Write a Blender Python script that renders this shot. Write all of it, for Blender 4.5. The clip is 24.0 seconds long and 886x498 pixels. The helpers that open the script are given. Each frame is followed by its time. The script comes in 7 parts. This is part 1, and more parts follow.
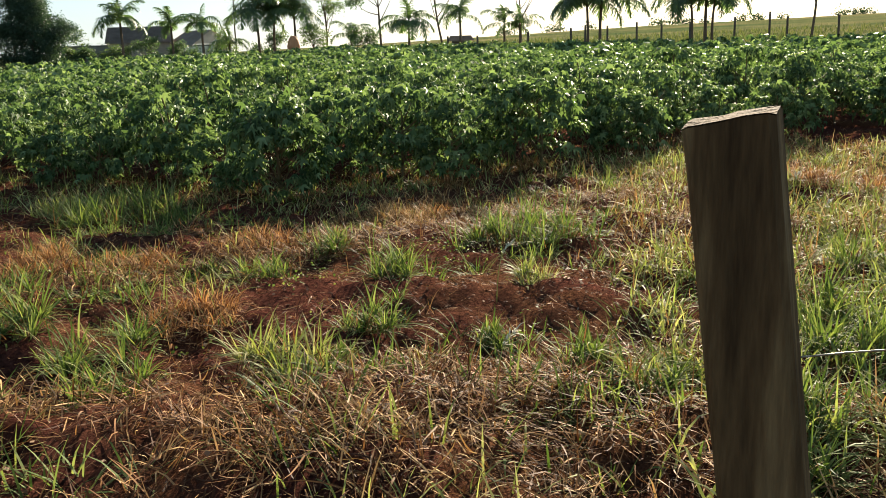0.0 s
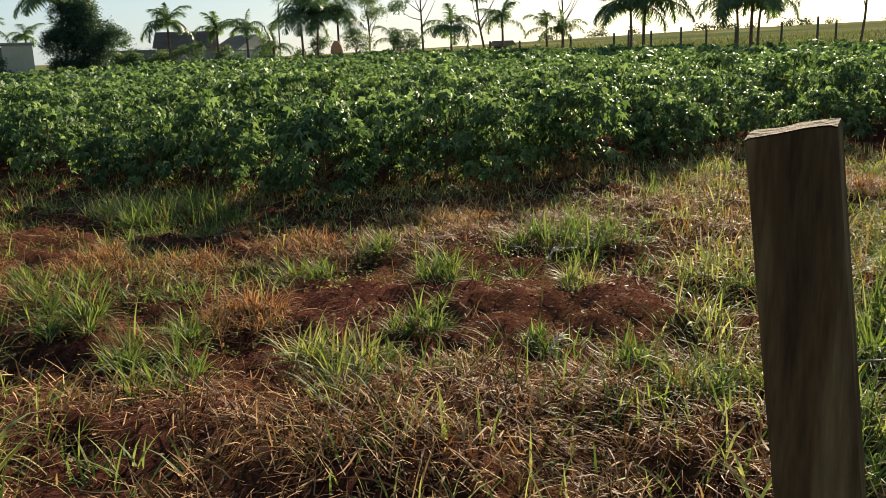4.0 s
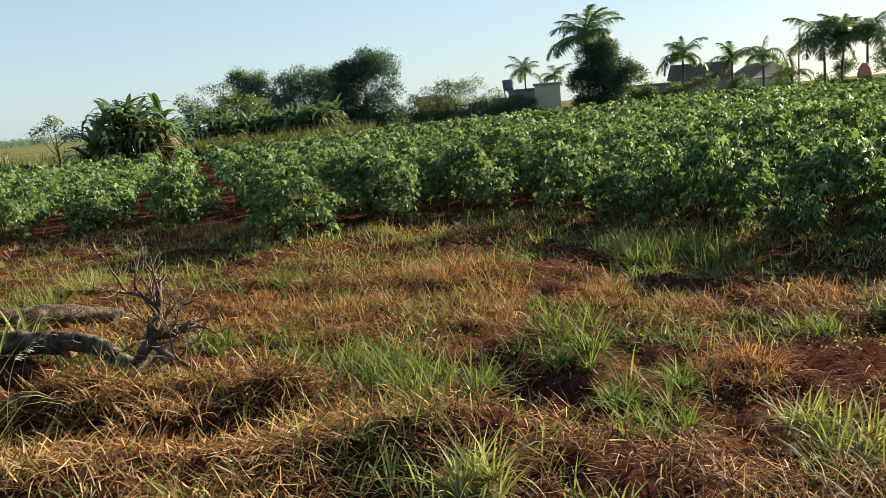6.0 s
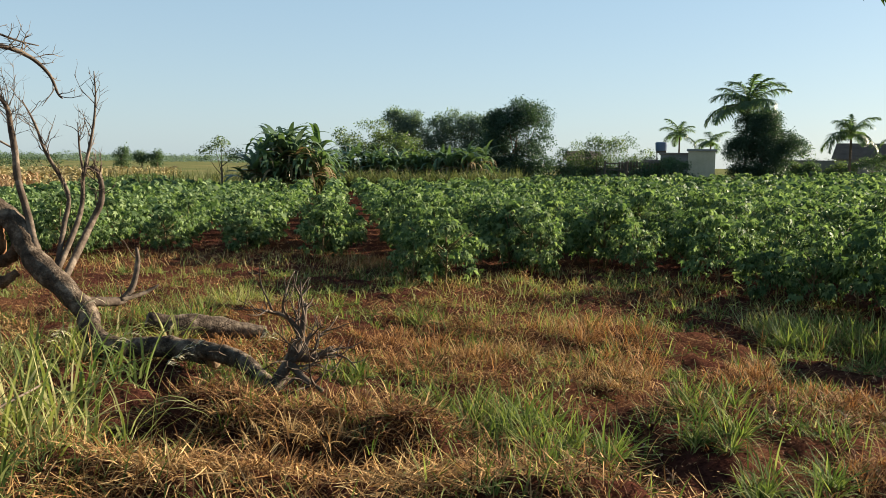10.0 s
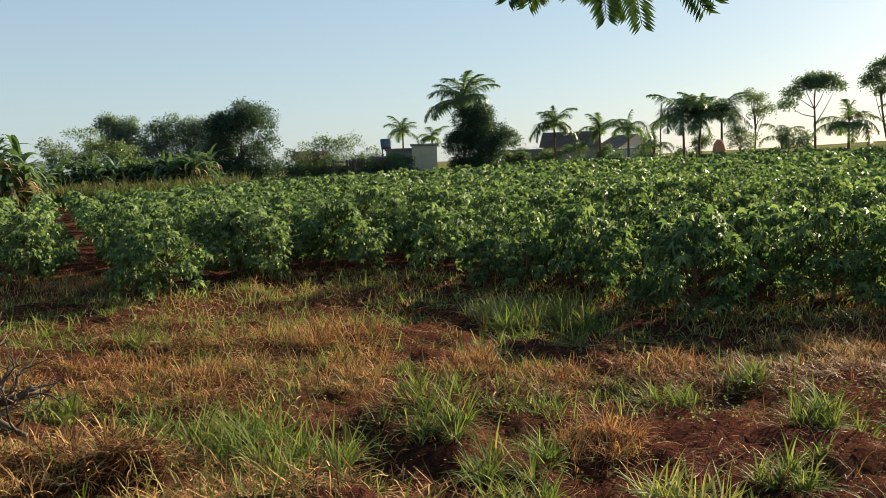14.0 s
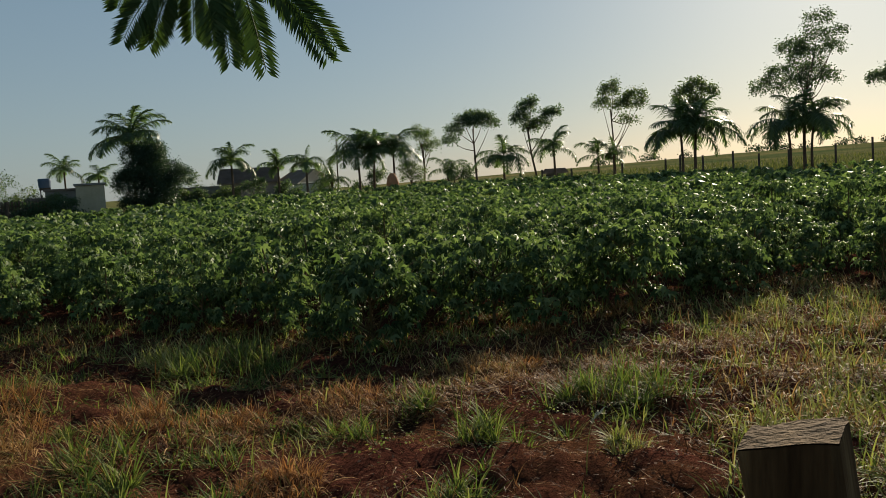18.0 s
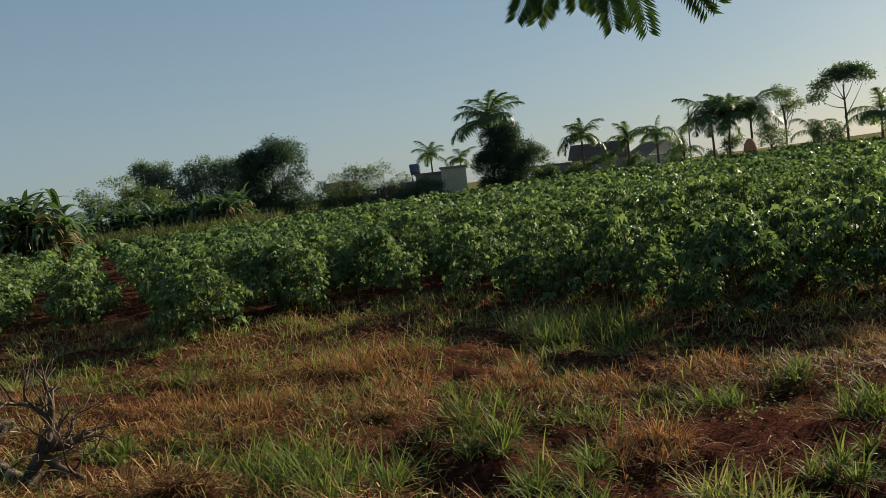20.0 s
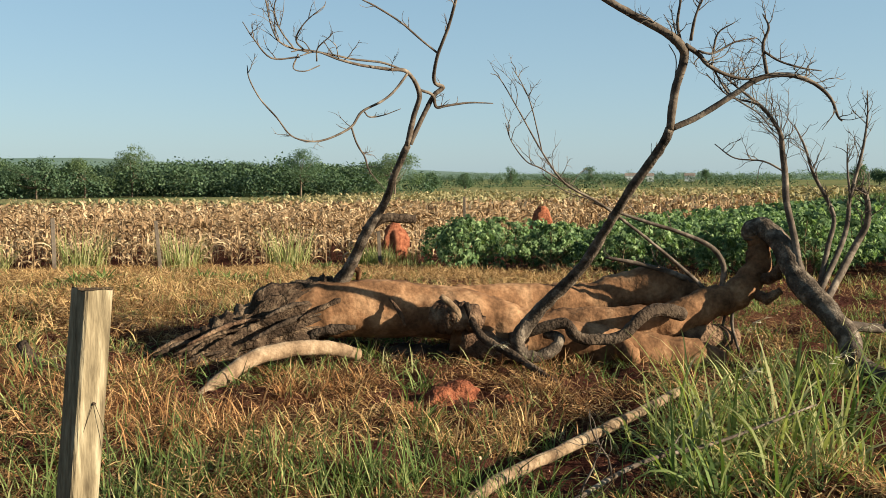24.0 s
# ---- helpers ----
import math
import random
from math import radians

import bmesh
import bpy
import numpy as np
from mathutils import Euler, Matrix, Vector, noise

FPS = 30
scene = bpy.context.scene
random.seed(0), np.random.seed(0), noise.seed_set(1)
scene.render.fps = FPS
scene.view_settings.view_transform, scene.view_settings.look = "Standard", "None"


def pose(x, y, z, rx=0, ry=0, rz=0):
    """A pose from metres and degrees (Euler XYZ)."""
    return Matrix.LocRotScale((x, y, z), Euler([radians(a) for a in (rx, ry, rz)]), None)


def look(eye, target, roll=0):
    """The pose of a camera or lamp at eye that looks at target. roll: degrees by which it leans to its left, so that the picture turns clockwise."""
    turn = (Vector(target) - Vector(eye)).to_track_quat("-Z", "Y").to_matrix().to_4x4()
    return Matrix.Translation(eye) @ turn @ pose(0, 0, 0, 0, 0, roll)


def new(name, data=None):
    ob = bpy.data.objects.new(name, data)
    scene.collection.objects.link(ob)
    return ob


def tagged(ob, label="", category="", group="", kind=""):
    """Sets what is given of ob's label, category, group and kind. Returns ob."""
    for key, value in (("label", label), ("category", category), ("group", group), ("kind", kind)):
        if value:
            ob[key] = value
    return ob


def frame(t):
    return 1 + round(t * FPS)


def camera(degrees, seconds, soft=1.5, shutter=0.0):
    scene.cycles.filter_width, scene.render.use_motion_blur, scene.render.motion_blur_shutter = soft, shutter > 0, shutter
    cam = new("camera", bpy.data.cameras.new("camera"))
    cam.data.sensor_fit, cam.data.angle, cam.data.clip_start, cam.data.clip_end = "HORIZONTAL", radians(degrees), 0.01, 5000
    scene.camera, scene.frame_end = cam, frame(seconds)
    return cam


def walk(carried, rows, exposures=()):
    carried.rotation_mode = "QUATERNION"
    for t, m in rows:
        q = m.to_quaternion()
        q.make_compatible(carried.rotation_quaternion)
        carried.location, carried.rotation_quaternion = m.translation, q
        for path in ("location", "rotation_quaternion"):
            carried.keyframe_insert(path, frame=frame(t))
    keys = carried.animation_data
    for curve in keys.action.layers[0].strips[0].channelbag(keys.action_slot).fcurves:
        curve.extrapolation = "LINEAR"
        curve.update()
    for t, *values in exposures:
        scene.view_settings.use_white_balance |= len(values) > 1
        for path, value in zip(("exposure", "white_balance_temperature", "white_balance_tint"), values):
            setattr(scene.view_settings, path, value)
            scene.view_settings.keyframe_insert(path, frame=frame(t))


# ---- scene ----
# ---- camera ----
# seconds, x, y, z, turn to the left of +y, tilt up, roll (degrees)
PATH = [
    (0, 0.167, 0.062, 1.388, -44.14, -13.24, -2.03),
    (0.5, 0.200, 0.058, 1.398, -51.06, -13.59, -1.49),
    (1, 0.185, 0.075, 1.399, -51.73, -13.39, -1.17),
    (1.5, 0.155, 0.070, 1.390, -47.45, -13.15, -1.78),
    (3.5, 0.109, 0.022, 1.396, -42.99, -13.01, -2.27),
    (4, 0.094, 0.047, 1.402, -41.49, -12.85, -1.96),
    (4.5, 0.078, 0.042, 1.429, -35.78, -12.43, -2.97),
    (5, 0.093, 0.030, 1.477, -28.04, -11.99, -3.50),
    (5.5, 0.113, -0.003, 1.525, -22.64, -11.66, -2.91),
    (6, 0.077, -0.023, 1.541, -8.78, -9.07, -4.60),
    (6.5, -0.004, -0.039, 1.561, 9.33, -7.14, -5.22),
    (7, -0.057, -0.077, 1.574, 21.18, -5.84, -5.11),
    (7.5, -0.101, -0.065, 1.561, 23.84, -5.30, -5.58),
    (8, -0.109, -0.074, 1.560, 23.83, -5.66, -2.48),
    (8.5, -0.114, -0.060, 1.552, 23.27, -5.67, -0.94),
    (9, -0.077, -0.034, 1.557, 16.31, -5.66, 0.16),
    (9.5, -0.037, 0.011, 1.554, 6.52, -5.66, 0.96),
    (10, 0.001, 0.011, 1.557, 0.03, -5.62, 0.99),
    (10.5, 0.008, 0.013, 1.557, -2.23, -5.60, 0.38),
    (12.5, 0.055, 0.053, 1.567, -8.79, -5.79, 0.10),
    (13, 0.086, 0.048, 1.569, -11.17, -6.14, -0.71),
    (13.5, 0.101, 0.044, 1.578, -14.04, -6.32, -0.92),
    (14, 0.142, 0.055, 1.593, -17.31, -5.79, -2.01),
    (14.5, 0.192, 0.061, 1.595, -24.13, -5.50, -2.27),
    (15, 0.216, 0.075, 1.597, -28.63, -5.50, -1.94),
    (15.5, 0.231, 0.067, 1.585, -31.20, -5.55, -2.80),
    (16, 0.237, 0.060, 1.593, -31.55, -5.43, -4.34),
    (16.5, 0.239, 0.049, 1.595, -32.01, -5.41, -4.79),
    (17, 0.240, 0.058, 1.599, -33.74, -5.20, -4.29),
    (17.5, 0.256, 0.065, 1.614, -35.63, -4.90, -3.64),
    (18, 0.276, 0.053, 1.617, -38.07, -4.47, -3.42),
    (18.5, 0.251, 0.006, 1.629, -40.60, -4.46, -3.16),
    (19.2, 0.215, -0.010, 1.610, -41.9, -4.3, -3.6),
    (20.5, 0.041, -0.051, 1.556, 9.97, -3.07, -6.85),
    (21, -0.088, -0.119, 1.537, 25.56, -5.30, -4.48),
    (21.5, -0.172, -0.132, 1.558, 33.64, -5.14, -2.64),
    (22, -0.217, -0.126, 1.566, 39.66, -4.93, -2.46),
    (22.5, -0.240, -0.130, 1.578, 41.75, -5.02, -0.53),
    (23, -0.240, -0.131, 1.578, 44.45, -4.77, -1.18),
    (23.5, -0.247, -0.130, 1.578, 45.27, -4.76, -0.65),
    (24, -0.253, -0.129, 1.578, 45.82, -4.76, -0.02),]


def view(x, y, z, yaw, tilt, roll):
    a, b = radians(yaw), radians(tilt)
    ahead = Vector((-math.sin(a) * math.cos(b), math.cos(a) * math.cos(b), math.sin(b)))
    eye = Vector((x, y, z))
    return look(eye, eye + ahead, roll)


cam = camera(54.15, 24.0, soft=0.6)
walk(cam, [(t, view(*row)) for t, *row in PATH], exposures=[
    (0.0, 1.95, 6550, 8), (0.5, 1.15, 6550, 8), (1.5, 1.15, 6550, 8), (4.0, 1.6, 6600, 8), (5.5, 1.9, 6650, 9), (7.0, 1.68, 6450, 8), (10.5, 1.72, 6550, 9), (13.0, 1.76, 6800, 10),
    (14.0, 1.62, 6800, 10), (15.0, 1.16, 6750, 9), (16.5, 0.93, 6700, 9), (18.5, 0.60, 6600, 7), (20.5, 1.2, 6500, 8), (21.2, 1.68, 6350, 6), (22.2, 1.55, 6300, 5), (24.0, 1.5, 6250, 4)])

# ---- light ----
SUN_TURN, SUN_UP = -64.0, 18.5      # degrees left of +y, degrees over the horizon
world = bpy.data.worlds.new("world")
scene.world = world
world.use_nodes = True
wn = world.node_tree.nodes
sky = wn.new("ShaderNodeTexSky")
sky.sky_type = "NISHITA"
sky.sun_disc = False
sky.sun_elevation = radians(SUN_UP)
sky.sun_rotation = radians(-SUN_TURN)
sky.altitude = 600
sky.air_density, sky.dust_density, sky.ozone_density = 1.0, 1.2, 2.2
back = wn["Background"]
back.inputs["Strength"].default_value = 0.0355
# whitish morning haze low over the horizon
geo = wn.new("ShaderNodeTexCoord")
sep = wn.new("ShaderNodeSeparateXYZ")
low = wn.new("ShaderNodeMapRange")
low.inputs["From Min"].default_value, low.inputs["From Max"].default_value = -0.02, 0.8
low.inputs["To Min"].default_value, low.inputs["To Max"].default_value = 0.62, 0.15
haze = wn.new("ShaderNodeMix")
haze.data_type = "RGBA"
tone = wn.new("ShaderNodeValToRGB")
tone.color_ramp.elements[0].position, tone.color_ramp.elements[0].color = 0.0, (0.62, 0.775, 0.86, 1)
tone.color_ramp.elements[1].position, tone.color_ramp.elements[1].color = 0.42, (0.44, 0.74, 1.0, 1)
gain = wn.new("ShaderNodeVectorMath")
gain.operation = "SCALE"
gain.inputs["Scale"].default_value = 9.3
wl = world.node_tree.links
wl.new(geo.outputs["Generated"], sep.inputs[0])
wl.new(sep.outputs["Z"], low.inputs["Value"])
wl.new(sep.outputs["Z"], tone.inputs["Fac"])
wl.new(tone.outputs["Color"], gain.inputs[0])
wl.new(low.outputs["Result"], haze.inputs["Factor"])
wl.new(sky.outputs[0], haze.inputs["A"])
wl.new(gain.outputs["Vector"], haze.inputs["B"])
wl.new(haze.outputs["Result"], back.inputs["Color"])
sun = bpy.data.lights.new("sun", "SUN")
sun.energy, sun.angle, sun.color = 5.0, radians(0.6), (1.0, 0.86, 0.68)
sun_ob = new("sun", sun)
sa, su = radians(SUN_TURN), radians(SUN_UP)
sun_from = Vector((-math.sin(sa) * math.cos(su), math.cos(sa) * math.cos(su), math.sin(su)))
sun_ob.matrix_world = look(sun_from * 60, (0, 0, 0))


# ---- materials ----
def material(name, stops, scale=6.0, rough=0.8, bump=0.2, detail=6.0, glow_through=0.0, island=0.0, spec=0.06,
             fine=0.0, stretch=None, bump_dist=0.02, tint=(1.35, 1.5, 0.7)):
    """A surface whose colour runs through the stops by noise, with a second, finer noise, relief, and light coming through thin leaves."""
    m = bpy.data.materials.new(name)
    m.use_nodes = True
    n, l = m.node_tree.nodes, m.node_tree.links
    b = n["Principled BSDF"]
    b.inputs["Roughness"].default_value = rough
    b.inputs["Specular IOR Level"].default_value = spec
    tc = n.new("ShaderNodeTexCoord")
    co = tc.outputs["Object"]
    if stretch:
        mp = n.new("ShaderNodeMapping")
        mp.inputs["Scale"].default_value = stretch
        l.new(co, mp.inputs["Vector"])
        co = mp.outputs[0]
    nz = n.new("ShaderNodeTexNoise")
    nz.inputs["Scale"].default_value = scale
    nz.inputs["Detail"].default_value = detail
    nz.inputs["Roughness"].default_value = 0.62
    l.new(co, nz.inputs["Vector"])
    fac = nz.outputs["Fac"]
    if island > 0:
        ge = n.new("ShaderNodeNewGeometry")
        mx = n.new("ShaderNodeMix")
        mx.inputs["Factor"].default_value = island
        l.new(fac, mx.inputs["A"])
        l.new(ge.outputs["Random Per Island"], mx.inputs["B"])
        fac = mx.outputs["Result"]
    ramp = n.new("ShaderNodeValToRGB")
    el = ramp.color_ramp.elements
    lo, hi = (0.0, 1.0) if island > 0.5 else (0.3, 0.7)
    for i, c in enumerate(stops):
        p = lo + (hi - lo) * i / max(1, len(stops) - 1)
        e = el[i] if i < 2 else el.new(p)
        e.position, e.color = p, (*c, 1)
    if len(stops) > 2:
        for i, c in enumerate(stops):
            el[i].position = lo + (hi - lo) * i / (len(stops) - 1)
            el[i].color = (*c, 1)
    l.new(fac, ramp.inputs["Fac"])
    col = ramp.outputs["Color"]
    if fine > 0:
        nf = n.new("ShaderNodeTexNoise")
        nf.inputs["Scale"].default_value = scale * 9
        nf.inputs["Detail"].default_value = 4
        l.new(co, nf.inputs["Vector"])
        hs = n.new("ShaderNodeHueSaturation")
        mr = n.new("ShaderNodeMapRange")
        mr.inputs["To Min"].default_value, mr.inputs["To Max"].default_value = 1 - fine, 1 + fine
        l.new(nf.outputs["Fac"], mr.inputs["Value"])
        l.new(mr.outputs["Result"], hs.inputs["Value"])
        l.new(col, hs.inputs["Color"])
        col = hs.outputs["Color"]
    l.new(col, b.inputs["Base Color"])
    if bump > 0:
        bp = n.new("ShaderNodeBump")
        bp.inputs["Strength"].default_value = bump
        bp.inputs["Distance"].default_value = bump_dist
        nb = n.new("ShaderNodeTexNoise")
        nb.inputs["Scale"].default_value = scale * 5
        nb.inputs["Detail"].default_value = 5
        l.new(co, nb.inputs["Vector"])
        l.new(nb.outputs["Fac"], bp.inputs["Height"])
        l.new(bp.outputs[0], b.inputs["Normal"])
    if glow_through > 0:
        tr = n.new("ShaderNodeBsdfTranslucent")
        br = n.new("ShaderNodeMix")
        br.data_type = "RGBA"
        br.blend_type = "MULTIPLY"
        br.inputs["Factor"].default_value = 1.0
        br.inputs["B"].default_value = (*tint, 1)
        l.new(col, br.inputs["A"])
        l.new(br.outputs["Result"], tr.inputs["Color"])
        ms = n.new("ShaderNodeMixShader")
        ms.inputs[0].default_value = glow_through
        l.new(b.outputs[0], ms.inputs[1])
        l.new(tr.outputs[0], ms.inputs[2])
        l.new(ms.outputs[0], n["Material Output"].inputs["Surface"])
    return m


M = {}
M["crop_leaf"] = material("crop_leaf", [(0.036, 0.066, 0.029), (0.113, 0.170, 0.071), (0.25, 0.312, 0.148)], 3, 0.5, 0.1, island=0.9, glow_through=0.30, spec=0.045, tint=(1.32, 1.45, 0.77))
M["crop_stem"] = material("crop_stem", [(0.10, 0.09, 0.04), (0.17, 0.11, 0.06)], 8, 0.7, 0.2)
M["green_blade"] = material("green_blade", [(0.030, 0.052, 0.016), (0.118, 0.160, 0.046), (0.32, 0.32, 0.130)], 2, 0.6, 0, island=0.8, glow_through=0.32, spec=0.05)
M["pale_blade"] = material("pale_blade", [(0.10, 0.125, 0.042), (0.25, 0.26, 0.091), (0.47, 0.40, 0.234)], 2, 0.6, 0, island=0.78, glow_through=0.32, spec=0.05)
M["hay"] = material("hay", [(0.050, 0.023, 0.010), (0.207, 0.113, 0.045), (0.432, 0.266, 0.110), (0.630, 0.441, 0.216)], 2, 0.6, 0, island=0.9, glow_through=0.16, spec=0.04, tint=(1.35, 1.2, 0.85))
M["litter"] = material("litter", [(0.06, 0.024, 0.015), (0.17, 0.080, 0.045), (0.44, 0.30, 0.19)], 2, 0.7, 0, island=0.9, spec=0.03)
M["dry_blade"] = material("dry_blade", [(0.045, 0.019, 0.009), (0.175, 0.083, 0.035), (0.40, 0.210, 0.084), (0.64, 0.41, 0.20)], 2, 0.6, 0, island=0.9, glow_through=0.24, spec=0.04, tint=(1.35, 1.2, 0.85))
M["straw"] = material("straw", [(0.020, 0.009, 0.005), (0.085, 0.038, 0.017), (0.27, 0.135, 0.056), (0.58, 0.365, 0.170)], 1.5, 0.6, 0, island=0.92, glow_through=0.16, spec=0.045, tint=(1.35, 1.2, 0.85))
M["corn"] = material("corn", [(0.085, 0.045, 0.022), (0.32, 0.205, 0.108), (0.60, 0.45, 0.27)], 1.0, 0.7, 0, island=0.8, glow_through=0.15, tint=(1.35, 1.2, 0.85))
M["corn_top"] = material("corn_top", [(0.16, 0.135, 0.06), (0.30, 0.255, 0.125), (0.42, 0.355, 0.20)], 0.2, 0.8, 0, island=0.6, glow_through=0.2, tint=(1.35, 1.2, 0.85))
M["bark"] = material("bark", [(0.048, 0.024, 0.012), (0.185, 0.094, 0.046), (0.35, 0.202, 0.106)], 3.5, 0.88, 0.7, fine=0.55, bump_dist=0.02)
M["dark_bark"] = material("dark_bark", [(0.017, 0.011, 0.008), (0.055, 0.038, 0.026), (0.14, 0.10, 0.068)], 6, 0.9, 1.0, fine=0.4, bump_dist=0.04)
M["torn_bark"] = material("torn_bark", [(0.012, 0.008, 0.006), (0.060, 0.038, 0.024), (0.19, 0.130, 0.082)], 7, 0.9, 1.0, fine=0.5, bump_dist=0.04)
M["limb_bark"] = material("limb_bark", [(0.020, 0.015, 0.011), (0.078, 0.058, 0.042), (0.25, 0.195, 0.142)], 10, 0.85, 0.9, fine=0.5, bump_dist=0.02)
M["brown_bark"] = material("brown_bark", [(0.035, 0.02, 0.013), (0.12, 0.07, 0.042), (0.27, 0.175, 0.105)], 7, 0.9, 1.0, fine=0.45, bump_dist=0.04)
# far foliage: the bluish air haze is put into the leaf colour
M["haze_leaf"] = material("haze_leaf", [(0.080, 0.115, 0.105), (0.118, 0.160, 0.142), (0.17, 0.21, 0.18)], 0.3, 0.6, 0, island=0.6, glow_through=0.45)
M["stick_wood"] = material("stick_wood", [(0.085, 0.052, 0.030), (0.20, 0.132, 0.078), (0.33, 0.24, 0.152)], 9, 0.8, 0.6, fine=0.35)
M["reed"] = material("reed", [(0.05, 0.065, 0.028), (0.10, 0.115, 0.05), (0.21, 0.19, 0.10)], 0.3, 0.7, 0, island=0.75, glow_through=0.25)
M["pale_wood"] = material("pale_wood", [(0.085, 0.052, 0.030), (0.22, 0.145, 0.086), (0.37, 0.27, 0.172)], 7, 0.8, 0.5, fine=0.3)
M["twig"] = material("twig", [(0.040, 0.030, 0.023), (0.095, 0.072, 0.054), (0.24, 0.190, 0.142)], 8, 0.85, 0.3, fine=0.3)
M["post_wood"] = material("post_wood", [(0.07, 0.052, 0.030), (0.20, 0.155, 0.092), (0.37, 0.31, 0.20)], 10, 0.85, 0.6, fine=0.4, stretch=(2.5, 2.5, 0.3), bump_dist=0.01)
# darker, browner copy of post_wood; the backlit side's shade is in its colour
M["post_shaded"] = material("post_shaded", [(0.038, 0.023, 0.011), (0.10, 0.062, 0.028), (0.20, 0.14, 0.066)], 7, 0.85, 0.6, fine=0.4, stretch=(3, 3, 0.3), bump_dist=0.01)
M["post_end"] = material("post_end", [(0.045, 0.028, 0.016), (0.15, 0.098, 0.052)], 16, 0.9, 0.9)
M["wire"] = material("wire", [(0.20, 0.18, 0.13), (0.34, 0.31, 0.23)], 30, 0.4, 0)
M["wire"].node_tree.nodes["Principled BSDF"].inputs["Metallic"].default_value = 0.9
M["red_earth"] = material("red_earth", [(0.10, 0.030, 0.016), (0.24, 0.080, 0.040), (0.34, 0.135, 0.072)], 9, 0.95, 1.0, fine=0.5, bump_dist=0.05)
# tree_leaf, light_leaf, palm_leaf: haze over the far trees lifts and greys these greens
M["tree_leaf"] = material("tree_leaf", [(0.040, 0.068, 0.040), (0.072, 0.112, 0.062), (0.12, 0.165, 0.092)], 0.4, 0.5, 0, island=0.6, glow_through=0.38, spec=0.2)
M["dark_leaf"] = material("dark_leaf", [(0.026, 0.050, 0.034), (0.046, 0.080, 0.054), (0.080, 0.118, 0.078)], 0.4, 0.5, 0, island=0.6, glow_through=0.25, spec=0.12)
M["light_leaf"] = material("light_leaf", [(0.060, 0.088, 0.042), (0.098, 0.135, 0.062), (0.15, 0.185, 0.085)], 0.4, 0.45, 0, island=0.6, glow_through=0.4, spec=0.3)
M["palm_leaf"] = material("palm_leaf", [(0.055, 0.092, 0.042), (0.092, 0.142, 0.066), (0.145, 0.195, 0.095)], 0.5, 0.42, 0, island=0.6, glow_through=0.42, spec=0.35)
M["feather_leaf"] = material("feather_leaf", [(0.025, 0.048, 0.016), (0.045, 0.08, 0.027), (0.08, 0.12, 0.045)], 3, 0.55, 0, island=0.6, glow_through=0.16, spec=0.05)
M["banana_leaf"] = material("banana_leaf", [(0.050, 0.090, 0.046), (0.095, 0.148, 0.075), (0.16, 0.215, 0.115)], 0.5, 0.4, 0, island=0.7, glow_through=0.28, spec=0.35)
M["dead_leaf"] = material("dead_leaf", [(0.12, 0.095, 0.05), (0.24, 0.19, 0.105)], 0.5, 0.8, 0, island=0.7, glow_through=0.15, tint=(1.35, 1.2, 0.85))
M["far_trunk"] = material("far_trunk", [(0.09, 0.065, 0.045), (0.17, 0.125, 0.09)], 2, 0.9, 0.3)
M["woods"] = material("woods", [(0.028, 0.050, 0.028), (0.052, 0.085, 0.044), (0.085, 0.120, 0.060)], 0.05, 0.6, 0, island=0.5, glow_through=0.2, spec=0.15)
M["cream_wall"] = material("cream_wall", [(0.42, 0.36, 0.24), (0.54, 0.47, 0.33)], 0.6, 0.9, 0.1, fine=0.12)
# grey_wall and roof_tile are lightened, with distance haze put into the colour
M["grey_wall"] = material("grey_wall", [(0.20, 0.185, 0.165), (0.32, 0.30, 0.27)], 0.5, 0.9, 0.1, fine=0.15)
M["red_wall"] = material("red_wall", [(0.26, 0.10, 0.06), (0.36, 0.15, 0.09)], 1.0, 0.9, 0.1)
M["roof_tile"] = material("roof_tile", [(0.19, 0.145, 0.115), (0.29, 0.225, 0.18)], 1.0, 0.85, 0.3, fine=0.2)
M["pale_roof"] = material("pale_roof", [(0.30, 0.24, 0.19), (0.44, 0.36, 0.30)], 1.0, 0.85, 0.3, fine=0.2)
M["white_paint"] = material("white_paint", [(0.66, 0.64, 0.60), (0.78, 0.76, 0.72)], 0.7, 0.7, 0)
M["blue_tank"] = material("blue_tank", [(0.09, 0.13, 0.19), (0.12, 0.17, 0.23)], 1.0, 0.6, 0)
M["fence_wood"] = material("fence_wood", [(0.065, 0.05, 0.037), (0.15, 0.12, 0.09)], 4.0, 0.9, 0.3, fine=0.3)
M["clay"] = material("clay", [(0.40, 0.17, 0.08), (0.52, 0.25, 0.13)], 2.0, 0.8, 0.1)
# pale bluish green: distance haze is mixed into the hills' own colour
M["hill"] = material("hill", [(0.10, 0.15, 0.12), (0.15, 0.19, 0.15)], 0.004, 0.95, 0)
M["seed"] = material("seed", [(0.45, 0.40, 0.26), (0.60, 0.54, 0.38)], 5, 0.8, 0, island=0.6)


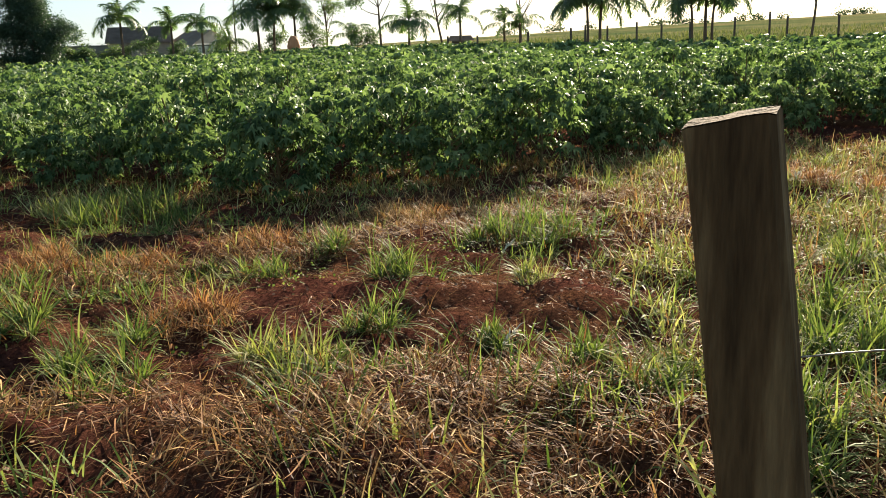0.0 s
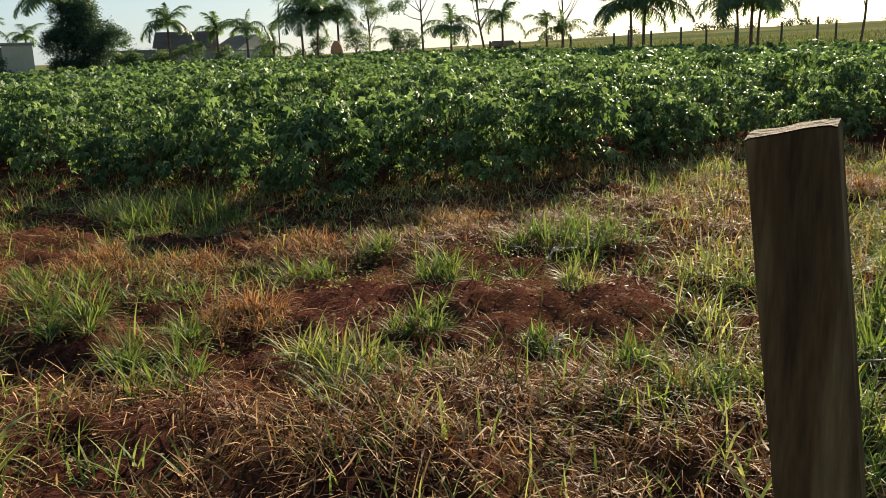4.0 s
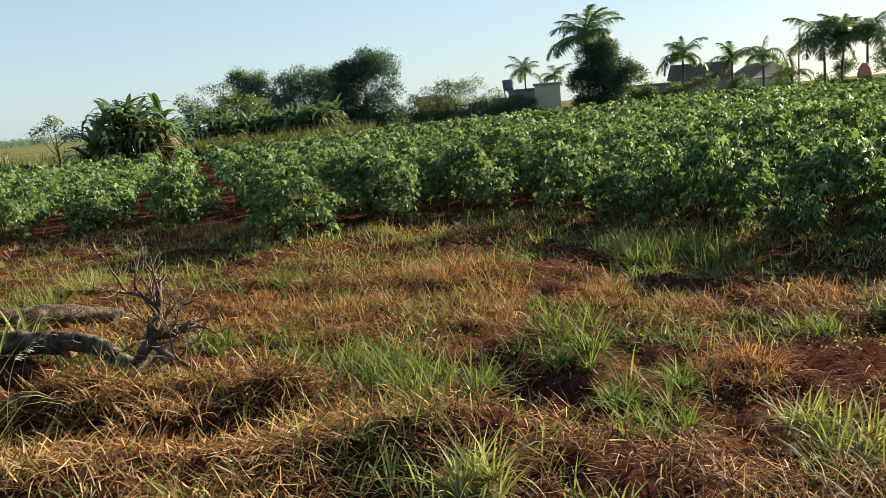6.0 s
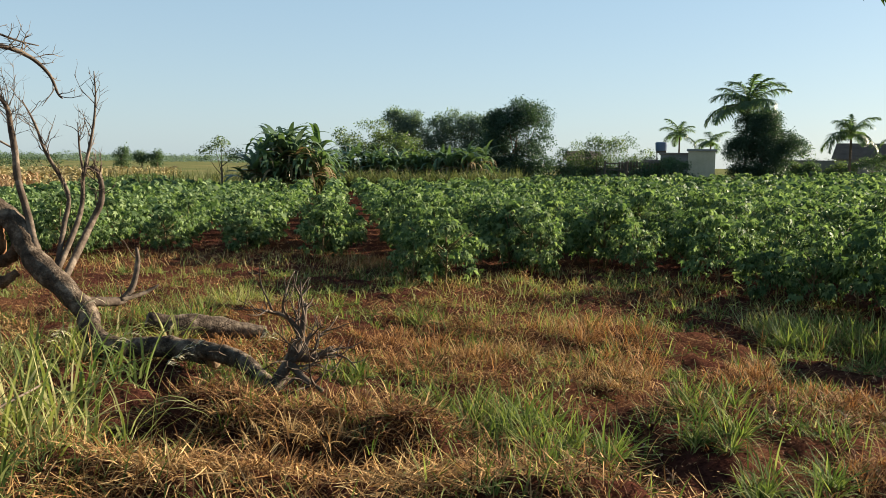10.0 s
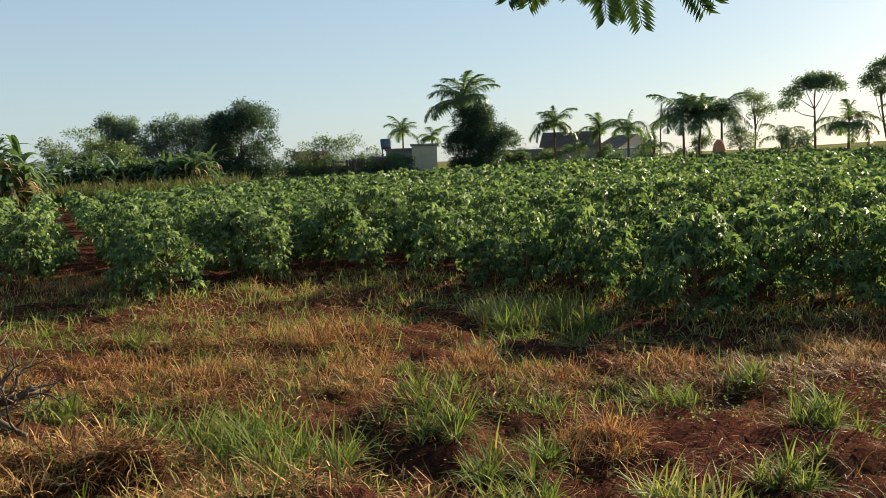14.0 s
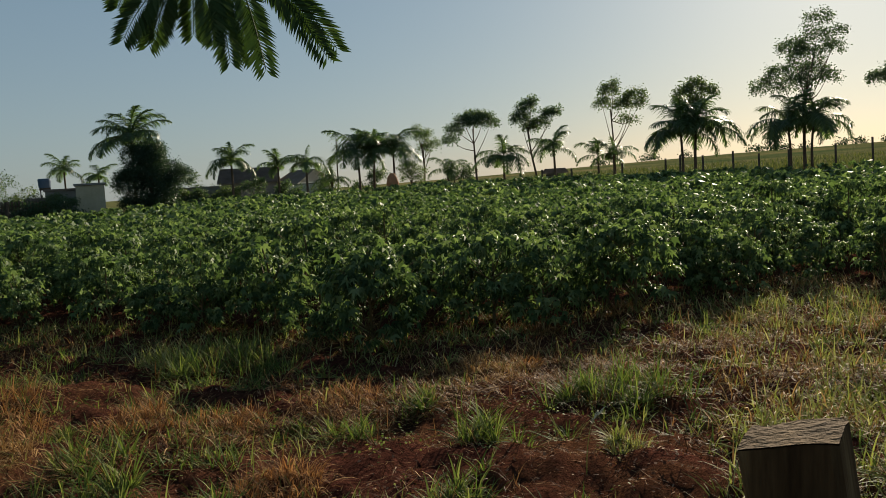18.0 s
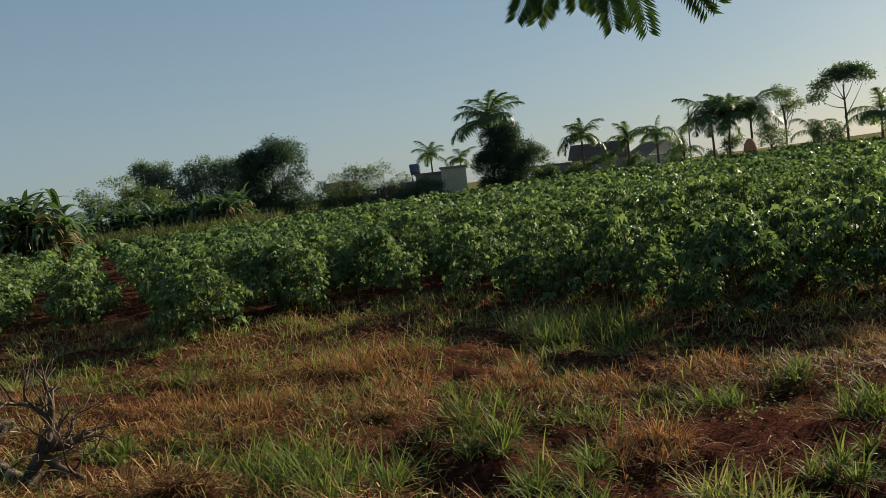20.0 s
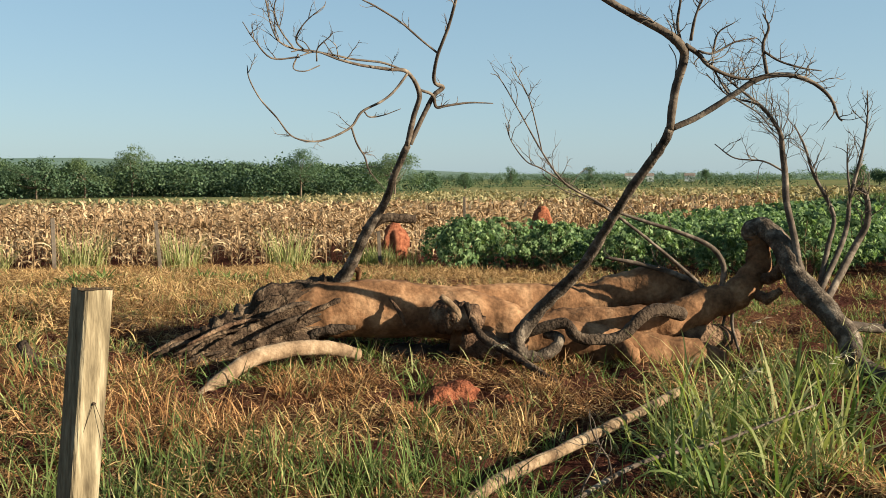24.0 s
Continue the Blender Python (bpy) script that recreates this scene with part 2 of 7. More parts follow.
def ground_material():
    m = bpy.data.materials.new("ground_soil")
    m.use_nodes = True
    n, l = m.node_tree.nodes, m.node_tree.links
    b = n["Principled BSDF"]
    b.inputs["Roughness"].default_value = 0.95
    b.inputs["Specular IOR Level"].default_value = 0.0
    tc = n.new("ShaderNodeTexCoord")

    def noise_at(scale, detail=6.0):
        z = n.new("ShaderNodeTexNoise")
        z.inputs["Scale"].default_value, z.inputs["Detail"].default_value = scale, detail
        z.inputs["Roughness"].default_value = 0.65
        l.new(tc.outputs["Object"], z.inputs["Vector"])
        return z.outputs["Fac"]

    def ramp(fac, stops):
        r = n.new("ShaderNodeValToRGB")
        for i, (p, c) in enumerate(stops):
            e = r.color_ramp.elements[i] if i < 2 else r.color_ramp.elements.new(p)
            e.position, e.color = p, (*c, 1)
        l.new(fac, r.inputs["Fac"])
        return r.outputs["Color"]

    def mixed(fac, a, c):
        x = n.new("ShaderNodeMix")
        x.data_type = "RGBA"
        l.new(fac, x.inputs["Factor"])
        l.new(a, x.inputs["A"])
        l.new(c, x.inputs["B"])
        return x.outputs["Result"]

    soil = ramp(noise_at(16, 9), [(0.34, (0.027, 0.011, 0.009)), (0.68, (0.130, 0.050, 0.034))])
    mat_ = ramp(noise_at(34, 9), [(0.36, (0.035, 0.016, 0.010)), (0.66, (0.17, 0.082, 0.042))])
    cover = ramp(noise_at(0.8, 3), [(0.46, (0, 0, 0)), (0.62, (0.8, 0.8, 0.8))])
    near = mixed(cover, soil, mat_)
    far = ramp(noise_at(0.03), [(0.35, (0.075, 0.105, 0.042)), (0.65, (0.20, 0.175, 0.08))])
    ln = n.new("ShaderNodeVectorMath")
    ln.operation = "LENGTH"
    l.new(tc.outputs["Object"], ln.inputs[0])
    mr = n.new("ShaderNodeMapRange")
    mr.inputs["From Min"].default_value, mr.inputs["From Max"].default_value = 68, 95
    l.new(ln.outputs["Value"], mr.inputs["Value"])
    l.new(mixed(mr.outputs["Result"], near, far), b.inputs["Base Color"])
    bp = n.new("ShaderNodeBump")
    bp.inputs["Strength"].default_value, bp.inputs["Distance"].default_value = 1.0, 0.07
    l.new(noise_at(30, 9), bp.inputs["Height"])
    l.new(bp.outputs[0], b.inputs["Normal"])
    return m


M["ground"] = ground_material()


# ---- tools ----
def mesh_of(name, verts, faces, mat, smooth=False):
    """A mesh from arrays; faces is one array of equal polygons, or a list of index tuples."""
    me = bpy.data.meshes.new(name)
    verts = np.asarray(verts, np.float32)
    if isinstance(faces, np.ndarray):
        k = faces.shape[1]
        me.vertices.add(len(verts))
        me.vertices.foreach_set("co", verts.ravel())
        me.loops.add(faces.size)
        me.loops.foreach_set("vertex_index", faces.astype(np.int32).ravel())
        me.polygons.add(len(faces))
        me.polygons.foreach_set("loop_start", np.arange(0, faces.size, k, dtype=np.int32))
        me.update(calc_edges=True)
    else:
        me.from_pydata(verts.tolist(), [], faces)
        me.update()
    if smooth:
        me.polygons.foreach_set("use_smooth", np.ones(len(me.polygons), bool))
    me.materials.append(mat)
    return me


def piece(name, mesh, parent=None, label="", m=None):
    ob = new(name, mesh)
    if parent:
        ob.parent = parent
    if m is not None:
        ob.matrix_local = m
    if label:
        tagged(ob, label)
    return ob


def part(name, bm, mat, parent, label=""):
    me = bpy.data.meshes.new(name)
    bm.to_mesh(me)
    bm.free()
    me.materials.append(mat)
    return piece(name, me, parent, label)


def thing(name, place, label, category, group="", turn=0.0, kind=""):
    ob = new(name)
    ob.empty_display_size = 0.2
    ob.matrix_world = pose(*place, 0, 0, turn)
    return tagged(ob, label, category, group, kind)


TURN = [-180, -90, -70, -57, -40, -25, -17, 0, 10, 20, 40, 60, 90, 180]
RISE_25 = [-.4, -.4, -.45, -.45, -.42, -.45, -.45, -.6, -.68, -.75, -.95, -1.0, -.8, -.8]
RISE_85 = [.3, .3, .4, .45, .7, .4, 0, -.6, -.7, -1.0, -1.9, -2.2, -2.2, -2.0]
RISE_220 = [5, 5, 5, 4.2, 2.2, 1.0, .3, -.4, -1.0, -1.6, -2.5, -2.9, -3, -3]


def ground_z(x, y):
    """Height of the land: a gentle fall near the fence, a dip towards the maize, a rise towards the grass hill."""
    x, y = np.asarray(x, float), np.asarray(y, float)
    r, az = np.hypot(x, y), np.degrees(np.arctan2(-x, y))
    near = (-.022 * x - .031 * y) * np.minimum(1, 10 / np.maximum(r, 1e-6))
    a, b, c = (np.interp(az, TURN, v) for v in (RISE_25, RISE_85, RISE_220))
    s = lambda lo, hi: np.clip((r - lo) / (hi - lo), 0, 1)
    return np.where(r < 10, near, np.where(r < 25, near + (a - near) * s(10, 25), np.where(r < 85, a + (b - a) * s(25, 85), b + (c - b) * s(85, 220))))


def ridge(x, y, x0, y0, x1, y1, height, width):
    """A low windrow between two points."""
    dx, dy = x1 - x0, y1 - y0
    t = np.clip(((x - x0) * dx + (y - y0) * dy) / (dx * dx + dy * dy), 0, 1)
    return height * np.exp(-((x - x0 - t * dx) ** 2 + (y - y0 - t * dy) ** 2) / width ** 2)


def bumps(x, y):
    """Clods and tussock mounds close to the fence."""
    x, y = np.asarray(x, float), np.asarray(y, float)
    k = np.clip((26 - np.hypot(x, y)) / 10, 0, 1)
    return k * (0.05 * np.sin(2.1 * x + 0.7 * np.sin(1.3 * y)) * np.sin(1.9 * y + 1.1 * np.sin(1.7 * x)) + 0.038 * np.sin(6.3 * x + 2 * np.sin(3.1 * y)) * np.sin(5.7 * y + 1.3) + 0.030 * np.sin(10.3 * x + 2.6 * np.sin(4.1 * y)) * np.sin(9.1 * y + 2.2 * np.sin(5.3 * x)) + 0.016 * np.sin(19.7 * x + 3 * np.sin(7.1 * y)) * np.sin(21.1 * y + 2.7 * np.sin(8.3 * x))
                + ridge(x, y, -1.6, 5.45, -0.1, 5.05, 0.19, 0.25) + ridge(x, y, -1.9, 4.25, 0.9, 4.05, 0.12, 0.24) - ridge(x, y, -2.0, 5.0, -0.3, 4.8, 0.09, 0.3) + ridge(x, y, 2.6, 2.6, 0.2, 4.2, 0.04, 0.5) + ridge(x, y, 0.3, 9.1, 2.4, 9.3, 0.10, 0.5) - ridge(x, y, 3.4, 3.0, 1.2, 4.6, 0.08, 0.4))


def land(x, y):
    return ground_z(x, y) + bumps(x, y)


def polar(az, r):
    return -r * math.sin(radians(az)), r * math.cos(radians(az))


def on_land(az, r, sink=0.0):
    x, y = polar(az, r)
    return x, y, float(land(x, y)) - sink


def curve_points(points, per=5):
    """A smooth line through the points."""
    p = [Vector(q) for q in points]
    p = [p[0] * 2 - p[1], *p, p[-1] * 2 - p[-2]]
    out = []
    for i in range(1, len(p) - 2):
        a, b, c, d = p[i - 1:i + 3]
        for k in range(per):
            t = k / per
            out.append(0.5 * ((2 * b) + (c - a) * t + (2 * a - 5 * b + 4 * c - d) * t * t + (3 * b - a - 3 * c + d) * t ** 3))
    return out + [p[-2]]


class Tubes:
    """Gathers round limbs into one mesh."""

    def __init__(self):
        self.v, self.f = [], []

    def add(self, points, radii, sides=8, rough=0.0, per=5, rng=random, flute=0.0):
        line = curve_points(points, per) if per > 1 else [Vector(q) for q in points]
        n = len(line)
        rad = np.interp(np.linspace(0, 1, n), np.linspace(0, 1, len(radii)), radii)
        axis = (line[1] - line[0]).normalized()
        side = axis.orthogonal().normalized()
        start = len(self.v)
        seed = Vector((rng.random() * 50, rng.random() * 50, rng.random() * 50))
        for i, c in enumerate(line):
            ahead = (line[min(i + 1, n - 1)] - line[max(i - 1, 0)]).normalized()
            side = (side - ahead * side.dot(ahead)).normalized()
            up = ahead.cross(side)
            for k in range(sides):
                a = 2 * math.pi * k / sides
                way = side * math.cos(a) + up * math.sin(a)
                q = rad[i]
                if rough:
                    spot = (c + way * rad[i]) / max(rad[i], 0.02)
                    q *= 1 + rough * (noise.noise(spot * 0.55 + seed) + 0.35 * noise.noise(spot * 1.7 + seed))
                if flute:
                    q *= 1 - flute * abs(noise.noise(Vector((3.4 * math.cos(a), 3.4 * math.sin(a), 0.5 * c.length)) + seed)) * 2 + 0.3 * flute
                self.v.append(c + way * q)
        for i in range(n - 1):
            for k in range(sides):
                a, b = start + i * sides + k, start + i * sides + (k + 1) % sides
                self.f.append((a, b, b + sides, a + sides))
        self.f.append(tuple(start + k for k in range(sides))[::-1])
        self.f.append(tuple(start + (n - 1) * sides + k for k in range(sides)))
        return line

    def twigs(self, line, count, length, radius, rng, levels=2, lift=0.3, sides=4, begin=0.2, spread=1.0):
        """Fine side shoots along a limb, each forking again."""
        for _ in range(count):
            i = int((begin + (1 - begin) * rng.random()) * (len(line) - 2))
            ahead = (line[i + 1] - line[i]).normalized()
            way = (ahead * 0.7 + Vector((rng.uniform(-1, 1), rng.uniform(-1, 1), rng.uniform(-0.6, 1) + lift)) * spread).normalized()
            self.shoot(line[i], way, length * rng.uniform(0.5, 1.2), radius, rng, levels, sides)

    def shoot(self, start, way, length, radius, rng, levels, sides=4):
        pts, p, w = [start], start.copy(), way.copy()
        for _ in range(4):
            w = (w + Vector((rng.uniform(-1, 1), rng.uniform(-1, 1), rng.uniform(-0.8, 1))) * 0.42).normalized()
            p = p + w * length / 4
            pts.append(p.copy())
        line = self.add(pts, [radius, radius * 0.35], sides, per=2, rng=rng)
        if levels > 1:
            for _ in range(rng.randint(2, 4)):
                j = rng.randint(2, len(line) - 2)
                d = ((line[j] - line[j - 1]).normalized() * 0.6 + Vector((rng.uniform(-1, 1), rng.uniform(-1, 1), rng.uniform(-0.6, 0.9)))).normalized()
                self.shoot(line[j], d, length * rng.uniform(0.3, 0.6), radius * 0.55, rng, levels - 1, 3)

    def mesh(self, name, mat, smooth=True):
        me = bpy.data.meshes.new(name)
        me.from_pydata([tuple(v) for v in self.v], [], self.f)
        me.update()
        if smooth:
            me.polygons.foreach_set("use_smooth", np.ones(len(me.polygons), bool))
        me.materials.append(mat)
        return me


def blade_arrays(base, az, length, rise, curl, width, segs=3, rng=None, twist=0.5):
    """Grass blades as bent, tapering strips: one row of each array a blade. rise: first angle over the ground; curl: how far it bends over."""
    n = len(length)
    t = np.linspace(0, 1, segs + 1)
    ang = rise[:, None] - curl[:, None] * t[None] ** 1.3
    step = (length / segs)[:, None]
    out = np.zeros((n, segs + 1, 3))
    h = np.concatenate([np.zeros((n, 1)), np.cumsum(np.cos(ang[:, :-1]) * step, 1)], 1)
    z = np.concatenate([np.zeros((n, 1)), np.cumsum(np.sin(ang[:, :-1]) * step, 1)], 1)
    d = np.stack([np.cos(az), np.sin(az)], -1)
    out[..., :2] = base[:, None, :2] + d[:, None] * h[..., None]
    out[..., 2] = base[:, None, 2] + z
    wv = width[:, None] * np.clip(1.15 - t[None] ** 2.2 * 1.08, 0.07, 1) * 0.5
    tw = (rng.random(n) - 0.5) * twist if rng is not None else np.zeros(n)
    perp = np.stack([-np.sin(az) * np.cos(tw), np.cos(az) * np.cos(tw), np.sin(tw)], -1)
    a, b = out + perp[:, None] * wv[..., None], out - perp[:, None] * wv[..., None]
    verts = np.stack([a, b], 2).reshape(n, -1, 3)
    q = np.array([[2 * i, 2 * i + 1, 2 * i + 3, 2 * i + 2] for i in range(segs)])
    faces = (np.arange(n)[:, None, None] * 2 * (segs + 1) + q[None]).reshape(-1, 4)
    return verts.reshape(-1, 3), faces


def scatter(tv, tf, places, mats):
    """Copies of a small template, as one pair of arrays."""
    n = len(places)
    v = np.einsum("nij,kj->nki", mats, tv) + places[:, None]
    f = (np.arange(n)[:, None, None] * len(tv) + tf[None]).reshape(-1, tf.shape[1])
    return v.reshape(-1, 3), f


def turns(rng, n, az, droop, roll, size):
    """Frames for leaves that point along az, tip down by droop, rolled about their length, scaled."""
    ca, sa_, cd, sd, cr, sr = np.cos(az), np.sin(az), np.cos(droop), np.sin(droop), np.cos(roll), np.sin(roll)
    x = np.stack([ca * cd, sa_ * cd, -sd], -1)
    y0 = np.stack([-sa_, ca, 0 * ca], -1)
    z0 = np.cross(x, y0)
    y = y0 * cr[:, None] + z0 * sr[:, None]
    z = np.cross(x, y)
    return np.stack([x, y, z], -1) * np.asarray(size)[:, None, None]


def blocks(*boxes):
    """Boxes x0, y0, z0, x1, y1, z1 with slightly eased edges, in one bmesh."""
    bm = bmesh.new()
    for x0, y0, z0, x1, y1, z1 in boxes:
        r = bmesh.ops.create_cube(bm, size=1)
        bmesh.ops.scale(bm, verts=r["verts"], vec=(x1 - x0, y1 - y0, z1 - z0))
        bmesh.ops.translate(bm, verts=r["verts"], vec=((x0 + x1) / 2, (y0 + y1) / 2, (z0 + z1) / 2))
    bmesh.ops.bevel(bm, geom=bm.edges[:], offset=0.02, segments=1, affect="EDGES")
    return bm


# ---- the land ----
def build_ground():
    rad = np.concatenate([[0.0], np.linspace(0.8, 16, 125), np.geomspace(16.4, 3200, 75)])
    az = np.radians(np.concatenate([np.linspace(-95, 95, 330), np.linspace(101, 259, 28)]))
    na = len(az)
    r, a = np.meshgrid(rad[1:], az, indexing="ij")
    x, y = -r * np.sin(a), r * np.cos(a)
    z = land(x, y)
    v = np.concatenate([[[0, 0, float(land(0, 0))]], np.stack([x, y, z], -1).reshape(-1, 3)])
    nr = len(rad) - 1
    i, k = np.meshgrid(np.arange(nr - 1), np.arange(na), indexing="ij")
    k2 = (k + 1) % na
    q = np.stack([1 + i * na + k, 1 + (i + 1) * na + k, 1 + (i + 1) * na + k2, 1 + i * na + k2], -1).reshape(-1, 4)
    faces = [tuple(f) for f in q.tolist()] + [(0, 1 + (j + 1) % na, 1 + j)[::-1] for j in range(na)]
    me = mesh_of("ground", v, faces, M["ground"], True)
    me.validate()
    tagged(new("ground", me), "reddish-brown farm soil with thin dry mulch", "ground", kind="structure")


build_ground()


# ---- the crop ----
ROW_TURN, ROW_GAP, ROW_STEP = 7.0, 1.83, 0.60
CROP_EDGE_X = [-17.5, -13.6, -7.7, -5.2, -3.6, -2.0, -0.9, -0.2, 0.6, 1.4, 3.6, 4.6, 5.2, 6.4, 7.2, 9.5, 13.3, 20, 35, 70]
CROP_EDGE_Y = [13.0, 14.6, 16.5, 18.6, 18.6, 17.8, 16.0, 13.8, 14.2, 15.0, 14.2, 11.8, 10.8, 9.0, 8.2, 7.1, 6.3, 4.4, 0.2, -6]
# where each row begins: across the rows, then along them
ROW_START_U = [-14.5, -13.5, -12.4, -11, -8, -4.4, -3.86, -2.03, -0.2, 1.63, 3.46, 5.29, 7.12, 8.95, 10.78, 13, 20, 35, 70]
ROW_START_V = [14.6, 15.0, 15.6, 17.4, 18.2, 19.2, 20.4, 20.0, 17.9, 13.7, 15.0, 14.2, 8.2, 7.3, 6.2, 5.2, 2.3, -4.5, -15]


def crop_limit(az):
    return np.interp(az, [-75, -62, -50, -45, -10, -5.5, -5, 8, 9, 16, 19, 50], [66, 70, 76, 80, 80, 80, 66, 66, 57, 57, 90, 90])


def lobed_leaf():
    """A hand-shaped leaf with five pointed, drooping lobes, pointing along +x."""
    rim = []
    for i, (a, tip) in enumerate([(-112, 0.52), (-56, 0.86), (0, 1.0), (56, 0.86), (112, 0.52)]):
        if i:
            rim.append((radians(a - 28), 0.34))
        rim.append((radians(a), tip))
    v = [(0, 0, 0.02)] + [(0.12 + 0.66 * q * math.cos(a), 0.66 * q * math.sin(a), -0.30 * q * q + (0.07 if q < 0.4 else 0)) for a, q in rim]
    f = [(0, i, i + 1) for i in range(1, len(rim))]
    return np.array(v), np.array(f)


def simple_leaf():
    v = [(0, 0, 0), (0.35, -0.42, -0.06), (0.85, 0, -0.18), (0.35, 0.42, -0.06)]
    return np.array(v), np.array([(0, 1, 2, 3)])


def bush_leaves(rng, n, h, w, low=0.2, tips=9):
    """Where the leaves of a bushy crop plant sit: in flat tufts at the shoot tips, on a domed shell, hanging outwards."""
    m = max(1, n // tips)
    zt = low + (1 - low) * rng.random(m) ** 0.62
    reach = w * np.sqrt(np.clip(1 - ((zt - 0.52) / 0.56) ** 2, 0.02, 1))
    at = rng.random(m) * 2 * np.pi
    qt = reach * (0.72 + 0.34 * rng.random(m))
    qt = np.where(zt > 0.8, qt * np.sqrt(rng.random(m)), qt)
    k = np.minimum(np.arange(n) // tips, m - 1)
    pos = np.stack([np.cos(at) * qt, np.sin(at) * qt, zt * h], -1)[k] + rng.normal(0, 1, (n, 3)) * np.array([0.066, 0.066, 0.036]) * h
    own = rng.random(n) * 2 * np.pi
    out = np.arctan2(pos[:, 1], pos[:, 0])
    az = np.where(rng.random(n) < 0.62, out + rng.normal(0, 0.7, n), own)
    droop = rng.normal(0.72, 0.36, n)
    return pos, az, droop, rng.normal(0, 0.28, n)


def crop_meshes(k):
    rng = np.random.default_rng(100 + k)
    h, w = 0.95 + 0.06 * (k % 4), 0.40 + 0.05 * (k % 3)
    n = 430
    pos, az, droop, roll = bush_leaves(rng, n, h, w, 0.07, 9)
    tv, tf = lobed_leaf()
    v, f = scatter(tv, tf, pos, turns(rng, n, az, droop, roll, rng.uniform(0.08, 0.18, n)))
    foliage = mesh_of("foliage", v, f, M["crop_leaf"])
    r = random.Random(50 + k)
    t = Tubes()
    t.add([(0, 0, -0.05), (0.02, 0.01, 0.35), (-0.02, 0.03, 0.7), (0.02, 0, h * 0.95)], [0.018, 0.008], 6, rng=r, per=3)
    for _ in range(11):
        z = r.uniform(0.08, 0.6) * h
        a = r.uniform(0, 6.28)
        q = r.uniform(0.25, 0.5)
        t.add([(0, 0, z), (math.cos(a) * q * 0.5, math.sin(a) * q * 0.5, z + 0.14), (math.cos(a) * q, math.sin(a) * q, z + 0.3)], [0.009, 0.004], 4, rng=r, per=2)
    return t.mesh("stem", M["crop_stem"]), foliage


def build_crop():
    rng = np.random.default_rng(7)
    c, s = math.cos(radians(ROW_TURN)), math.sin(radians(ROW_TURN))
    along = np.array([-s, c])
    pts = []
    for k in range(-22, 52):
        u = -0.2 + ROW_GAP * k
        first = float(np.interp(u, ROW_START_U, ROW_START_V)) + rng.uniform(-0.25, 0.35)
        v = np.arange(first, 100, ROW_STEP) + rng.normal(0, 0.12, len(np.arange(first, 100, ROW_STEP)))
        x = u * c + v * along[0] + rng.normal(0, 0.11, len(v))
        y = u * s + v * along[1]
        pts.append(np.stack([x, y], -1))
    pts.append(np.array([(4.97, 11.5), (5.35, 12.1), (4.75, 12.7), (4.3, 13.4), (-0.45, 13.4), (8.6, 8.9), (5.99, 8.8), (6.3, 9.5)]))      # stragglers before the rows
    p = np.concatenate(pts)
    r, az = np.hypot(*p.T), np.degrees(np.arctan2(-p[:, 0], p[:, 1]))
    left = -17.5 + (p[:, 1] - 13) * (-14.5 / 82)        # the border with the maize
    gap = np.array([noise.noise(Vector((x * 0.45, y * 0.45, 4.0))) for x, y in p.tolist()])
    ok = (p[:, 0] > left) & (r < crop_limit(az)) & (az > -78) & (az < 47.0) & (rng.random(len(p)) > 0.05 + 0.5 * np.clip(gap - 0.15, 0, 1))
    p, r, gap = p[ok], r[ok], gap[ok]
    order = np.argsort(r)
    p, r, gap = p[order], r[order], gap[order]
    near = 290
    kinds = [crop_meshes(k) for k in range(6)]
    for (x, y), g, r0 in zip(p[:near], gap, r):
        sc = rng.uniform(0.85, 1.25) * (1 - 0.3 * g)
        if r0 < 17 and rng.random() < 0.2:
            sc *= 0.76
        ob = thing("crop_plant", (x, y, float(land(x, y))), "bushy green field crop plant with lobed leaves in red soil", "crop plant", "plants of the crop field", rng.uniform(0, 360))
        ob.scale = (sc, sc, sc * rng.uniform(0.92, 1.12))
        st, fo = kinds[rng.integers(6)]
        piece("stem", st, ob)
        piece("foliage", fo, ob)

    def joined(name, q, leaves, lo, hi, label, template, tips):
        n = len(q)
        sc = rng.uniform(0.72, 1.2, n)
        pos, a, d, ro = bush_leaves(rng, n * leaves, 1.05, 0.43, 0.2, tips)
        rep = np.repeat(np.arange(n), leaves)
        place = pos * sc[rep, None]
        place[:, :2] += q[rep]
        place[:, 2] += land(q[:, 0], q[:, 1])[rep]
        tv, tf = template
        v, f = scatter(tv, tf, place, turns(rng, n * leaves, a, d, ro, rng.uniform(lo, hi, n * leaves)))
        tagged(new(name, mesh_of(name, v, f, M["crop_leaf"])), label, "crop", kind="stuff")

    mid = (r < 40) & (np.arange(len(p)) >= near)
    far = (r >= 40) & (rng.random(len(p)) < 0.62)
    joined("crop_rows", p[mid], 190, 0.09, 0.19, "rows of bushy green crop plants", simple_leaf(), 8)
    joined("crop_rows_far", p[far], 40, 0.26, 0.44, "distant rows of green crop plants", simple_leaf(), 4)


build_crop()


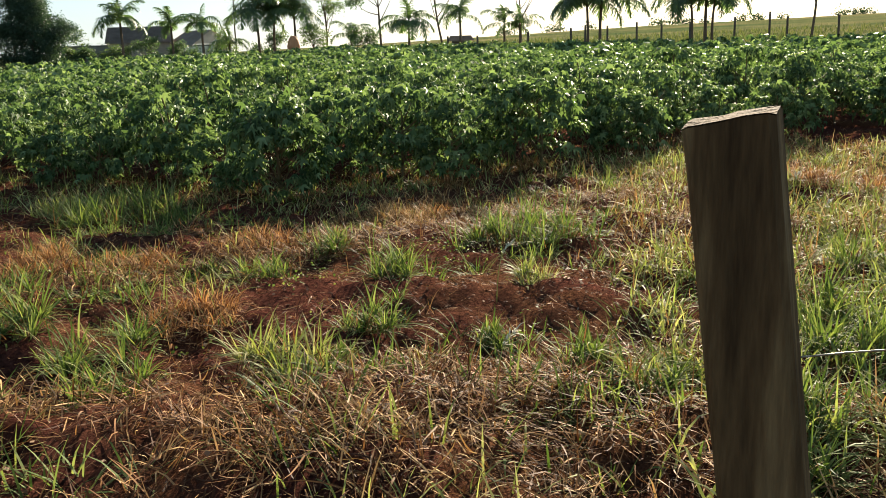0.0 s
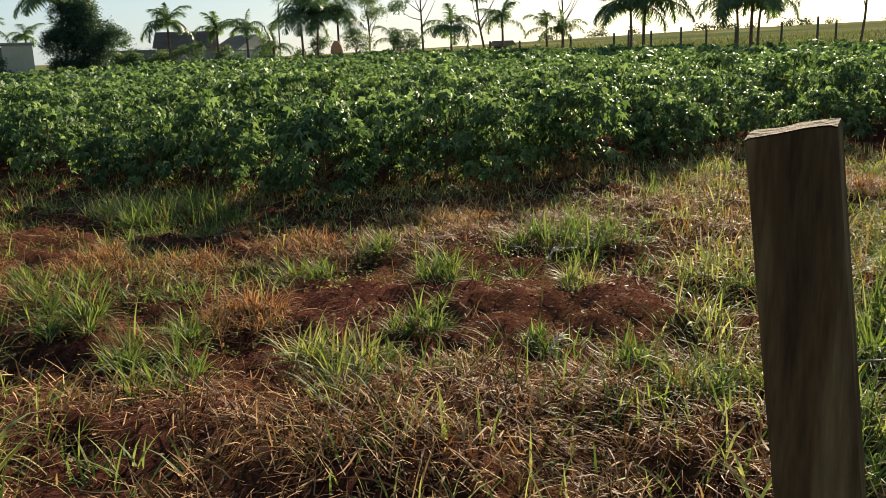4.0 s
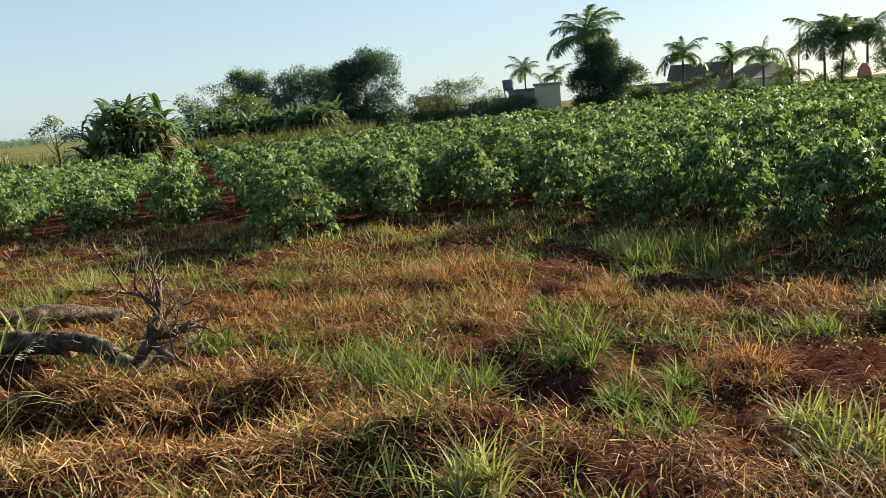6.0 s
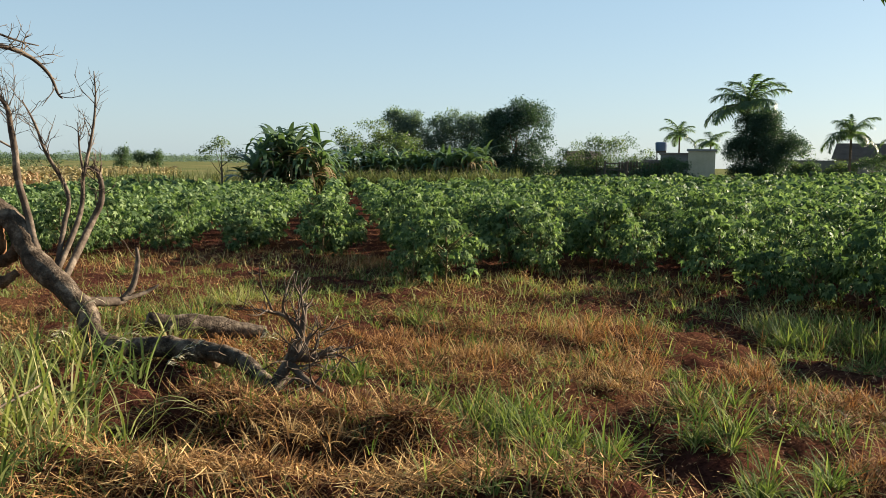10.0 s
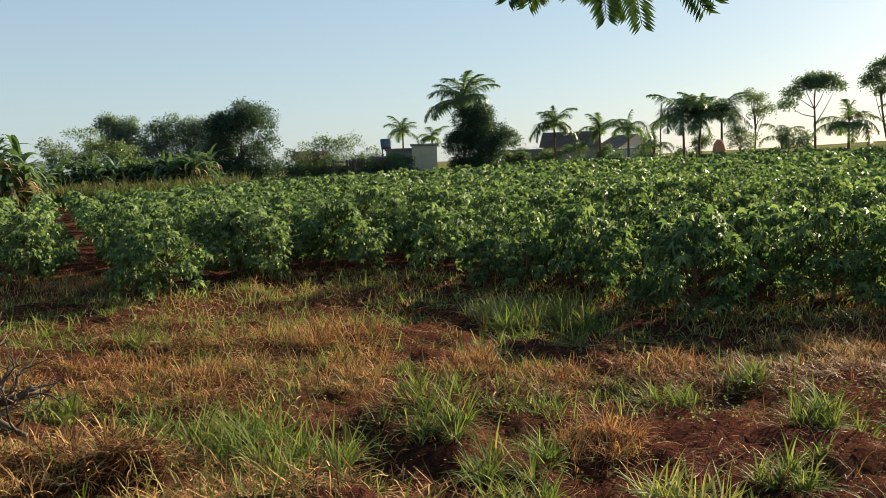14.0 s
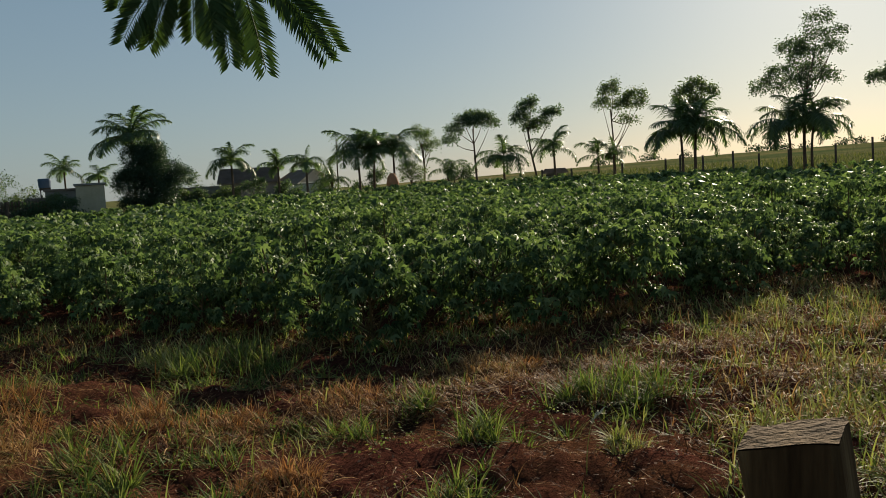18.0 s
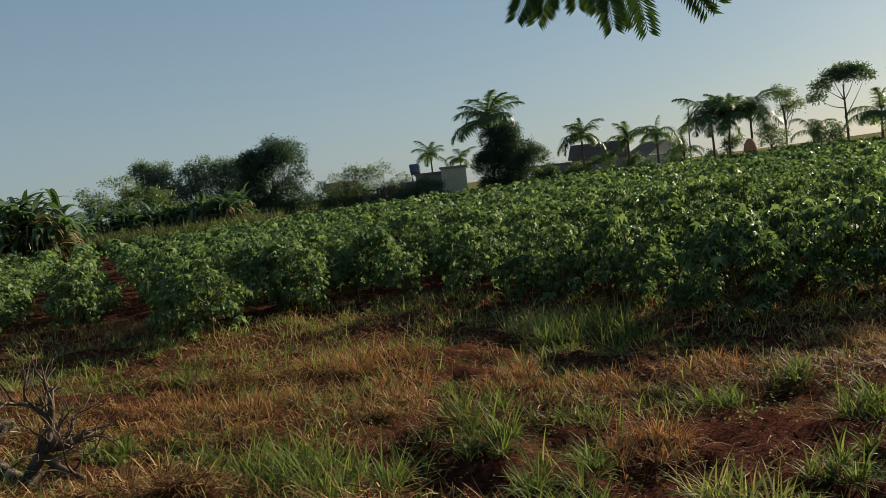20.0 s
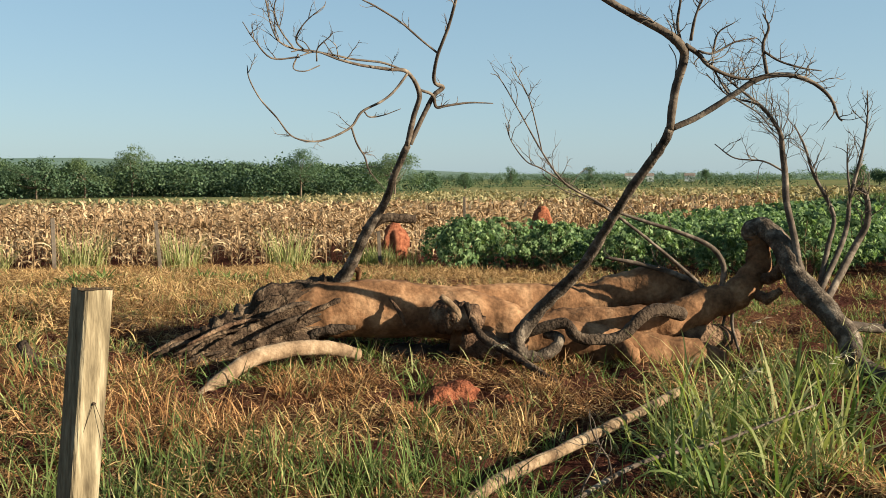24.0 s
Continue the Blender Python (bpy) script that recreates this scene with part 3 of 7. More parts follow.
# ---- the maize ----
def corn_meshes(k):
    r = random.Random(300 + k)
    t = Tubes()
    h = r.uniform(1.25, 1.6)
    lean = r.uniform(-0.12, 0.12)
    t.add([(0, 0, -0.05), (lean * 0.4, 0.02, h * 0.5), (lean, 0.0, h)], [0.014, 0.006], 5, per=3, rng=r)
    for j in range(3):
        a = r.uniform(0, 6.28)
        t.add([(lean, 0, h), (lean + 0.1 * math.cos(a), 0.1 * math.sin(a), h + 0.17)], [0.004, 0.003], 3, per=1, rng=r)
    rng = np.random.default_rng(300 + k)
    n = 13
    base = np.stack([np.full(n, lean * 0.5), np.zeros(n), np.linspace(0.12, h * 0.92, n)], -1)
    v, f = blade_arrays(base, rng.random(n) * 6.28, rng.uniform(0.35, 0.65, n), rng.uniform(0.2, 1.2, n), rng.uniform(1.6, 3.0, n), rng.uniform(0.04, 0.075, n), 4, rng, 1.6)
    ear = Tubes()
    z = h * 0.5
    ear.add([(lean * 0.5, 0, z), (lean * 0.5 + 0.08, 0.03, z + 0.03), (lean * 0.5 + 0.13, 0.05, z - 0.15)], [0.012, 0.035, 0.01], 6, per=3, rng=r)
    return t.mesh("stalk", M["corn"]), mesh_of("leaf_sheath", v, f, M["corn"]), ear.mesh("ear", M["corn"])


def build_corn():
    rng = np.random.default_rng(11)
    gx, gy = np.meshgrid(np.arange(-190, -14, 0.75), np.arange(-8, 150, 0.42))
    p = np.stack([gx.ravel(), gy.ravel()], -1)
    p += rng.normal(0, 0.09, p.shape)
    r, az = np.hypot(*p.T), np.degrees(np.arctan2(-p[:, 0], p[:, 1]))
    front = np.interp(p[:, 1], [-10, 0, 8, 14, 18, 95, 160], [-24.5, -24.3, -23.6, -21.6, -20.2, -32.5, -46])
    keep = (p[:, 0] < front) & (az > 15) & (az < 80) & (r < np.interp(az, [44, 54, 62], [165, 128, 102]))
    p, r = p[keep], r[keep]
    order = np.argsort(r)
    p, r = p[order], r[order]
    near = 170
    kinds = [corn_meshes(k) for k in range(5)]
    for x, y in p[:near]:
        ob = thing("corn_plant", (x, y, float(land(x, y))), "dried tan maize plant with hanging leaves", "corn plant", "edge of the maize field", rng.uniform(0, 360))
        ob.scale = (1, 1, rng.uniform(0.85, 1.12))
        st, le, ea = kinds[rng.integers(5)]
        piece("stalk", st, ob)
        piece("leaf_sheath", le, ob)
        piece("ear", ea, ob)

    def joined(name, q, leaves, wide, label, mat, high=1.45, segs=3):
        n = len(q)
        z = land(q[:, 0], q[:, 1])
        hh = high * rng.uniform(0.82, 1.12, n)
        b = np.concatenate([q, z[:, None]], 1)
        v1, f1 = blade_arrays(b, rng.random(n) * 6.28, hh, np.full(n, 1.54), rng.uniform(-0.1, 0.2, n), np.full(n, wide * 0.6), segs, rng)
        rep = np.repeat(np.arange(n), leaves)
        b2 = b[rep].copy()
        b2[:, 2] += hh[rep] * rng.uniform(0.15, 0.98, len(rep))
        m_ = len(rep)
        v2, f2 = blade_arrays(b2, rng.random(m_) * 6.28, rng.uniform(0.3, 0.6, m_), rng.uniform(0.1, 1.3, m_), rng.uniform(1.3, 2.8, m_), rng.uniform(wide * 0.8, wide * 1.5, m_), segs, rng, 1.6)
        v, f = np.concatenate([v1, v2]), np.concatenate([f1, f2 + len(v1)])
        tagged(new(name, mesh_of(name, v, f, mat)), label, "corn", kind="stuff")

    rest = np.arange(len(p)) >= near
    a = rest & (r < 42)
    joined("maize_field", p[a], 8, 0.055, "dense stand of dried tan maize", M["corn"])
    b = rest & (r >= 42) & (r < 66) & (rng.random(len(p)) < 0.5)
    joined("maize_field_middle", p[b], 6, 0.11, "dried maize field, thinner tops", M["corn"], segs=2)
    c_ = rest & (r >= 66) & (rng.random(len(p)) < 0.075)
    joined("maize_field_far", p[c_], 6, 0.26, "far part of the ripe maize field", M["corn_top"], segs=2)


build_corn()


# ---- the fallen tree ----
def build_fallen_tree():
    rng = random.Random(5)
    tree = thing("fallen_tree", (-5.6, 5.4, 0), "uprooted leafless tree lying on dry grass, tan bark", "fallen tree")
    off = Matrix.Translation((5.6, -5.4, 0))

    def limb(name, points, radii, mat="bark", sides=12, rough=0.35, label="", twigs=None, flute=0.0, per=5):
        t = Tubes()
        line = t.add(points, radii, sides, rough, per, rng, flute)
        ob = piece(name, t.mesh(name, M[mat]), tree, label, off)
        if twigs:
            count, length, radius, levels, lift, begin, spread = twigs
            for _ in range(count):
                w = Tubes()
                w.twigs(line, 1, length, radius, rng, levels, lift, 4, begin, spread)
                piece("twig", w.mesh("twig", M["twig"]), ob)
        return line

    limb("trunk", [(-6.65, 4.24, 0.34), (-6.47, 4.54, 0.40), (-6.21, 4.91, 0.395), (-5.93, 5.22, 0.365), (-5.57, 5.51, 0.30), (-5.25, 5.76, 0.20)], [0.23, 0.25, 0.255, 0.245, 0.235, 0.19], sides=44, rough=0.17, flute=0.05, per=12)
    limb("root_plate", [(-6.86, 3.10, -0.06), (-6.80, 3.50, 0.08), (-6.76, 3.88, 0.20), (-6.66, 4.22, 0.32), (-6.53, 4.56, 0.40)], [0.06, 0.20, 0.29, 0.33, 0.29], "torn_bark", 48, 0.35, "broken dark root end with deeply cracked bark", None, 0.34, 12)
    for i in range(16):
        u = rng.random()
        sx, sy = -6.92 + 0.35 * u + rng.uniform(-0.22, 0.30), 3.0 + 1.1 * u
        z0 = 0.02 + 0.40 * u + rng.uniform(-0.12, 0.14)
        ln = rng.uniform(0.3, 0.65)
        limb("torn_strip", [(sx, sy, z0), (sx + 0.1 * ln, sy + 0.55 * ln, z0 + 0.2 * ln), (sx + 0.2 * ln, sy + ln, z0 + 0.26 * ln)], [0.012, rng.uniform(0.015, 0.04), 0.01], ("torn_bark", "dark_bark", "brown_bark")[i % 3], 6, 0.5)
    limb("root_splinter", [(-6.80, 4.05, 0.42), (-6.70, 4.35, 0.58), (-6.58, 4.62, 0.66)], [0.08, 0.07, 0.02], "dark_bark", 10, 0.6)
    limb("root_splinter", [(-6.45, 4.15, 0.16), (-6.25, 4.28, 0.26), (-6.1, 4.5, 0.28)], [0.03, 0.05, 0.02], "dark_bark", 9, 0.6)
    limb("front_limb", [(-5.75, 5.33, 0.22), (-5.46, 5.61, 0.16), (-5.15, 5.88, 0.13), (-4.78, 6.22, 0.07), (-4.47, 6.55, 0.02), (-4.18, 6.84, -0.02), (-4.03, 7.03, -0.10)], [0.22, 0.205, 0.19, 0.19, 0.17, 0.145, 0.11], sides=28, rough=0.17, flute=0.05, per=8)
    limb("limb_stub", [(-4.55, 6.25, 0.06), (-4.42, 6.16, 0.06), (-4.33, 6.12, 0.0)], [0.10, 0.085, 0.05], sides=12, rough=0.3)
    limb("front_limb", [(-4.45, 6.9, 0.06), (-4.29, 7.24, 0.08), (-4.12, 7.48, 0.05)], [0.14, 0.14, 0.10], "brown_bark", 18, 0.3)
    limb("back_limb", [(-6.08, 5.45, 0.34), (-5.91, 5.95, 0.36), (-5.64, 6.38, 0.37), (-5.35, 6.73, 0.37), (-5.15, 7.00, 0.44), (-4.90, 7.22, 0.51), (-4.70, 7.41, 0.46), (-4.49, 7.53, 0.36)], [0.21, 0.18, 0.18, 0.16, 0.18, 0.20, 0.18, 0.13], sides=26, rough=0.18, flute=0.05, per=8)
    limb("arched_limb", [(-5.55, 5.87, 0.13), (-5.18, 6.24, 0.22), (-4.79, 6.58, 0.23), (-4.50, 6.89, 0.25), (-4.30, 7.23, 0.38), (-4.12, 7.49, 0.49), (-4.03, 7.65, 0.69), (-4.03, 7.71, 0.90), (-4.07, 7.69, 1.03)],
         [0.13, 0.14, 0.15, 0.165, 0.16, 0.145, 0.12, 0.105, 0.09], sides=20, rough=0.22, per=7)
    limb("bent_limb", [(-4.09, 7.68, 0.97), (-4.08, 7.69, 1.07), (-3.99, 7.71, 1.09), (-3.85, 7.68, 1.01), (-3.68, 7.60, 0.80), (-3.53, 7.50, 0.64), (-3.27, 7.39, 0.45), (-3.05, 7.31, 0.26), (-2.92, 7.20, 0.06), (-2.80, 7.14, -0.10)],
         [0.08, 0.11, 0.105, 0.10, 0.095, 0.10, 0.10, 0.095, 0.09, 0.085], "limb_bark", 18, 0.25, "dark mottled limb bent down to the grass", per=7)
    limb("torn_strip", [(-4.0, 7.62, 0.62), (-3.82, 7.6, 0.66), (-3.74, 7.58, 0.78), (-3.70, 7.6, 0.70)], [0.05, 0.06, 0.05, 0.02], "brown_bark", 9, 0.6)
    limb("torn_strip", [(-4.0, 7.6, 0.5), (-3.85, 7.5, 0.46), (-3.72, 7.52, 0.55)], [0.05, 0.055, 0.03], "brown_bark", 9, 0.6)
    limb("grounded_limb", [(-2.95, 7.24, 0.08), (-2.82, 7.18, 0.0), (-2.60, 7.13, -0.02), (-2.30, 7.06, 0.01), (-2.01, 6.96, 0.0), (-1.84, 6.88, -0.01)], [0.085, 0.085, 0.085, 0.09, 0.095, 0.09], "limb_bark", 14, 0.25)
    limb("cut_end", [(-1.86, 6.89, -0.03), (-1.80, 6.87, -0.04)], [0.082, 0.08], "pale_wood", 14, 0.1, "pale freshly cut end", per=1)
    limb("broken_limb", [(-1.92, 6.82, 0.05), (-1.68, 6.70, 0.03), (-1.48, 6.54, -0.01), (-1.24, 6.23, -0.10)], [0.07, 0.072, 0.066, 0.05], "limb_bark", 12, 0.25, "", (5, 0.3, 0.007, 2, 0.4, 0.3, 1.0))
    for pts, rad, tw in [
        ([(-1.25, 6.18, -0.14), (-1.13, 6.28, 0.07), (-1.04, 6.30, 0.28), (-1.00, 6.31, 0.52)], [0.055, 0.045, 0.030, 0.014], (9, 0.42, 0.013, 2, 0.0, 0.15, 1.5)),
        ([(-1.09, 6.30, 0.11), (-0.94, 6.32, 0.11), (-0.82, 6.33, 0.19)], [0.034, 0.028, 0.012], (8, 0.40, 0.012, 2, -0.1, 0.15, 1.5)),
        ([(-1.04, 6.30, 0.28), (-1.14, 6.29, 0.42), (-1.31, 6.25, 0.47)], [0.026, 0.018, 0.008], (7, 0.36, 0.010, 2, 0.0, 0.15, 1.5)),
        ([(-1.11, 6.26, 0.08), (-0.98, 6.17, -0.02), (-0.85, 6.13, -0.09)], [0.03, 0.026, 0.016], (6, 0.40, 0.011, 2, 0.0, 0.15, 1.5)),
        ([(-1.13, 6.28, 0.07), (-1.02, 6.22, 0.16), (-0.95, 6.2, 0.32)], [0.026, 0.02, 0.009], (6, 0.26, 0.009, 2, 0.1, 0.2, 1.3)),
    ]:
        limb("twiggy_branch", pts, rad, "twig", 7, 0.2, "", tw)
    limb("bleached_root", [(-5.86, 2.85, -0.04), (-5.96, 3.08, 0.05), (-6.05, 3.33, 0.13), (-6.08, 3.57, 0.18), (-6.05, 3.88, 0.19), (-6.01, 4.19, 0.15), (-5.96, 4.42, 0.07)], [0.05, 0.058, 0.062, 0.066, 0.066, 0.06, 0.05], "pale_wood", 16, 0.22, "bleached bare root")
    limb("standing_limb", [(-6.55, 4.56, 0.46), (-6.44, 4.62, 0.65), (-6.30, 4.64, 0.85), (-6.15, 4.66, 1.09), (-5.97, 4.73, 1.36), (-5.84, 4.72, 1.58), (-5.69, 4.74, 1.84)], [0.09, 0.068, 0.052, 0.042, 0.034, 0.030, 0.030], "limb_bark", 14, 0.25, "", (7, 0.16, 0.004, 1, 0.2, 0.2, 1.2))
    limb("limb_stub", [(-6.16, 4.66, 1.10), (-6.10, 4.80, 1.21), (-6.03, 4.96, 1.21), (-5.98, 5.09, 1.20)], [0.045, 0.042, 0.042, 0.036], "dark_bark", 10, 0.25)
    limb("limb_stub", [(-6.33, 4.62, 0.79), (-6.31, 4.70, 0.74), (-6.35, 4.73, 0.66)], [0.03, 0.028, 0.02], "bark", 8, 0.2)
    for pts, rad, tw in [
        ([(-5.69, 4.74, 1.84), (-5.62, 4.75, 2.08), (-5.55, 4.75, 2.26), (-5.54, 4.61, 2.42), (-5.56, 4.44, 2.43), (-5.58, 4.17, 2.44), (-5.61, 3.97, 2.47), (-5.63, 3.78, 2.51), (-5.66, 3.65, 2.47)], [0.025, 0.022, 0.021, 0.017, 0.013, 0.011, 0.009, 0.007, 0.004], (4, 0.25, 0.005, 2, 0.5, 0.5, 0.9)),
        ([(-5.54, 4.61, 2.42), (-5.59, 4.40, 2.48), (-5.65, 4.17, 2.49), (-5.68, 3.97, 2.51), (-5.72, 3.74, 2.53), (-5.70, 3.60, 2.50)], [0.010, 0.009, 0.008, 0.007, 0.004], (3, 0.3, 0.005, 2, 0.5, 0.6, 0.9)),
        ([(-5.68, 4.76, 1.85), (-5.60, 4.84, 2.09), (-5.54, 4.90, 2.25), (-5.49, 4.96, 2.32), (-5.50, 4.88, 2.35), (-5.47, 4.84, 2.43), (-5.37, 4.79, 2.57), (-5.25, 4.78, 2.75), (-5.13, 4.75, 2.95), (-5.07, 4.74, 3.09)], [0.022, 0.020, 0.020, 0.018, 0.015, 0.014, 0.013, 0.012, 0.011], (5, 0.2, 0.005, 2, 0.2, 0.1, 1.1)),
        ([(-5.55, 4.75, 2.29), (-5.51, 4.86, 2.25), (-5.53, 4.92, 2.16), (-5.48, 4.99, 2.17), (-5.39, 5.17, 2.20), (-5.29, 5.36, 2.20)], [0.013, 0.013, 0.014, 0.011, 0.008, 0.004], (6, 0.12, 0.004, 1, 0.3, 0.3, 1.0)),
        ([(-5.37, 4.79, 2.57), (-5.43, 4.66, 2.67), (-5.50, 4.50, 2.80), (-5.59, 4.32, 2.91), (-5.62, 4.21, 2.95)], [0.009, 0.008, 0.008, 0.005], (4, 0.15, 0.004, 1, 0.3, 0.4, 1.0)),
        ([(-5.54, 4.61, 2.41), (-5.57, 4.50, 2.27), (-5.60, 4.39, 2.18), (-5.66, 4.23, 2.09), (-5.68, 4.14, 1.97), (-5.74, 3.98, 1.88), (-5.78, 3.83, 1.85), (-5.83, 3.68, 1.89), (-5.84, 3.56, 2.02), (-5.91, 3.46, 2.16), (-5.91, 3.37, 2.30), (-5.92, 3.36, 2.40)], [0.011, 0.010, 0.010, 0.010, 0.009, 0.007, 0.006, 0.006, 0.005, 0.003], (6, 0.16, 0.004, 2, 0.4, 0.3, 1.0)),
        ([(-5.68, 4.14, 1.97), (-5.65, 4.17, 1.84), (-5.61, 4.22, 1.73), (-5.59, 4.25, 1.62), (-5.55, 4.37, 1.48)], [0.008, 0.007, 0.006, 0.003], (6, 0.16, 0.004, 2, 0.3, 0.2, 1.0)),
        ([(-5.65, 4.25, 2.09), (-5.62, 4.28, 2.05), (-5.59, 4.40, 2.07), (-5.50, 4.50, 2.12)], [0.006, 0.006, 0.003], (4, 0.08, 0.003, 1, 0.5, 0.3, 1.0)),
        ([(-5.71, 3.73, 2.52), (-5.68, 3.63, 2.59), (-5.60, 3.66, 2.71), (-5.47, 3.74, 2.82)], [0.007, 0.006, 0.003], (4, 0.2, 0.004, 2, 0.5, 0.2, 1.0)),
        ([(-5.69, 3.75, 2.51), (-5.73, 3.55, 2.55), (-5.69, 3.43, 2.65), (-5.63, 3.34, 2.83)], [0.007, 0.006, 0.003], (5, 0.25, 0.004, 2, 0.6, 0.2, 1.0)),
        ([(-5.71, 3.68, 2.47), (-5.78, 3.48, 2.45), (-5.76, 3.32, 2.57), (-5.76, 3.23, 2.68)], [0.007, 0.006, 0.003], (4, 0.25, 0.004, 2, 0.6, 0.3, 1.0)),
        ([(-5.63, 3.78, 2.44), (-5.59, 3.76, 2.53), (-5.49, 3.80, 2.61), (-5.48, 3.82, 2.65)], [0.006, 0.005, 0.003], (3, 0.1, 0.003, 1, 0.5, 0.3, 1.0)),
        ([(-5.71, 3.67, 2.49), (-5.69, 3.61, 2.38), (-5.64, 3.68, 2.36), (-5.62, 3.80, 2.41)], [0.006, 0.005, 0.004], None),
        ([(-5.70, 3.63, 2.52), (-5.70, 3.50, 2.66), (-5.64, 3.42, 2.80), (-5.56, 3.44, 2.91)], [0.006, 0.005, 0.003], (5, 0.22, 0.004, 2, 0.6, 0.2, 1.0)),
    ]:
        limb("branch", pts, rad, "twig", 8, 0.15, "", tw)
    limb("leaning_limb", [(-5.12, 5.46, 0.14), (-4.94, 5.54, 0.42), (-4.69, 5.60, 0.68), (-4.49, 5.63, 0.90), (-4.33, 5.62, 1.12), (-4.19, 5.60, 1.30), (-4.03, 5.58, 1.51), (-3.82, 5.60, 1.77), (-3.73, 5.60, 1.93)], [0.075, 0.056, 0.048, 0.044, 0.040, 0.038, 0.036, 0.034, 0.034], "limb_bark", 14, 0.25, "", (7, 0.16, 0.004, 1, 0.2, 0.2, 1.2))
    for pts, rad, tw in [
        ([(-3.73, 5.60, 1.93), (-3.68, 5.57, 2.19), (-3.60, 5.56, 2.43), (-3.60, 5.50, 2.52), (-3.67, 5.40, 2.61), (-3.80, 5.26, 2.71), (-3.95, 5.10, 2.83), (-4.07, 4.95, 2.95)], [0.031, 0.031, 0.033, 0.036, 0.030, 0.027, 0.025, 0.022], (9, 0.26, 0.006, 2, 0.45, 0.4, 1.0)),
        ([(-3.73, 5.60, 1.93), (-3.57, 5.75, 2.03), (-3.38, 5.91, 2.19), (-3.25, 6.03, 2.30), (-3.10, 6.16, 2.32), (-2.96, 6.27, 2.26), (-2.87, 6.36, 2.15), (-2.82, 6.38, 2.02), (-2.79, 6.39, 1.98)], [0.023, 0.023, 0.022, 0.021, 0.017, 0.015, 0.012, 0.009, 0.005], (12, 0.2, 0.005, 2, 0.4, 0.45, 1.0)),
        ([(-3.57, 5.52, 2.52), (-3.52, 5.61, 2.46), (-3.46, 5.69, 2.37), (-3.36, 5.86, 2.30), (-3.25, 6.03, 2.29)], [0.020, 0.016, 0.013, 0.008], (11, 0.3, 0.005, 2, 0.2, 0.1, 1.0)),
        ([(-3.46, 5.69, 2.39), (-3.42, 5.89, 2.19), (-3.28, 6.07, 2.05), (-3.22, 6.21, 1.91)], [0.007, 0.006, 0.003], (8, 0.28, 0.004, 2, 0.0, 0.1, 1.0)),
        ([(-3.21, 6.05, 2.33), (-3.26, 6.08, 2.54), (-3.23, 6.10, 2.67), (-3.27, 6.08, 2.77)], [0.014, 0.012, 0.010, 0.004], (6, 0.16, 0.004, 2, 0.2, 0.4, 1.0)),
        ([(-3.25, 6.06, 2.50), (-3.15, 6.13, 2.42), (-3.03, 6.24, 2.37), (-2.93, 6.34, 2.35)], [0.009, 0.008, 0.004], (7, 0.2, 0.004, 2, 0.4, 0.2, 1.0)),
        ([(-3.60, 5.50, 2.55), (-3.62, 5.49, 2.68), (-3.58, 5.46, 2.83)], [0.012, 0.011, 0.008], (4, 0.2, 0.004, 2, 0.4, 0.2, 1.0)),
        ([(-3.54, 5.54, 2.55), (-3.49, 5.51, 2.71), (-3.44, 5.53, 2.84)], [0.013, 0.009, 0.006], (5, 0.2, 0.004, 2, 0.4, 0.2, 1.0)),
        ([(-3.51, 5.59, 2.48), (-3.43, 5.66, 2.46), (-3.32, 5.77, 2.54), (-3.21, 5.88, 2.57)], [0.009, 0.008, 0.003], (6, 0.15, 0.004, 2, 0.3, 0.2, 1.0)),
        ([(-3.43, 5.66, 2.46), (-3.40, 5.67, 2.60), (-3.30, 5.72, 2.67)], [0.008, 0.007, 0.003], (4, 0.12, 0.003, 2, 0.3, 0.2, 1.0)),
        ([(-3.68, 5.57, 2.27), (-3.65, 5.53, 2.43), (-3.67, 5.46, 2.53)], [0.005, 0.004, 0.003], None),
    ]:
        limb("branch", pts, rad, "twig", 9, 0.15, "", tw)
    limb("twisted_limb", [(-5.17, 5.47, 0.18), (-4.95, 5.59, 0.28), (-4.78, 5.72, 0.33), (-4.70, 5.78, 0.22), (-4.58, 5.94, 0.19), (-4.45, 6.09, 0.22), (-4.37, 6.26, 0.37), (-4.36, 6.50, 0.41), (-4.29, 6.78, 0.35)], [0.05, 0.046, 0.048, 0.052, 0.05, 0.05, 0.055, 0.06, 0.07], "dark_bark", 12, 0.22)
    limb("curled_limb", [(-4.99, 5.56, 0.39), (-5.02, 5.40, 0.22), (-5.00, 5.41, 0.10), (-4.90, 5.50, 0.05), (-4.82, 5.63, 0.12), (-4.82, 5.70, 0.20), (-4.97, 5.70, 0.22)], [0.05, 0.06, 0.055, 0.05, 0.05, 0.045, 0.04], "limb_bark", 14, 0.3)
    limb("knot", [(-5.64, 5.10, 0.36), (-5.54, 5.10, 0.37), (-5.42, 5.17, 0.37), (-5.32, 5.27, 0.31)], [0.13, 0.15, 0.13, 0.08], "brown_bark", 18, 0.6, flute=0.2)
    limb("knot", [(-5.52, 5.26, 0.14), (-5.28, 5.39, 0.10), (-5.04, 5.51, 0.05)], [0.13, 0.12, 0.08], "brown_bark", 16, 0.6)
    limb("limb_stub", [(-5.50, 4.94, 0.57), (-5.42, 5.02, 0.47), (-5.38, 5.08, 0.36)], [0.026, 0.030, 0.036], "stick_wood", 10, 0.3, "bleached broken stub")
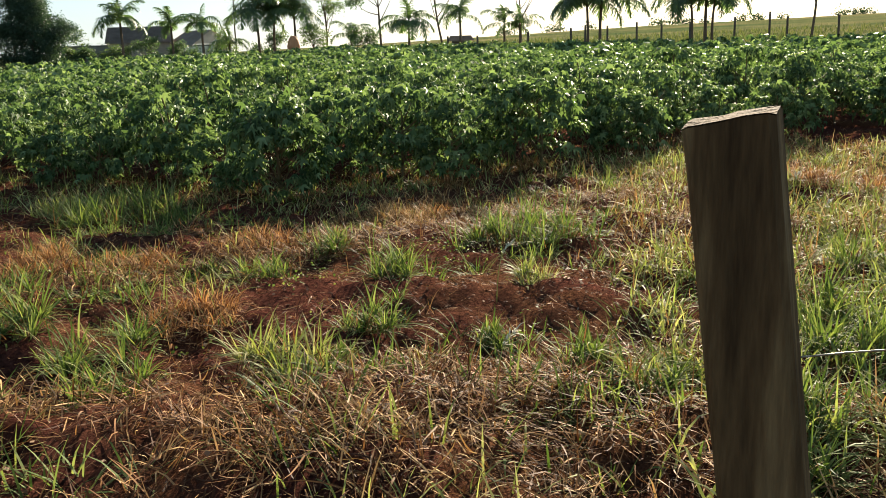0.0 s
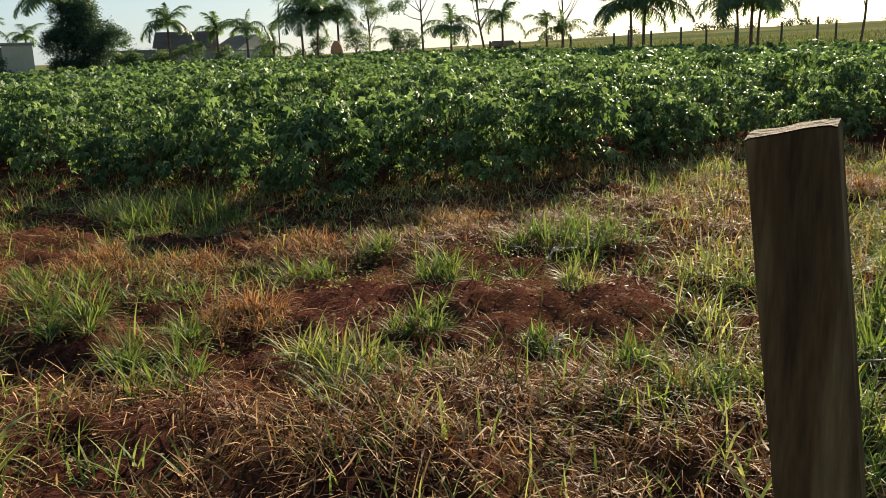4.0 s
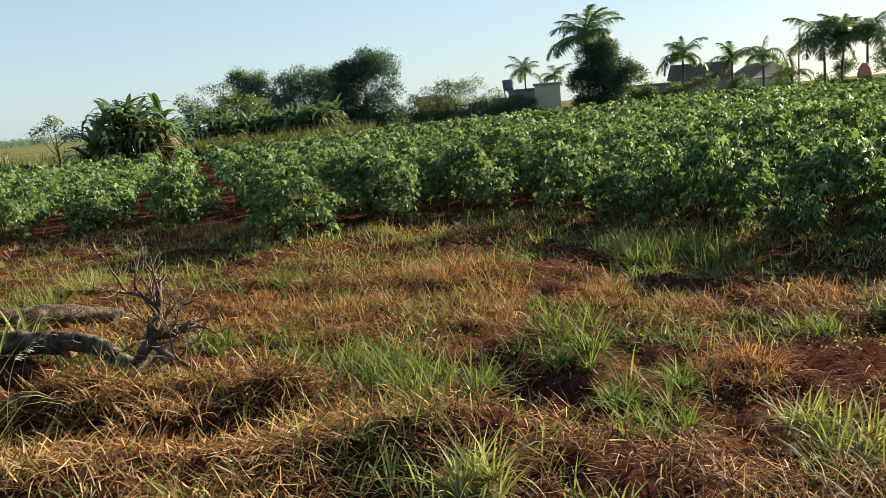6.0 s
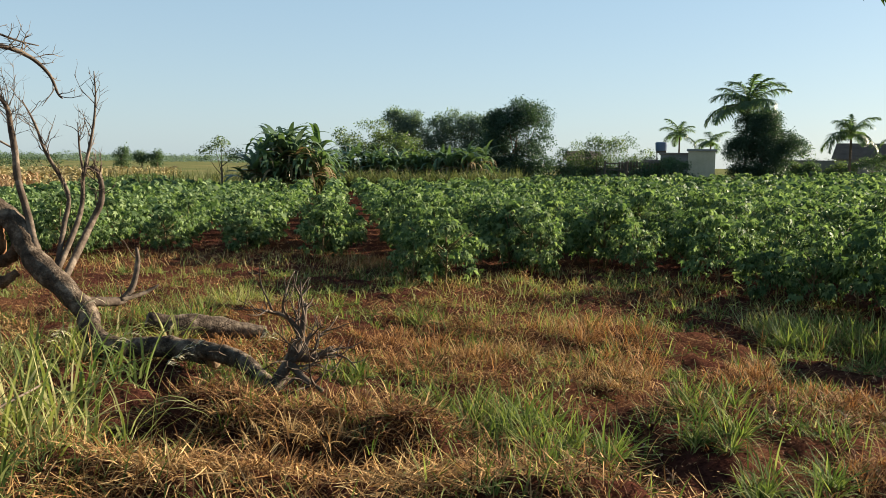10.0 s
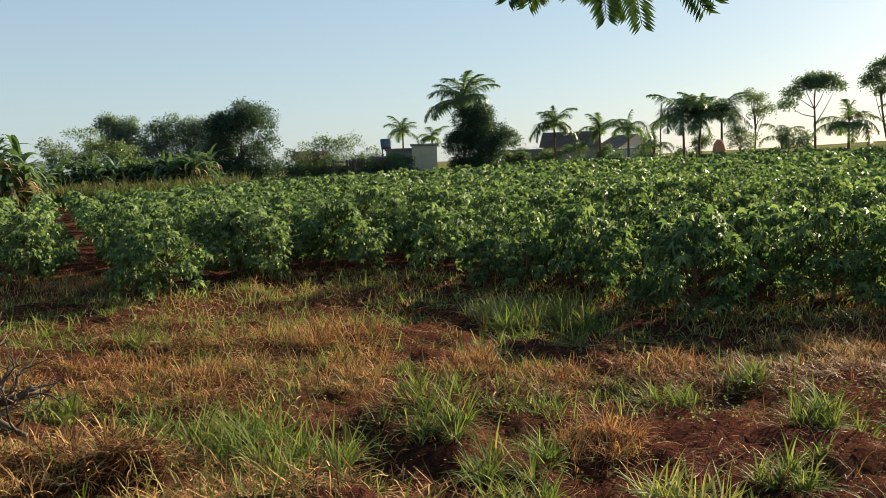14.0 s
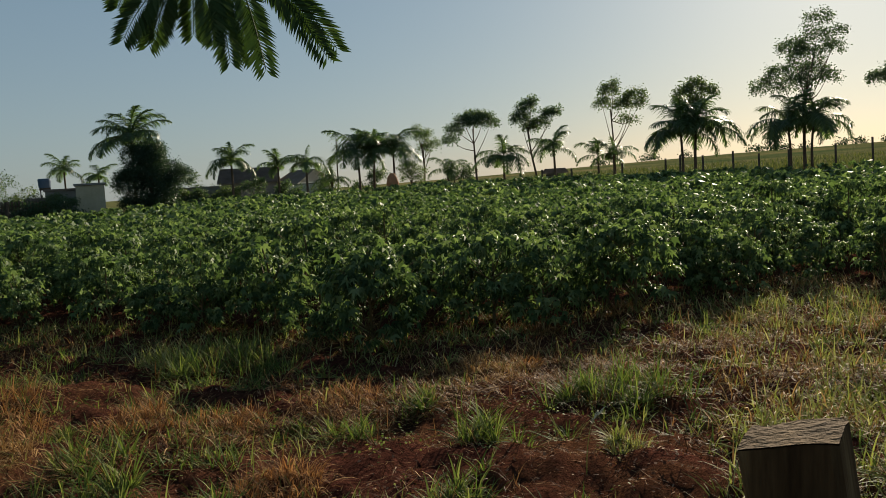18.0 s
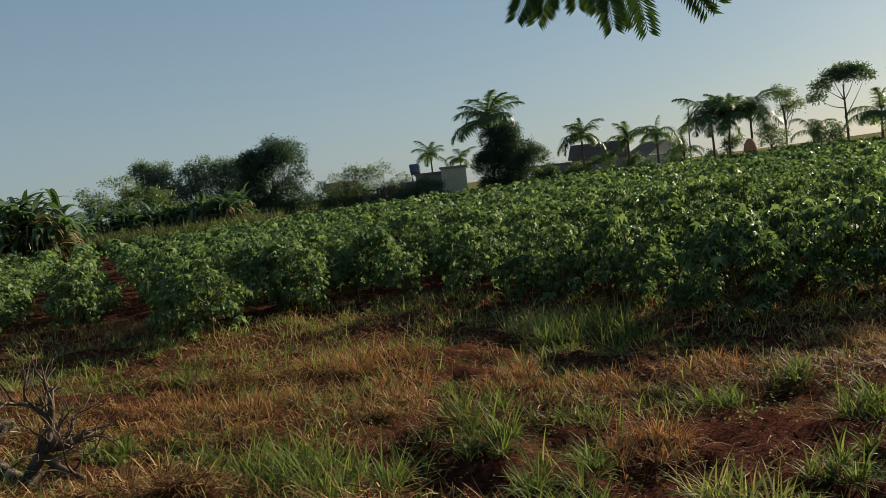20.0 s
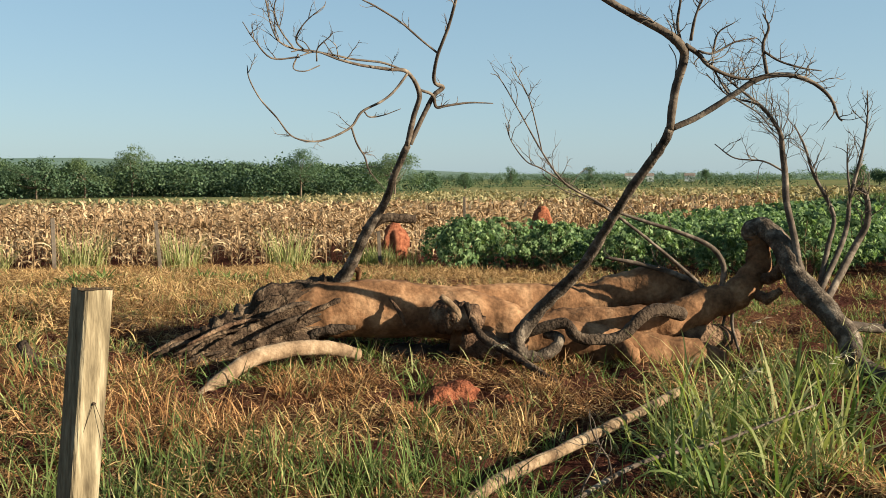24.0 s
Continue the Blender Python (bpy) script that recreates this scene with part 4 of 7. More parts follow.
    # dark bark strip in the recess under the trunk, standing in for its shade
    limb("shaded_underside", [(-6.50, 4.32, -0.02), (-6.16, 4.78, -0.02), (-5.91, 5.10, -0.02), (-5.66, 5.38, -0.02)], [0.06, 0.10, 0.11, 0.09], "dark_bark", 18, 0.5, flute=0.2)
    limb("bark_ring", [(-5.98, 4.78, 0.52), (-5.86, 4.80, 0.40), (-5.84, 4.84, 0.28)], [0.012, 0.02, 0.012], "brown_bark", 7, 0.3)
    limb("snapped_branch", [(-5.37, 5.12, 0.50), (-5.19, 5.11, 0.25), (-4.93, 5.18, 0.13), (-4.65, 5.19, 0.03), (-4.32, 5.14, -0.07)], [0.03, 0.036, 0.036, 0.03, 0.022], "dark_bark", 9, 0.3)
    for pts, rad, tw in [
        ([(-4.30, 7.29, 0.47), (-4.35, 7.21, 0.57), (-4.52, 6.99, 0.81), (-4.73, 6.74, 1.07), (-4.97, 6.45, 1.34), (-5.16, 6.19, 1.52), (-5.29, 6.02, 1.80), (-5.41, 5.85, 2.15), (-5.52, 5.70, 2.45), (-5.54, 5.60, 2.49)], [0.022, 0.020, 0.017, 0.014, 0.012, 0.010, 0.008, 0.006, 0.004, 0.003], (12, 0.36, 0.004, 2, 0.35, 0.4, 0.8)),
        ([(-4.21, 7.34, 0.50), (-4.17, 7.30, 0.76), (-4.26, 7.20, 0.94), (-4.48, 7.01, 1.07), (-4.67, 6.84, 1.15), (-4.86, 6.65, 1.24), (-5.04, 6.47, 1.34)], [0.028, 0.025, 0.022, 0.018, 0.014, 0.010], (7, 0.3, 0.004, 2, 0.4, 0.5, 0.8)),
        ([(-5.16, 6.19, 1.52), (-5.29, 6.02, 1.65), (-5.37, 5.89, 1.72), (-5.47, 5.80, 1.90), (-5.48, 5.73, 2.06)], [0.007, 0.006, 0.003], (8, 0.3, 0.004, 2, 0.4, 0.2, 0.8)),
        ([(-5.29, 6.02, 1.80), (-5.37, 5.96, 2.21), (-5.40, 5.87, 2.40), (-5.47, 5.80, 2.56)], [0.006, 0.005, 0.003], (6, 0.26, 0.004, 2, 0.4, 0.2, 0.8)),
        ([(-5.04, 6.47, 1.36), (-5.19, 6.23, 1.45), (-5.32, 6.06, 1.60)], [0.007, 0.005, 0.003], (6, 0.3, 0.004, 2, 0.3, 0.2, 0.8)),
        ([(-4.54, 7.44, 0.56), (-4.72, 7.22, 0.67), (-4.96, 7.01, 0.75), (-5.15, 6.82, 0.80)], [0.03, 0.026, 0.022, 0.014], (5, 0.2, 0.005, 2, 0.4, 0.3, 0.8)),
        ([(-3.54, 7.52, 0.68), (-3.67, 7.65, 1.03), (-3.76, 7.67, 1.34), (-3.80, 7.71, 1.59), (-3.85, 7.74, 1.83), (-3.87, 7.73, 1.98), (-3.97, 7.63, 2.19), (-4.12, 7.44, 2.37), (-4.23, 7.32, 2.50)], [0.034, 0.033, 0.032, 0.030, 0.024, 0.016, 0.011, 0.006], (26, 0.42, 0.005, 3, 0.25, 0.4, 0.9)),
        ([(-3.85, 7.74, 1.83), (-3.89, 7.72, 2.01), (-4.03, 7.60, 2.24), (-4.21, 7.39, 2.32), (-4.37, 7.25, 2.53)], [0.012, 0.010, 0.008, 0.004], (14, 0.36, 0.004, 3, 0.3, 0.2, 0.9)),
        ([(-3.80, 7.71, 1.62), (-3.95, 7.58, 1.72), (-4.15, 7.42, 1.75), (-4.29, 7.30, 1.88)], [0.009, 0.007, 0.004], (8, 0.28, 0.004, 2, 0.2, 0.2, 0.9)),
        ([(-3.40, 7.55, 0.52), (-3.45, 7.86, 0.93), (-3.45, 7.96, 1.23), (-3.63, 7.94, 1.59), (-3.71, 7.91, 1.85), (-3.78, 7.82, 2.06)], [0.028, 0.024, 0.020, 0.016, 0.011, 0.005], (14, 0.36, 0.005, 2, 0.3, 0.35, 0.9)),
        ([(-3.38, 7.50, 0.52), (-3.36, 8.00, 1.03), (-3.36, 8.10, 1.39), (-3.30, 8.18, 1.80), (-3.27, 8.19, 2.11), (-3.28, 8.19, 2.36)], [0.028, 0.023, 0.018, 0.013, 0.009, 0.004], (12, 0.32, 0.005, 2, 0.4, 0.35, 0.9)),
        ([(-3.30, 7.45, 0.46), (-3.30, 8.07, 0.92), (-3.22, 8.16, 1.18), (-3.27, 8.19, 1.44), (-3.40, 8.14, 1.46)], [0.034, 0.032, 0.028, 0.022, 0.014], (12, 0.34, 0.007, 2, 0.3, 0.4, 1.0)),
        ([(-3.36, 8.10, 1.39), (-3.39, 8.09, 1.65), (-3.40, 8.09, 1.88)], [0.012, 0.009, 0.004], (6, 0.26, 0.004, 2, 0.4, 0.3, 0.9)),
        ([(-3.12, 7.42, 0.32), (-2.97, 7.66, 0.28), (-2.90, 7.80, 0.28), (-2.83, 7.87, 0.41), (-2.81, 7.93, 0.62), (-2.82, 7.93, 0.74)], [0.045, 0.042, 0.036, 0.028, 0.022, 0.014], (4, 0.25, 0.006, 1, 0.5, 0.3, 1.0)),
        ([(-2.92, 7.74, 0.28), (-2.76, 7.90, 0.32), (-2.64, 7.99, 0.39)], [0.026, 0.02, 0.012], (3, 0.2, 0.005, 1, 0.5, 0.3, 1.0)),
        ([(-4.12, 7.42, 0.4), (-4.10, 7.36, 0.2), (-4.02, 7.36, -0.05)], [0.018, 0.016, 0.012], None),
        ([(-4.16, 7.40, 0.4), (-4.18, 7.33, 0.15), (-4.10, 7.33, -0.05)], [0.014, 0.012, 0.010], None),
    ]:
        limb("branch", pts, rad, "twig", 8, 0.15, "", tw)


build_fallen_tree()


def lying_wood(name, points, radii, mat, label, rough=0.25, twigs=0, seed=1):
    rng = random.Random(seed)
    x, y, z = points[0]
    ob = thing(name, (x, y, z), label, "fallen branch")
    t = Tubes()
    line = t.add(points, radii, 12, rough, 5, rng)
    piece("stem", t.mesh("stem", M[mat]), ob, "", Matrix.Translation((-x, -y, -z)))
    if twigs:
        for _ in range(twigs):
            w = Tubes()
            w.twigs(line, 1, 0.35, 0.007, rng, 2, 0.4, 4, 0.1, 1.0)
            piece("twig", w.mesh("twig", M["twig"]), ob, "", Matrix.Translation((-x, -y, -z)))
    return ob


lying_wood("fallen_branch", [(-3.12, 2.75, -0.04), (-3.17, 3.1, 0.02), (-3.25, 3.7, 0.02), (-3.30, 4.2, 0.03), (-3.34, 4.7, 0.05), (-3.36, 5.15, 0.09)], [0.034, 0.036, 0.034, 0.036, 0.032, 0.029], "stick_wood", "pale straight branch lying in the grass", 0.2, 0, 2)
lying_wood("fallen_log", [(-2.80, 8.12, 0.02), (-2.54, 8.25, -0.06), (-2.18, 8.43, -0.10), (-1.77, 8.57, -0.17)], [0.08, 0.12, 0.12, 0.07], "limb_bark", "short weathered log lying in dry grass", 0.3, 3, 3)
lying_wood("fallen_branch", [(-2.75, 3.1, 0.0), (-2.7, 3.7, 0.09), (-2.55, 4.2, 0.12), (-2.3, 4.9, 0.25)], [0.014, 0.012, 0.010, 0.006], "twig", "thin dry branch lying across tall grass", 0.1, 3, 4)
lying_wood("root_piece", [(-7.3, 2.15, 0.28), (-7.05, 2.2, 0.12), (-6.85, 2.25, 0.03), (-6.7, 2.35, 0.0)], [0.05, 0.05, 0.045, 0.035], "dark_bark", "dark broken root piece in dry grass", 0.4, 2, 6)


# ---- mounds ----
def mound(name, x, y, h, w, label, seed):
    ob = thing(name, (x, y, float(land(x, y)) - 0.08), label, "termite mound", "red termite mounds")
    bm = bmesh.new()
    bmesh.ops.create_icosphere(bm, subdivisions=4, radius=1)
    for v in bm.verts:
        z = (v.co.z + 1) / 2
        k = (1.0 - 0.35 * z ** 2.2)
        n3 = noise.noise(v.co * 1.7 + Vector((seed, 0, 0))) * 0.34 + noise.noise(v.co * 4.5 + Vector((0, seed, 0))) * 0.16 + noise.noise(v.co * 11) * 0.06
        flat = Vector((v.co.x, v.co.y, 0))
        if flat.length > 1e-6:
            flat = flat.normalized() * math.sqrt(max(0, 1 - v.co.z ** 2)) ** 0.75
        v.co = Vector((flat.x * w / 2 * k * (1 + n3), flat.y * w / 2 * k * (1 + n3), z * (h + 0.08) * (1 + 0.12 * n3)))
    for f in bm.faces:
        f.smooth = True
    part("body", bm, M["red_earth"], ob)


mound("termite_mound", -19.9, 16.94, 1.2, 0.86, "tall rounded red termite mound at the maize edge", 1.0)
mound("termite_mound", -18.3, 21.9, 1.62, 0.84, "red termite mound among green crop plants", 4.0)
for i, (x, y, h, w) in enumerate([(-4.66, 4.32, 0.10, 0.30), (-4.60, 4.08, 0.10, 0.27), (-4.66, 3.72, 0.06, 0.30), (-4.3, 4.05, 0.03, 0.2), (-4.75, 3.9, 0.05, 0.28), (-4.2, 4.75, 0.03, 0.3), (-4.35, 4.5, 0.03, 0.22)]):
    mound("earth_clod", x, y, h, w, "lump of bright red earth on straw", 7.0 + i)


# ---- fence ----
def fence_post(x, y, foot, top, wide, deep, turn, slant, label, group, mat="post_wood", taper=0.96, detail=True, skew=0.0):
    """A squared post with eased, chipped edges, a checked end and the grain's hollows."""
    ob = thing("fence_post", (x, y, foot), label, "fence post", group, turn)
    h = top - foot
    c, s = math.cos(radians(turn)), math.sin(radians(turn))
    lean = (c * slant[0] + s * slant[1], -s * slant[0] + c * slant[1])
    bm = bmesh.new()
    levels = 14 if detail else 3
    ring = []
    outline = [(-0.5, -0.42), (-0.42, -0.5), (-0.1, -0.49), (0.2, -0.5), (0.42, -0.5), (0.5, -0.42), (0.5, 0.1), (0.5, 0.42), (0.42, 0.5), (0, 0.5), (-0.42, 0.5), (-0.5, 0.42), (-0.5, 0)]
    for i in range(levels + 1):
        z = h * i / levels
        k = 1 + (taper - 1) * i / levels
        row = []
        for j, (u, w) in enumerate(outline):
            q = 1 + (0.035 * noise.noise(Vector((u * 3 + x, w * 3 + y, z * 2.2))) if detail else 0)
            dz = skew * u + 0.012 * noise.noise(Vector((u * 5, w * 5, 3.1 + x))) if i == levels and detail else 0
            row.append(bm.verts.new((u * wide * k * q + lean[0] * z, w * deep * k * q + lean[1] * z, z + dz)))
        ring.append(row)
    n = len(outline)
    for i in range(levels):
        for j in range(n):
            bm.faces.new((ring[i][j], ring[i][(j + 1) % n], ring[i + 1][(j + 1) % n], ring[i + 1][j]))
    bm.faces.new(ring[0][::-1])
    part("shaft", bm, M[mat], ob)
    cap = bmesh.new()
    mid = cap.verts.new((lean[0] * h, lean[1] * h, h + 0.004))
    rim = [cap.verts.new(v) for v in [Vector((u * wide * taper + lean[0] * h, w * deep * taper + lean[1] * h, h + 0.002 + skew * u + 0.012 * noise.noise(Vector((u * 5, w * 5, 3.1 + x))))) for u, w in outline]]
    for j in range(n):
        cap.faces.new((mid, rim[j], rim[(j + 1) % n]))
    part("end_grain", cap, M["post_end"], ob, "sawn end with cracks")
    return ob


def wire_line(points, parent_label, radius=0.0016):
    t = Tubes()
    t.add(points, [radius, radius], 5, per=6)
    x, y, z = points[0]
    ob = thing("fence_wire", points[0], parent_label, "wire")
    piece("strand", t.mesh("strand", M["wire"]), ob, "", Matrix.Translation((-x, -y, -z)))


fence_post(1.322, 0.472, -0.06, 1.282, 0.12, 0.117, -70, (-0.058, 0.107), "squared weathered wooden fence post with sawn top", "near fence", "post_shaded", skew=0.024)
post = fence_post(-3.079, 0.880, -0.02, 1.217, 0.105, 0.10, 7, (0.0375, 0.093), "squared grey-brown wooden fence post with peeling bark", "near fence")
hook = Tubes()
hook.add([(-3.02, 0.965, 0.855), (-2.985, 0.97, 0.853)], [0.004, 0.005], 6, per=1)
piece("nail", hook.mesh("nail", M["dark_bark"]), post, "rusty nail", post.matrix_world.inverted())
tie = Tubes()
tie.add([(-2.99, 0.966, 0.853), (-2.995, 0.94, 0.78), (-3.005, 0.92, 0.71), (-3.02, 0.905, 0.62)], [0.0011, 0.0011], 4, per=3)
tie.add([(-2.99, 0.972, 0.853), (-2.982, 0.99, 0.79), (-2.978, 1.006, 0.72), (-2.985, 1.01, 0.60), (-2.98, 1.012, 0.40)], [0.0011, 0.0011], 4, per=3)
piece("tie_wire", tie.mesh("tie_wire", M["dark_bark"]), post, "thin dark tie wire", post.matrix_world.inverted())
wire_line([(1.315, 0.535, 0.947), (2.026, 0.402, 0.83), (3.4, 0.36, 0.66), (5.1, 0.31, 0.56)], "thin galvanised fence wire stretched from a post")
fence_post(5.15, 0.3, -0.15, 1.15, 0.13, 0.12, 10, (0.0, 0.0), "squared weathered wooden fence post", "near fence")


# ---- grass and straw ----
def bare(x, y):
    """How bare the soil is: 1 on open red soil, 0 under thick mulch."""
    d = np.zeros(np.shape(x))
    for cx, cy, rx, ry in [(4.3, 3.6, 1.4, 1.1), (3.2, 4.5, 1.1, 0.8), (2.9, 3.5, 0.9, 0.5), (1.9, 3.9, 0.9, 0.7), (5.6, 3.4, 0.8, 0.5), (6.6, 5.2, 1.2, 0.6), (5.2, 6.8, 1.6, 0.5), (7.8, 5.9, 1.0, 0.5), (3.6, 2.6, 0.6, 0.4), (6.0, 4.3, 0.7, 0.4), (4.8, 4.9, 1.0, 0.7), (1.0, 5.4, 0.8, 0.3), (-0.6, 6.1, 0.9, 0.4), (2.1, 5.4, 0.6, 0.4), (5.6, 5.6, 1.6, 0.8), (2.2, 8.0, 0.8, 0.6), (1.6, 6.6, 0.7, 0.4), (7.5, 7.3, 1.6, 0.5)]:
        d = np.maximum(d, np.clip(1.35 - np.hypot((x - cx) / rx, (y - cy) / ry), 0, 1))
    return np.clip(d, 0, 1)


def clear_of_wood(p, gap=0.28):
    """True away from the wood and clods that lie on the ground, so that no straw buries them."""
    ok = np.hypot(p[:, 0] + 4.6, p[:, 1] - 4.1) > 0.45
    for x0, y0, x1, y1 in [(-2.95, 7.2, -1.82, 6.92), (-1.9, 6.8, -1.2, 6.2), (-2.85, 8.1, -1.7, 8.6), (-5.9, 2.9, -6.0, 4.4), (-3.15, 2.9, -3.36, 5.1), (-5.7, 5.5, -4.1, 7.1), (-1.2, 6.2, -0.7, 6.1)]:
        dx, dy = x1 - x0, y1 - y0
        t = np.clip(((p[:, 0] - x0) * dx + (p[:, 1] - y0) * dy) / (dx * dx + dy * dy), 0, 1)
        ok &= np.hypot(p[:, 0] - x0 - t * dx, p[:, 1] - y0 - t * dy) > gap
    return ok


def sector(rng, n, r0, r1, a0, a1, power=0.5):
    r = r0 + (r1 - r0) * rng.random(n) ** power
    a = np.radians(a0 + (a1 - a0) * rng.random(n))
    return np.stack([-r * np.sin(a), r * np.cos(a)], -1)


def patchy(p, scale, seed):
    return np.array([noise.noise(Vector((x * scale + seed, y * scale, seed))) for x, y in p.tolist()])


def sown(name, p, label, category, mat, lo, hi, rise, curl, width, segs, seed, lift=0.0):
    rng = np.random.default_rng(seed)
    n = len(p)
    base = np.concatenate([p, (land(p[:, 0], p[:, 1]) + np.asarray(lift) * rng.random(n))[:, None]], 1)
    v, f = blade_arrays(base, rng.random(n) * 6.283, rng.uniform(lo, hi, n), rng.uniform(*rise, n), rng.uniform(*curl, n), rng.uniform(*width, n), segs, rng, 1.2)
    tagged(new(name, mesh_of(name, v, f, M[mat])), label, category, kind="stuff")


def outside_crop(p, gap=0.0):
    edge = np.interp(p[:, 0], CROP_EDGE_X, CROP_EDGE_Y)
    return p[:, 1] < edge + gap


def tuft(rng, x, y, count, radius, lo, hi, rise=(0.7, 1.5), curl=(0.3, 1.5), width=(0.005, 0.010), segs=4, knots=0):
    """Blades that fan out from a clump's foot, or from several feet close together."""
    a = rng.random(count) * 6.283
    q = radius * np.sqrt(rng.random(count))
    px, py = x + q * np.cos(a), y + q * np.sin(a)
    if knots:
        ka, kq = rng.random(knots) * 6.283, radius * 1.25 * np.sqrt(rng.random(knots))
        pick = rng.integers(0, knots, count)
        px = x + kq[pick] * np.cos(ka[pick]) + 0.22 * q * np.cos(a)
        py = y + kq[pick] * np.sin(ka[pick]) + 0.22 * q * np.sin(a)
    base = np.stack([px, py, land(px, py) - 0.01], -1)
    az = a + rng.normal(0, 0.7, count)
    return blade_arrays(base, az, rng.uniform(lo, hi, count), rng.uniform(*rise, count), rng.uniform(*curl, count), rng.uniform(*width, count), segs, rng, 0.8)


def clump(name, x, y, count, radius, lo, hi, mat, label, seed, **kw):
    rng = np.random.default_rng(seed)
    v, f = tuft(rng, 0, 0, count, radius, lo, hi, **kw)
    z = float(land(x, y))
    v[:, 2] -= float(land(0, 0))
    ob = thing(name, (x, y, z), label, "grass clump", "grass clumps by the fence")
    piece("tuft", mesh_of("tuft", v, f, M[mat]), ob)
    dry = mat in ("dry_blade", "hay")
    kw["width"] = (0.003, 0.008)
    v, f = tuft(rng, 0, 0, int(count * (0.06 if dry else 0.28)), radius * 1.1, lo * 0.8, hi * (0.9 if dry else 0.7), **kw)
    v[:, 2] -= float(land(0, 0))
    if dry:
        tagged(piece("fresh_tuft", mesh_of("fresh_tuft", v, f, M["green_blade"]), ob), "few fresh green blades", kind="stuff")
    else:
        tagged(piece("withered_tuft", mesh_of("withered_tuft", v, f, M["straw"]), ob), "withered straw-coloured blades", kind="stuff")
    return ob


def gathered(name, lists, mat, label, category):
    vs, fs, n = [], [], 0
    for v, f in lists:
        vs.append(v)
        fs.append(f + n)
        n += len(v)
    tagged(new(name, mesh_of(name, np.concatenate(vs), np.concatenate(fs), M[mat])), label, category, kind="stuff")


def wads(rng, pts, count, rad, high, lo, hi, width, segs=3):
    """Ragged little heaps of curled, lying stalks."""
    n = len(pts)
    size = rng.uniform(*rad, n)
    rep = np.repeat(np.arange(n), count)
    m = len(rep)
    a, q = rng.random(m) * 6.283, np.sqrt(rng.random(m))
    x, y = pts[rep, 0] + np.cos(a) * q * size[rep], pts[rep, 1] + np.sin(a) * q * size[rep]
    z = land(x, y) + high * size[rep] * np.sqrt(1 - 0.9 * q * q) * rng.random(m) ** 0.5
    main = rng.random(n) * 6.283
    az = np.where(rng.random(m) < 0.6, main[rep] + rng.normal(0, 0.5, m), rng.random(m) * 6.283)
    return blade_arrays(np.stack([x, y, z], -1), az, rng.uniform(lo, hi, m), rng.uniform(-0.3, 0.7, m), rng.uniform(-0.8, 1.7, m), rng.uniform(*width, m), segs, rng, 1.3)


